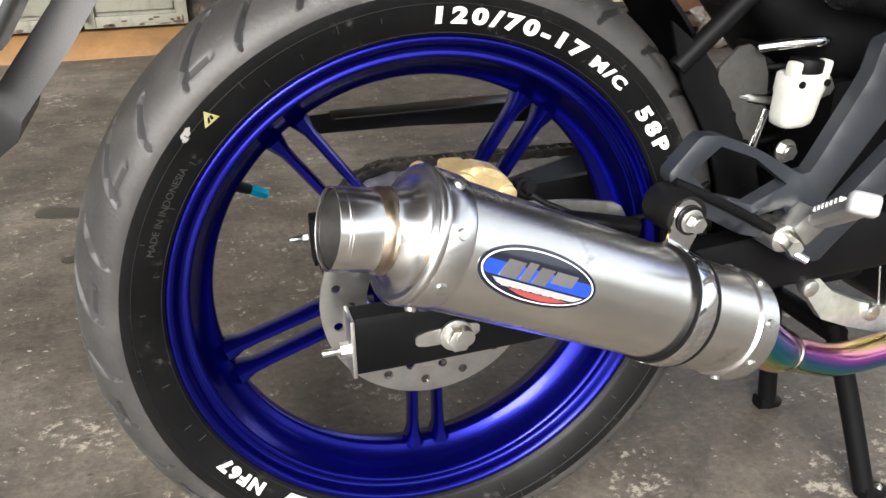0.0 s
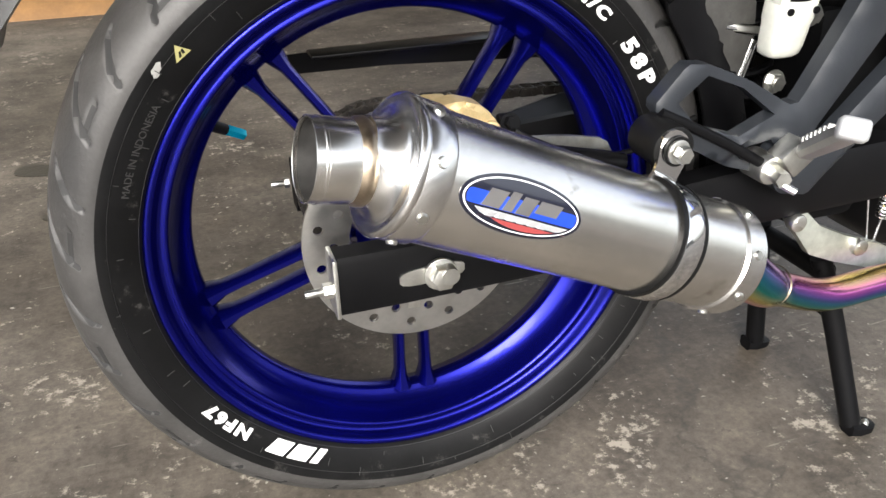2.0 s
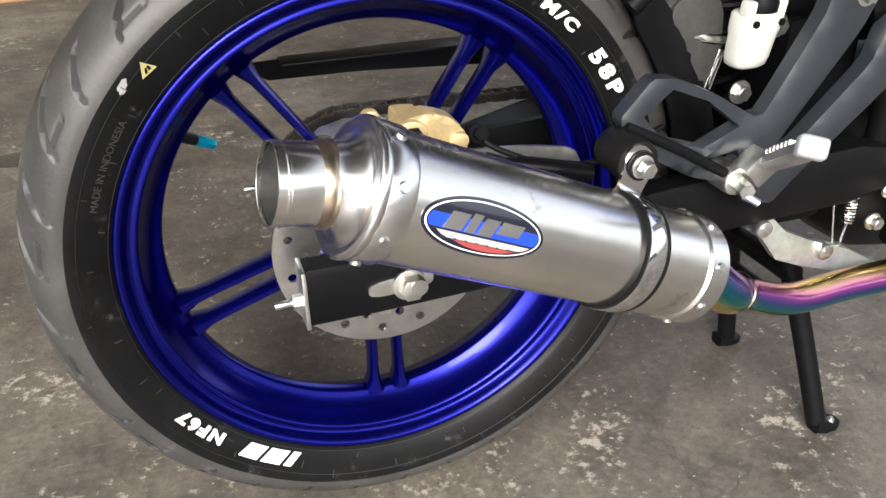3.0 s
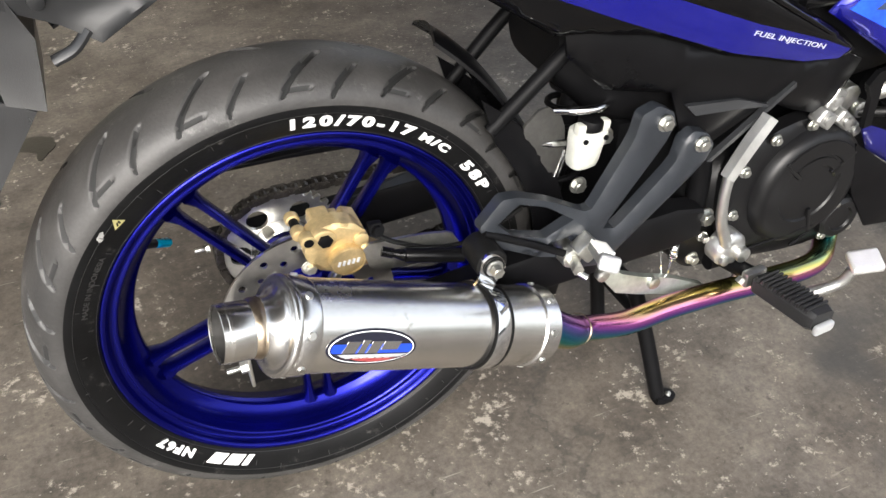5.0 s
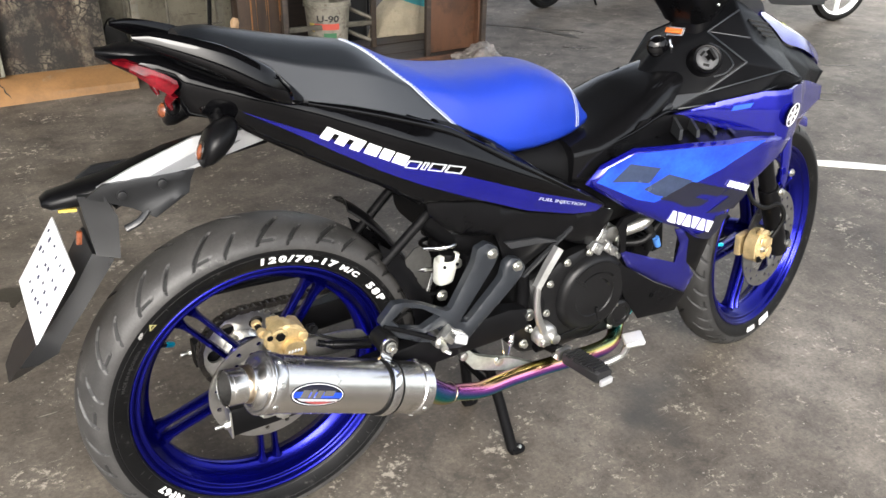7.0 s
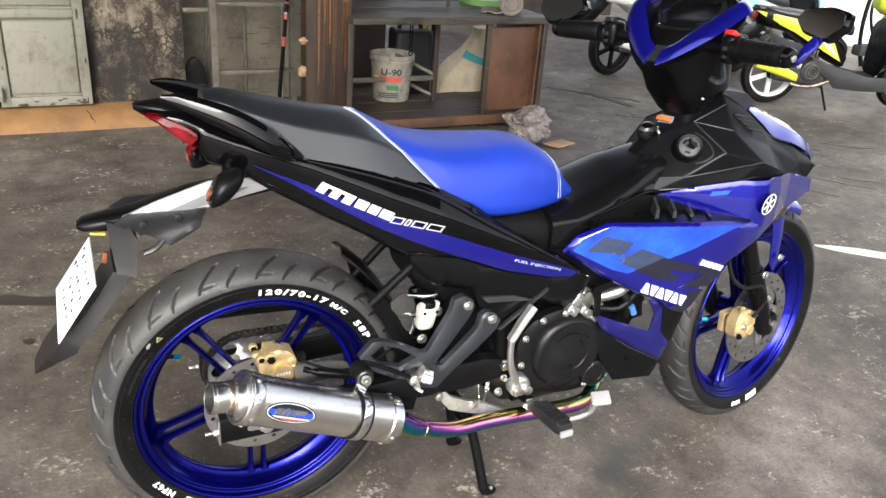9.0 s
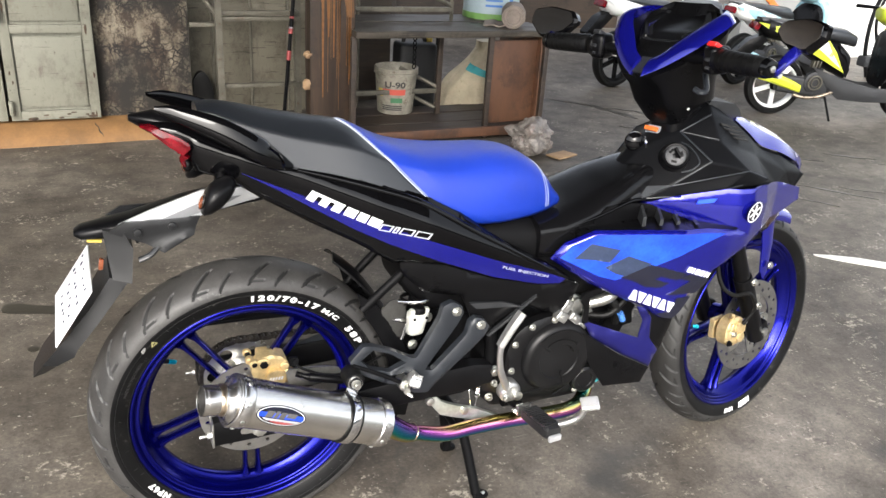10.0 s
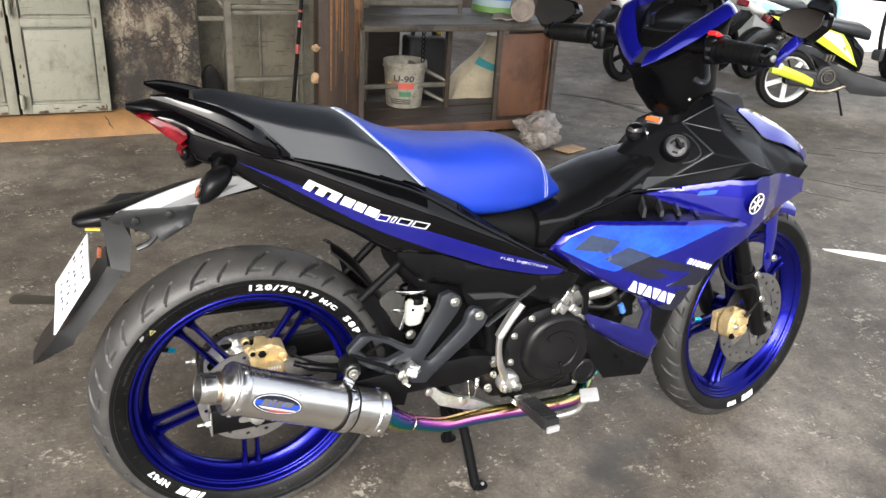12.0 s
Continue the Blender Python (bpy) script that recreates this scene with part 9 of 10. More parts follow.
for v in bm.verts:
    if v.co.z < -0.10:
        v.co.z += (-0.10 - v.co.z) / 0.082 * (0.030 + 0.9 * max(0.0, v.co.x - 0.05) + 0.3 * max(0.0, abs(v.co.y) - 0.03))
cowl_top = part("handlebar_cowl", steered(bm), SATIN_BLACK, bike, "black handlebar cowl with blue trim", smooth=40)
# instrument screen in a dark raised frame between the trims
bm = bmesh.new()
rings(bm, [cowl_ring(-0.016, -0.012, 0.012, 0.060, 0.060, 0.094, 0.85), cowl_ring(0.016, -0.004, 0.016, 0.058, 0.062, 0.090, 0.75), cowl_ring(0.026, 0.004, 0.022, 0.054, 0.064, 0.084, 0.66), cowl_ring(0.024, 0.010, 0.026, 0.049, 0.064, 0.078, 0.66)])
part("panel_frame", steered(bm), SATIN_BLACK, cowl_top, smooth=40)
bm = bmesh.new()
rings(bm, [cowl_ring(0.020, 0.008, 0.025, 0.051, 0.064, 0.080, 0.66), cowl_ring(0.0275, 0.012, 0.028, 0.047, 0.063, 0.075, 0.66), cowl_ring(0.031, 0.024, 0.034, 0.030, 0.058, 0.048, 0.66)])
part("instrument_panel", steered(bm), DISPLAY, cowl_top, "dark instrument screen", smooth=60)
bm = bmesh.new()
rings(bm, [cowl_ring(0.055, 0.080, 0.088, 0.094, 0.098, 0.088, 0.3), cowl_ring(0.092, 0.096, 0.100, 0.074, 0.108, 0.066, 0.2), cowl_ring(0.102, 0.102, 0.104, 0.050, 0.110, 0.044, 0.1)])
part("front_visor", steered(bm), SATIN_BLACK, cowl_top, "small black visor ahead of the instruments", smooth=50)
bm = bmesh.new()
box(bm, (-0.034, 0, -0.022), (0.044, 0.034, 0.006), (0, -42, 0), bevel=0.002)
part("rear_panel", steered(bm), MATT_GREY, cowl_top)
for sy in (-1, 1):
    bm = bmesh.new()
    outer = along([(-0.056, 0.014 * sy, -0.043), (-0.040, 0.058 * sy, -0.020), (-0.010, 0.110 * sy, 0.018), (0.022, 0.138 * sy, 0.048), (0.052, 0.148 * sy, 0.068), (0.090, 0.124 * sy, 0.072), (0.112, 0.090 * sy, 0.072)], 40)
    inner_ = along([(-0.028, 0.012 * sy, -0.008), (-0.018, 0.036 * sy, 0.006), (0.004, 0.066 * sy, 0.036), (0.030, 0.096 * sy, 0.064), (0.056, 0.112 * sy, 0.084), (0.086, 0.102 * sy, 0.092), (0.106, 0.076 * sy, 0.092)], 40)
    loops = []
    for i, (p, q) in enumerate(zip(outer, inner_)):
        n_ = Vector((-0.55, 0.30 * sy, 0.78)).normalized()
        m_ = p.lerp(q, 0.42) + n_ * 0.007
        low_ = (p + q) / 2 - n_ * 0.018
        loops.append([p, p.lerp(m_, 0.5) + n_ * 0.002, m_, m_.lerp(q, 0.5) + n_ * 0.002, q, low_])
    rings(bm, loops)
    part("blue_trim", steered(bm), BLUE, cowl_top, "blue cowl trim", smooth=50)
for sy in (-1, 1):
    bm = bmesh.new()
    cyl(bm, (0.0, 0.06 * sy, 0.0), (-0.012, 0.16 * sy, 0.004), 0.011, seg=16)
    part("bar", steered(bm), DULL_BLACK, cowl_top)
    bm = bmesh.new()
    cyl(bm, (-0.016, 0.178 * sy, 0.006), (-0.034, 0.290 * sy, 0.004), 0.0215, 0.0195, seg=24, bevel=0.003)
    grip = part("grip", steered(bm), RUBBER, cowl_top, "black rubber grip")
    for k in range(7):
        bm = bmesh.new()
        t = 0.1 + 0.12 * k
        a, b = Vector((-0.016, 0.178 * sy, 0.006)), Vector((-0.034, 0.290 * sy, 0.004))
        cyl(bm, a.lerp(b, t), a.lerp(b, t + 0.05), 0.0222 - 0.002 * t, seg=24)
        part("grip_ring", steered(bm), RUBBER, grip)
    bm = bmesh.new()
    cyl(bm, (-0.034, 0.290 * sy, 0.004), (-0.0365, 0.306 * sy, 0.0035), 0.0195, 0.0165, seg=24, bevel=0.003)
    bar_end = part("bar_end", steered(bm), GLOSS_BLACK, cowl_top, "bar end weight")
    bm = bmesh.new()
    cyl(bm, (-0.0362, 0.305 * sy, 0.0035), (-0.0368, 0.309 * sy, 0.0034), 0.0065, seg=16, bevel=0.001)
    part("end_screw", steered(bm), ZINC, bar_end)
    bm = bmesh.new()
    hy = 0.162 if sy < 0 else 0.148
    box(bm, (-0.008, hy * sy, 0.004), (0.050, 0.034, 0.056), (0, 0, 8 * sy), bevel=0.013, seg=3)
    cyl(bm, (-0.012, (hy + 0.010) * sy, 0.004), (-0.016, (hy + 0.026) * sy, 0.005), 0.026, 0.023, seg=24, bevel=0.004)
    sw = part("switch_housing", steered(bm), SATIN_BLACK, cowl_top, "black switch housing")
    bm = bmesh.new()
    box(bm, (-0.018, hy * sy, 0.032), (0.024, 0.022, 0.010), (0, 25, 0), bevel=0.003, seg=3)
    part("switch", steered(bm), RED_SWITCH if sy < 0 else MATT_GREY, sw, "red switch" if sy < 0 else "grey switch")
    bm = bmesh.new()
    box(bm, (-0.034, hy * sy, 0.006), (0.006, 0.013, 0.008), bevel=0.002)
    box(bm, (-0.034, hy * sy, -0.010), (0.006, 0.010, 0.006), bevel=0.002)
    part("switch", steered(bm), MATT_GREY, sw)
    bm = bmesh.new()
    tube(bm, [(0.03, 0.125 * sy, -0.01), (0.055, 0.16 * sy, -0.016), (0.062, 0.22 * sy, -0.020), (0.040, 0.275 * sy, -0.018)], [0.008, 0.007, 0.006, 0.006], seg=10, flat=0.6)
    part("lever", steered(bm), ZINC if sy < 0 else DULL_BLACK, cowl_top, "bright brake lever" if sy < 0 else "black lever")
bm = bmesh.new()
tube(bm, [(0.012, -0.125, -0.028), (-0.012, -0.150, -0.055), (-0.028, -0.150, -0.060), (-0.030, -0.135, -0.055)], 0.006, seg=8)
part("lever_bracket", steered(bm), BRACKET_GREY, cowl_top)
# bar-end mirrors on blue stems
for sy in (-1, 1):
    bm = bmesh.new()
    foot = Vector((-0.020, 0.304 * sy, 0.000))
    head = Vector((0.010, 0.328, 0.026)) if sy > 0 else Vector((0.040, -0.314, 0.046))
    box(bm, foot.lerp(head, 0.06), (0.030, 0.016, 0.014), (0, -30, 0), bevel=0.004)
    tube(bm, [foot, foot.lerp(head, 0.5), head], [0.008, 0.0105, 0.0095], seg=8, flat=0.5)
    stem = part("mirror_stem", steered(bm), BLUE, cowl_top, "blue mirror stem")
    shape = soften([(-0.060, 0.006), (-0.048, 0.026), (0.010, 0.034), (0.052, 0.026), (0.054, 0.000), (0.024, -0.030), (-0.034, -0.018)], 0.12, 1)
    turn = pose(0.036, -0.310, 0.058, 0, 0, -100) @ pose(0, 0, 0, -16, 0, 0) if sy < 0 else pose(0.010, 0.332, 0.039, 0, 0, -78) @ pose(0, 0, 0, -16, 0, 0) @ Matrix.Scale(1.2, 4)
    bm = bmesh.new()
    slab(bm, [(x * -sy, z) for x, z in shape], -0.009, 0.009, bevel=0.006, step=0.010)
    bmesh.ops.transform(bm, matrix=turn, verts=bm.verts)
    part("mirror_shell", steered(bm), GLOSS_BLACK, stem, "black faceted mirror shell", smooth=40)
    bm = bmesh.new()
    slab(bm, [(x * -sy * 0.88, z * 0.86 + 0.001) for x, z in shape], -0.0108, -0.0092, bevel=0.0003, step=0.012)
    bmesh.ops.transform(bm, matrix=turn, verts=bm.verts)
    part("mirror_glass", steered(bm), MIRROR, stem, "mirror glass")
bm = bmesh.new()
rings(bm, [ring_at(-0.245, 0.115, 0.062, 0.04, 0.042, 4), ring_at(-0.19, 0.104, 0.066, 0.04, 0.042, 4), ring_at(-0.12, 0.098, 0.056, 0.04, 0.042, 4)])
part("steering_column", steered(bm), SATIN_BLACK, bike)
bm = bmesh.new()
box(bm, (0.034, 0.014, -0.172), (0.004, 0.036, 0.026), (0, 32, 0), bevel=0.001)
sticker = part("warning_label", steered(bm), DECAL_GREY, bike, "small warning label")
bm = bmesh.new()
box(bm, (0.0275, 0.014, -0.166), (0.004, 0.036, 0.010), (0, 32, 0), bevel=0.0005)
part("label_band", steered(bm), ORANGE, sticker, "orange band")
bm = bmesh.new()
cyl(bm, (0.036, -0.072, -0.110), (0.032, -0.078, -0.110), 0.0030, seg=12, bevel=0.001)
part("cowl_screw", steered(bm), DULL_ZINC, cowl_top)
# ---- front wheel, fork and brake ----
wheel_f = wheel_rim(front_m, 0.229, 0.032, "front_wheel")
tyre_f = tyre(front_m, 0.289, 0.229, 0.045, wheel_f, False)
for k in range(5):
    spoke_pair(front_m, radians(-(36.5 + 72 * k)), 0.038, 0.192, wheel_f, 0.0105, 0.0125, 0.0050, 0.0115)
bm = bmesh.new()
spin(bm, [(0.008, -0.055), (0.026, -0.055), (0.030, -0.03), (0.042, -0.02), (0.044, 0.02), (0.030, 0.03), (0.026, 0.055), (0.008, 0.055)], front_m, 36)
part("hub", bm, RIM_BLUE, wheel_f)
brake_disc(front_m, -0.050, 0.122, 0.085, wheel_f, 28, "drilled front brake disc")
for k in range(5):
    bm = bmesh.new()
    a = 2 * math.pi * k / 5
    o = bmesh.new()
    slab(o, soften([(0.034, -0.014), (0.088, -0.010), (0.090, 0.010), (0.060, 0.022), (0.034, 0.014)], 0.2, 1), -0.002, 0.002, holes=[circle(0.062, 0.004, 0.007, 10)], bevel=0.0006)
    absorb(bm, o, front_m @ Matrix.Translation((0, 0, -0.050)) @ Matrix.Rotation(a, 4, "Z") @ pose(0, 0, 0, 90, 0, 0))
    part("disc_carrier_arm", bm, ZINC, wheel_f, "bright disc carrier arm")
sidewall_bars(front_m, [(276, 279.5), (280.3, 284), (284.8, 286)], 0.242, 0.256, 0.229, 0.045, 0.289, tyre_f, "white maker's marking", -1.0)
sidewall_letters(front_m, "NF67", 0.024, 265.2, 0.2490, 0.229, 0.045, 0.289, tyre_f, "white tyre code NF67", (0.036, 0.0115), 1.25)
vf = radians(-171)
bm = bmesh.new()
cyl(bm, around(front_m, 0.196, vf, -0.004), around(front_m, 0.180, vf, -0.012), 0.005, seg=10)
vs_f = part("valve_stem", bm, RUBBER, wheel_f)
bm = bmesh.new()
cyl(bm, around(front_m, 0.181, vf, -0.0115), around(front_m, 0.165, vf, -0.019), 0.005, seg=6, bevel=0.001)
part("valve_cap", bm, CYAN, vs_f, "bright cyan valve cap")
FS = Matrix.Translation(FRONT) @ pose(0, 0, 0, 0, 0, 11.4) @ pose(0, 0, 0, -5.2, 0, 0)


def front_part(name, bm, mat_, parent, label="", smooth=38):
    bmesh.ops.transform(bm, matrix=FS, verts=bm.verts)
    return part(name, bm, mat_, parent, label, smooth)


for sy in (-1, 1):
    bm = bmesh.new()
    cyl(bm, (-0.002, 0.078 * sy, -0.024), (-0.096, 0.078 * sy, 0.165), 0.0215, 0.0235, seg=24, bevel=0.004)
    cyl(bm, (-0.092, 0.078 * sy, 0.155), (-0.238, 0.078 * sy, 0.47), 0.0185, seg=20)
    box(bm, (0.004, 0.078 * sy, 0.0), (0.045, 0.034, 0.045), (0, -25, 0), bevel=0.010)
    leg = front_part("fork_leg", bm, SATIN_BLACK, bike, "black telescopic fork leg")
    bm = bmesh.new()
    cyl(bm, (0, 0.097 * sy, 0), (0, 0.104 * sy, 0), 0.011, seg=6)
    front_part("axle_nut", bm, ZINC, leg)
bm = bmesh.new()
box(bm, (-0.19, 0, 0.42), (0.05, 0.20, 0.03), (0, -25, 0), bevel=0.006)
front_part("fork_yoke", bm, DULL_BLACK, bike)
cal = bmesh.new()
slab(cal, soften([(-0.150, 0.005), (-0.152, 0.05), (-0.125, 0.078), (-0.085, 0.075), (-0.058, 0.05), (-0.060, 0.012), (-0.095, -0.015), (-0.13, -0.012)], 0.22, 2), -0.104, -0.066, bevel=0.006, step=0.009)
cyl(cal, (-0.108, -0.10, 0.048), (-0.108, -0.113, 0.048), 0.016, seg=22, bevel=0.003)
cyl(cal, (-0.092, -0.10, 0.014), (-0.092, -0.112, 0.014), 0.016, seg=22, bevel=0.003)
cyl(cal, (-0.125, -0.09, 0.072), (-0.128, -0.10, 0.09), 0.006, seg=10, bevel=0.001)
box(cal, (-0.115, -0.044, 0.03), (0.06, 0.02, 0.06), bevel=0.005)
box(cal, (-0.128, -0.094, 0.052), (0.020, 0.030, 0.022), (0, 20, 0), bevel=0.004, seg=3)
bmesh.ops.transform(cal, matrix=Matrix.Translation((-0.120, -0.08, 0.03)) @ Matrix.Scale(0.84, 4) @ Matrix.Translation((0.105, 0.08, -0.03)), verts=cal.verts)
caliper_f = front_part("front_caliper", cal, GOLD, bike, "gold brake caliper on the fork", 30)
for x, z in ((-0.135, 0.030), (-0.098, 0.056), (-0.150, 0.009)):
    bm = bmesh.new()
    bolt(bm, (x, -0.101, z), (0, -1, 0), 0.0058, 0.005)
    front_part("caliper_bolt", bm, ZINC if z > 0.01 else DULL_BLACK, caliper_f)
bm = bmesh.new()
tube(bm, [(-0.115, -0.11, 0.055), (-0.10, -0.125, 0.10), (-0.12, -0.12, 0.14), (-0.16, -0.10, 0.14), (-0.19, -0.08, 0.18), (-0.20, -0.06, 0.30)], 0.005, seg=8)
front_part("brake_hose", bm, RUBBER, bike)
for p in ((-0.082, -0.102, 0.155), (-0.050, -0.101, 0.085)):
    bm = bmesh.new()
    bolt(bm, p, (0, -1, 0), 0.007, 0.006)
    front_part("fork_bolt", bm, ZINC, bike)
# blue mudguard close over the tyre with stays to the fork
bm = bmesh.new()
loops = []
for i in range(17):
    a = radians(64 + 78 * i / 16)
    r = 0.312
    w = 0.05 if i < 14 else 0.046
    top = [(-w, -0.028), (-w * 0.9, -0.010), (-w * 0.5, 0.003), (0, 0.006), (w * 0.5, 0.003), (w * 0.9, -0.010), (w, -0.028)]
    loops.append([(( r + dz) * math.cos(a), y, (r + dz) * math.sin(a)) for y, dz in top] + [((r + dz - 0.003) * math.cos(a), y * 0.96, (r + dz - 0.003) * math.sin(a)) for y, dz in reversed(top)])
rings(bm, loops)
guard_f = front_part("front_mudguard", bm, BLUE, bike, "blue front mudguard", 60)
for sy in (-1, 1):
    bm = bmesh.new()
    sheet(bm, [(0.000, 0.285), (0.050, 0.300), (0.048, 0.22), (0.034, 0.150), (0.020, 0.128), (0.004, 0.150), (0.006, 0.22)], lambda x, z: -0.055 - 0.08 * max(0, 0.28 - z), step=0.014, round_by=0.005, thick=0.004)
    if sy > 0:
        bmesh.ops.scale(bm, vec=(1, -1, 1), verts=bm.verts)
    front_part("guard_side", bm, BLUE, guard_f, "", 60)
    bm = bmesh.new()
    bolt(bm, (0.022, -0.073 * -sy if sy > 0 else -0.073, 0.168), (0, sy, 0), 0.007, 0.004)
    front_part("guard_bolt", bm, ZINC, guard_f)

# ---- parked bikes and street furniture further off ----
def parked_scooter(at, turn, scale, paint, second, wheel_paint, label, body=None):
    """A small scooter seen from its rear quarter; it heads along its own x."""
    s = tagged(thing("parked_scooter", label, "scooter", group="parked scooters"))
    s.matrix_basis = pose(*at, 0, 0, turn) @ Matrix.Scale(scale, 4)
    for x, nm in ((0.0, "rear_wheel"), (1.22, "front_wheel")):
        mw = pose(x, 0, 0.25, -90, 0, 0)
        bm = bmesh.new()
        spin(bm, [(0.185, -0.03), (0.205, -0.045), (0.235, -0.042), (0.25, -0.015), (0.25, 0.015), (0.235, 0.042), (0.205, 0.045), (0.185, 0.03)], mw, 48)
        w = part(nm, bm, RUBBER, s, "scooter tyre")
        bm = bmesh.new()
        spin(bm, [(0.188, -0.036), (0.192, -0.04), (0.180, -0.034), (0.172, -0.02), (0.172, 0.02), (0.180, 0.034), (0.192, 0.04), (0.188, 0.036)], mw, 40)
        part("rim", bm, wheel_paint, w)
        for k in range(5):
            bm = bmesh.new()
            a = 2 * math.pi * k / 5 + 0.3
            o = bmesh.new()
            box(o, (0.10, 0, -0.012), (0.16, 0.042, 0.022), bevel=0.008)
            absorb(bm, o, mw @ Matrix.Rotation(a, 4, "Z"))
            part("spoke", bm, wheel_paint, w)
        bm = bmesh.new()
        spin(bm, [(0.001, -0.05), (0.036, -0.05), (0.042, -0.03), (0.042, 0.03), (0.036, 0.05), (0.001, 0.05)], mw, 24, wrap=False)
        part("hub", bm, DULL_BLACK, w)
    bm = bmesh.new()
    box(bm, (0.20, -0.10, 0.27), (0.46, 0.08, 0.15), (0, 6, 0), bevel=0.03, seg=3)
    cyl(bm, (0.28, -0.10, 0.31), (0.28, -0.150, 0.31), 0.090, seg=28, bevel=0.012)
    engine = part("engine", bm, MATT_GREY, s)
    for r0, r1, y, mat_ in ((0.052, 0.062, -0.156, RACK_STEEL), (0.030, 0.036, -0.158, RACK_STEEL)):
        bm = bmesh.new()
        spin(bm, [(r0, 0.0), (r1, 0.0), (r1, 0.010), (r0, 0.010)], pose(0.28, y + 0.002, 0.31, 90, 0, 0), 28)
        part("cover_ring", bm, mat_, engine, "worn grey ring")
    for k in range(3):
        bm = bmesh.new()
        box(bm, (0.235 + 0.028 * k, -0.13, 0.46), (0.012, 0.05, 0.055), (0, 8, 0), bevel=0.003)
        part("cylinder_fin", bm, RACK_STEEL, engine)
    bm = bmesh.new()
    loft(bm, [(-0.20, -0.12, 0.315, 0.365, 0.03, 0.34, 3), (-0.12, -0.12, 0.295, 0.39, 0.045, 0.345, 3), (0.08, -0.12, 0.24, 0.325, 0.045, 0.285, 3), (0.17, -0.12, 0.215, 0.285, 0.03, 0.25, 3)], seg=20)
    part("filter_cover", bm, paint, s, "painted filter cover")
    bm = bmesh.new()
    tube(bm, [(0.12, -0.14, 0.20), (0.20, -0.15, 0.185), (0.32, -0.15, 0.19), (0.45, -0.14, 0.235), (0.52, -0.10, 0.26)], 0.015, seg=10)
    part("exhaust", bm, WELD, s, "rusty exhaust pipe")
    bm = bmesh.new()
    loft(bm, [(-0.26, 0, 0.72, 0.78, 0.05, 0.75, 3), (-0.18, 0, 0.64, 0.80, 0.10, 0.73, 3), (0.05, 0, 0.60, 0.76, 0.130, 0.68, 3), (0.30, 0, 0.46, 0.70, 0.14, 0.58, 3), (0.46, 0, 0.38, 0.64, 0.135, 0.50, 3), (0.56, 0, 0.34, 0.56, 0.12, 0.45, 3)], seg=28)
    part("rear_body", bm, body or second, s, "", 60)
    bm = bmesh.new()
    side_y = lambda x, z: -span(x, (-0.3, 0.085), (0.05, 0.134), (0.30, 0.150), (0.52, 0.146)) - 0.004
    sheet(bm, [(-0.28, 0.768), (-0.15, 0.752), (0.08, 0.722), (0.33, 0.655), (0.42, 0.555), (0.515, 0.40), (0.26, 0.52), (0.07, 0.615), (-0.15, 0.70)], side_y, step=0.04, round_by=0.010, thick=0.01, mirror=True)
    part("side_panel", bm, paint, s, "bright side panel", 60)
    bm = bmesh.new()
    sheet(bm, [(0.03, 0.715), (0.31, 0.648), (0.36, 0.575), (0.475, 0.435), (0.27, 0.575)], lambda x, z: side_y(x, z) - 0.006, step=0.04, round_by=0.006, thick=0.006, mirror=True)
    part("side_stripe", bm, second, s, "pale field", 60)
    bm = bmesh.new()
    sheet(bm, [(0.335, 0.62), (0.40, 0.56), (0.49, 0.415), (0.545, 0.36), (0.56, 0.43), (0.50, 0.54), (0.42, 0.62)], lambda x, z: side_y(x, z) + 0.002, step=0.04, round_by=0.012, thick=0.01, mirror=True)
    part("panel_edge", bm, GLOSS_BLACK, s, "black edge panel", 60)
    bm = bmesh.new()
    loft(bm, [(-0.24, 0, 0.765, 0.80, 0.06, 0.785, 3), (0.05, 0, 0.72, 0.79, 0.12, 0.75, 3), (0.30, 0, 0.655, 0.765, 0.135, 0.71, 3), (0.50, 0, 0.62, 0.745, 0.12, 0.68, 3), (0.60, 0, 0.60, 0.70, 0.08, 0.65, 3)], seg=24)
    part("seat", bm, SEAT_BLACK, s, "", 60)
    bm = bmesh.new()
    box(bm, (-0.27, 0, 0.73), (0.05, 0.12, 0.06), (0, 25, 0), bevel=0.015)
    part("tail_lamp", bm, RED_LENS, s, "red tail lamp")
    bm = bmesh.new()
    slab(bm, [(-0.42, 0.50), (-0.30, 0.62), (-0.20, 0.66), (-0.14, 0.62), (-0.28, 0.50), (-0.40, 0.44)], -0.05, 0.05, bevel=0.01, step=0.05)
    part("rear_guard", bm, SATIN_BLACK, s)
    bm = bmesh.new()
    sheet(bm, [(0.24, 0.44), (0.40, 0.385), (0.53, 0.34), (0.80, 0.285), (1.00, 0.285), (1.00, 0.17), (0.75, 0.165), (0.51, 0.18), (0.38, 0.29)], lambda x, z: -0.162, step=0.05, round_by=0.012, thick=0.02, mirror=True)
    box(bm, (0.78, 0, 0.225), (0.50, 0.30, 0.06), bevel=0.015)
    part("floor_board", bm, MATT_GREY, s, "grey floor board")
    bm = bmesh.new()
    loft(bm, [(0.885, 0, 0.28, 0.50, 0.14, 0.38, 3), (0.90, 0, 0.30, 0.74, 0.17, 0.55, 3), (0.97, 0, 0.34, 0.78, 0.17, 0.58, 3)], seg=24)
    part("inner_shield", bm, SATIN_BLACK, s, "dark inner leg shield", 60)
    bm = bmesh.new()
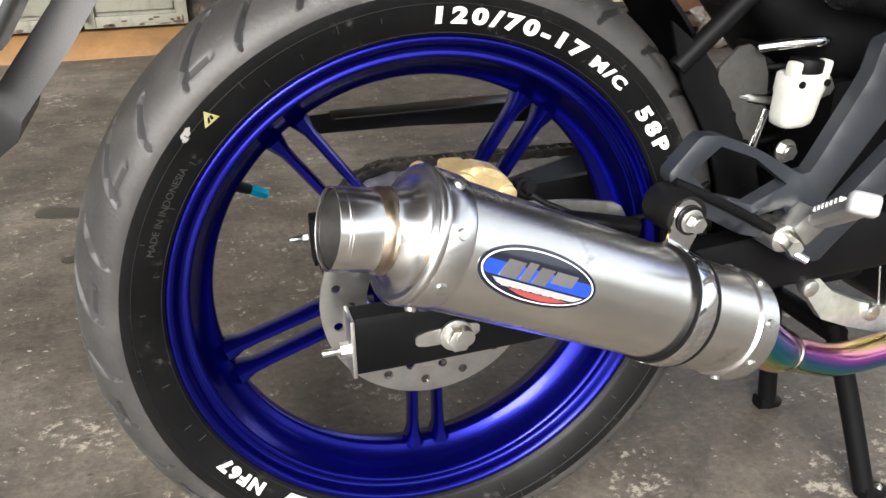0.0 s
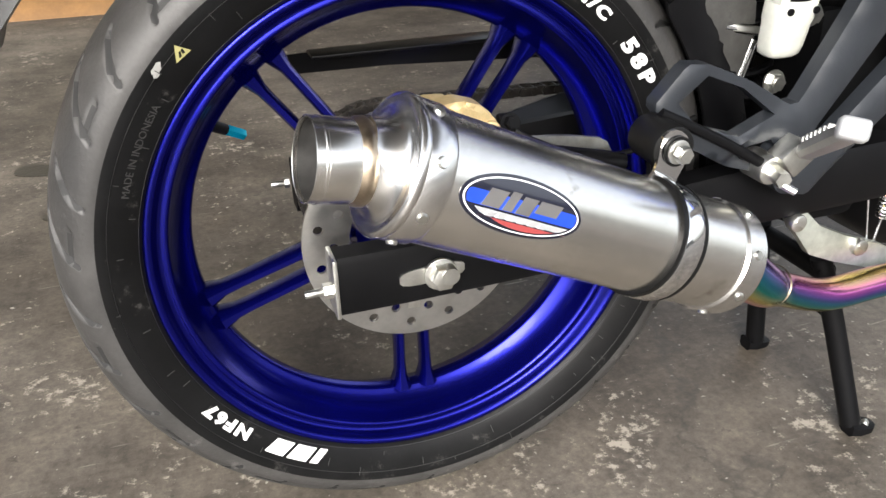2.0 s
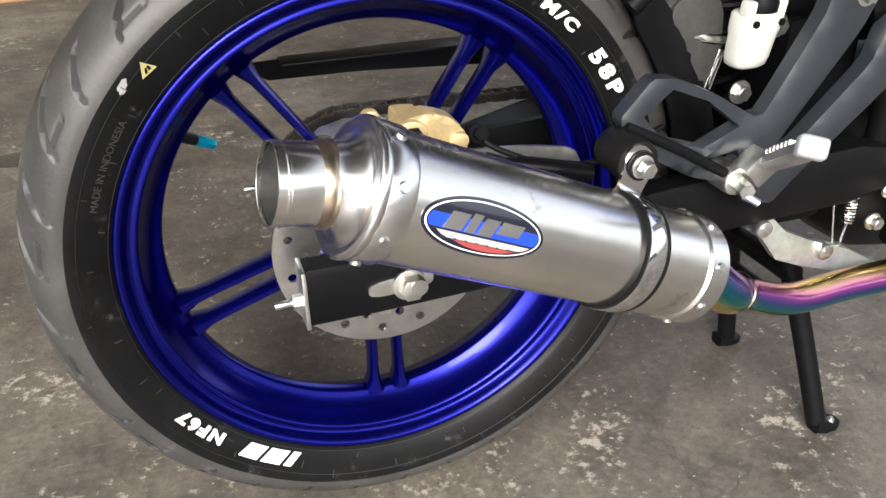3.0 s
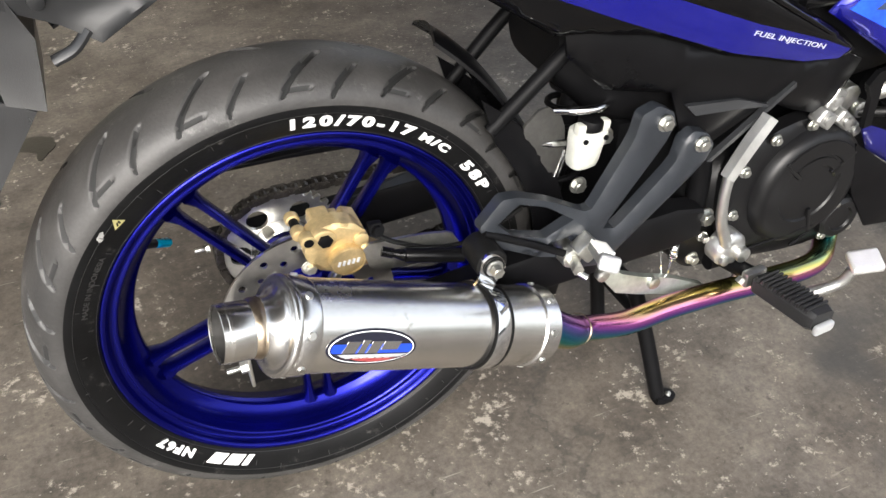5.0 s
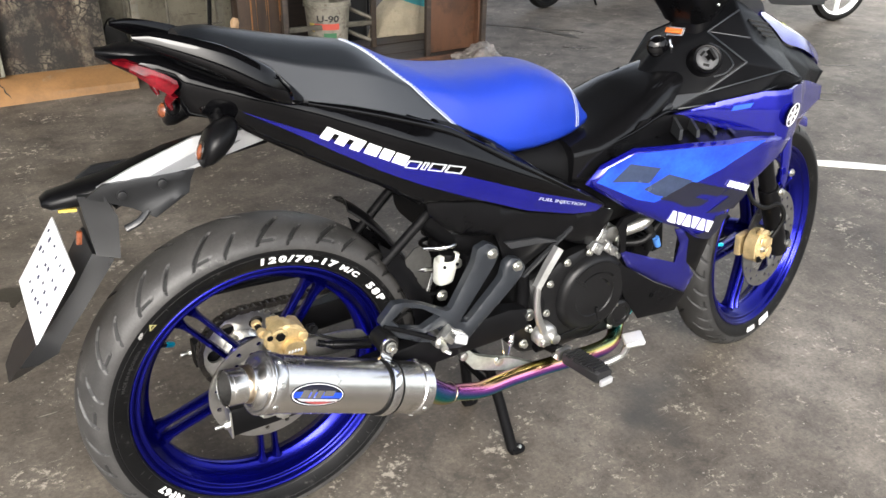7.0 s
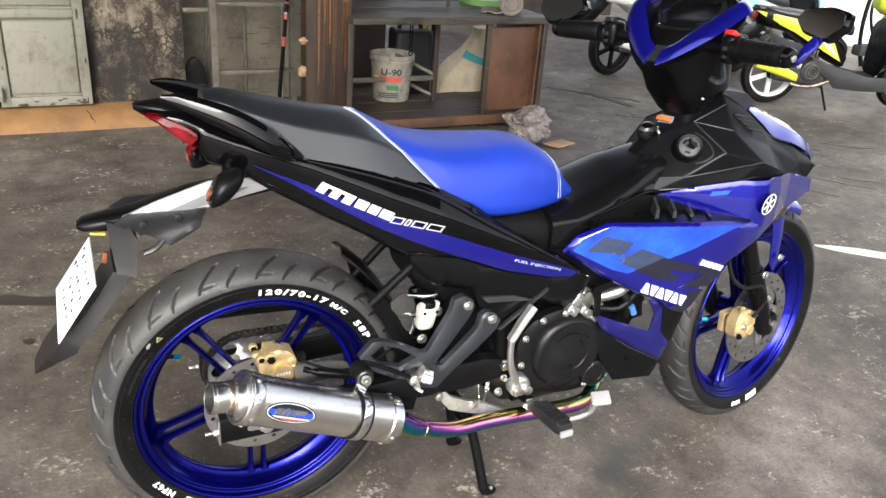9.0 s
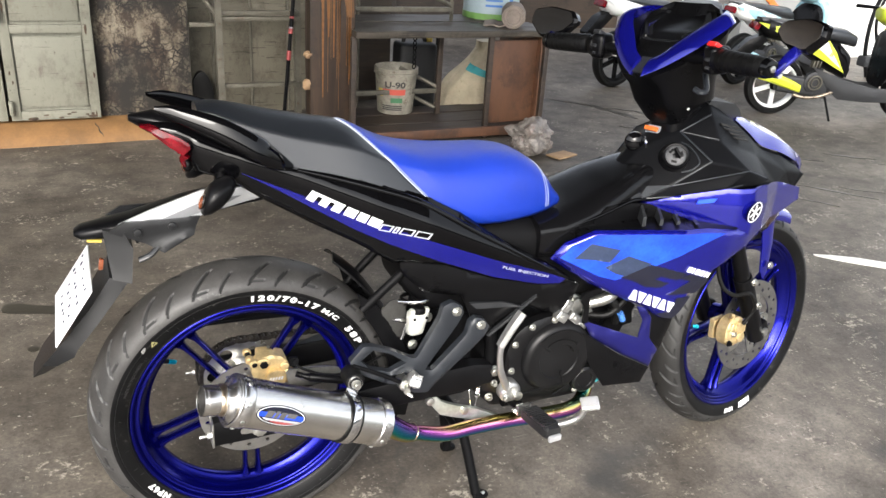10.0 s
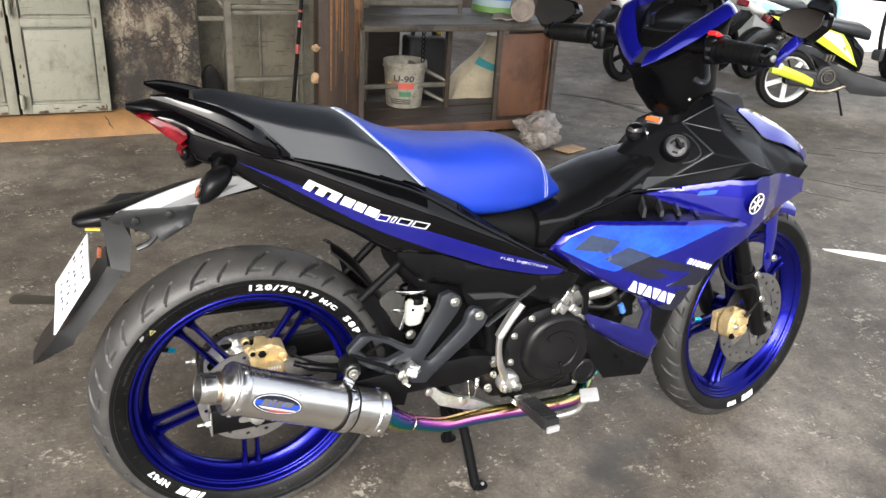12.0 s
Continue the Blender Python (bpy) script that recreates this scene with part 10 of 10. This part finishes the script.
    loft(bm, [(0.95, 0, 0.34, 0.80, 0.185, 0.58, 3), (1.02, 0, 0.42, 0.84, 0.175, 0.64, 3), (1.16, 0, 0.52, 0.78, 0.09, 0.64, 3)], seg=24)
    part("leg_shield", bm, paint, s, "", 60)
    bm = bmesh.new()
    loft(bm, [(0.78, 0, 0.83, 0.92, 0.07, 0.88, 3), (0.86, 0, 0.78, 0.96, 0.13, 0.88, 3), (0.96, 0, 0.80, 0.94, 0.10, 0.87, 3)], seg=20)
    part("handlebar_cowl", bm, paint, s, "", 60)
    bm = bmesh.new()
    tube(bm, [(0.76, -0.34, 0.90), (0.84, -0.12, 0.91), (0.84, 0.12, 0.91), (0.76, 0.34, 0.90)], [0.017, 0.014, 0.014, 0.017], seg=10)
    part("handlebar", bm, DULL_BLACK, s)
    bm = bmesh.new()
    cyl(bm, (0.40, -0.12, 0.22), (0.46, -0.20, 0.0), 0.010, seg=8)
    part("side_stand", bm, DULL_BLACK, s)
    bm = bmesh.new()
    loft(bm, [(1.02, 0, 0.50, 0.53, 0.05, 0.515, 3), (1.20, 0, 0.51, 0.545, 0.06, 0.53, 3), (1.40, 0, 0.44, 0.47, 0.05, 0.455, 3)], seg=16)
    part("front_guard", bm, paint, s, "", 60)
    return s


parked_scooter((4.10, 2.72, 0), -20, 0.80, LIME, WHITE_PAINT, WHITE_PAINT, "lime yellow and white scooter parked in the street", SATIN_BLACK)
parked_scooter((4.55, 3.55, 0), 8, 0.80, PALE_BLUE, WHITE_PAINT, DULL_BLACK, "pale blue and white scooter parked behind")
parked_scooter((3.42, 3.62, 0), 10, 0.84, WHITE_PAINT, WHITE_PAINT, DULL_BLACK, "white and dark blue scooter parked near the bench")


def curved_tube_pair():
    # Curved tubes stand in for hoses and cables behind the scooter.
    f = thing("curved_stand", "dark curved tubes standing in for hoses by the white wall", "stand")
    bm = bmesh.new()
    tube(bm, [(6.10, 3.60, 0.0), (6.02, 3.62, 0.25), (6.06, 3.66, 0.55), (6.22, 3.70, 0.80)], 0.018, seg=8)
    tube(bm, [(6.45, 3.62, 0.0), (6.22, 3.64, 0.22), (6.14, 3.68, 0.50), (6.30, 3.72, 0.82)], 0.014, seg=8)
    part("tube", bm, DULL_BLACK, f)
    bm = bmesh.new()
    box(bm, (6.20, 3.62, 0.14), (0.40, 0.10, 0.10), bevel=0.03)
    part("base_block", bm, MATT_GREY, f)
    return f


curved_tube_pair()
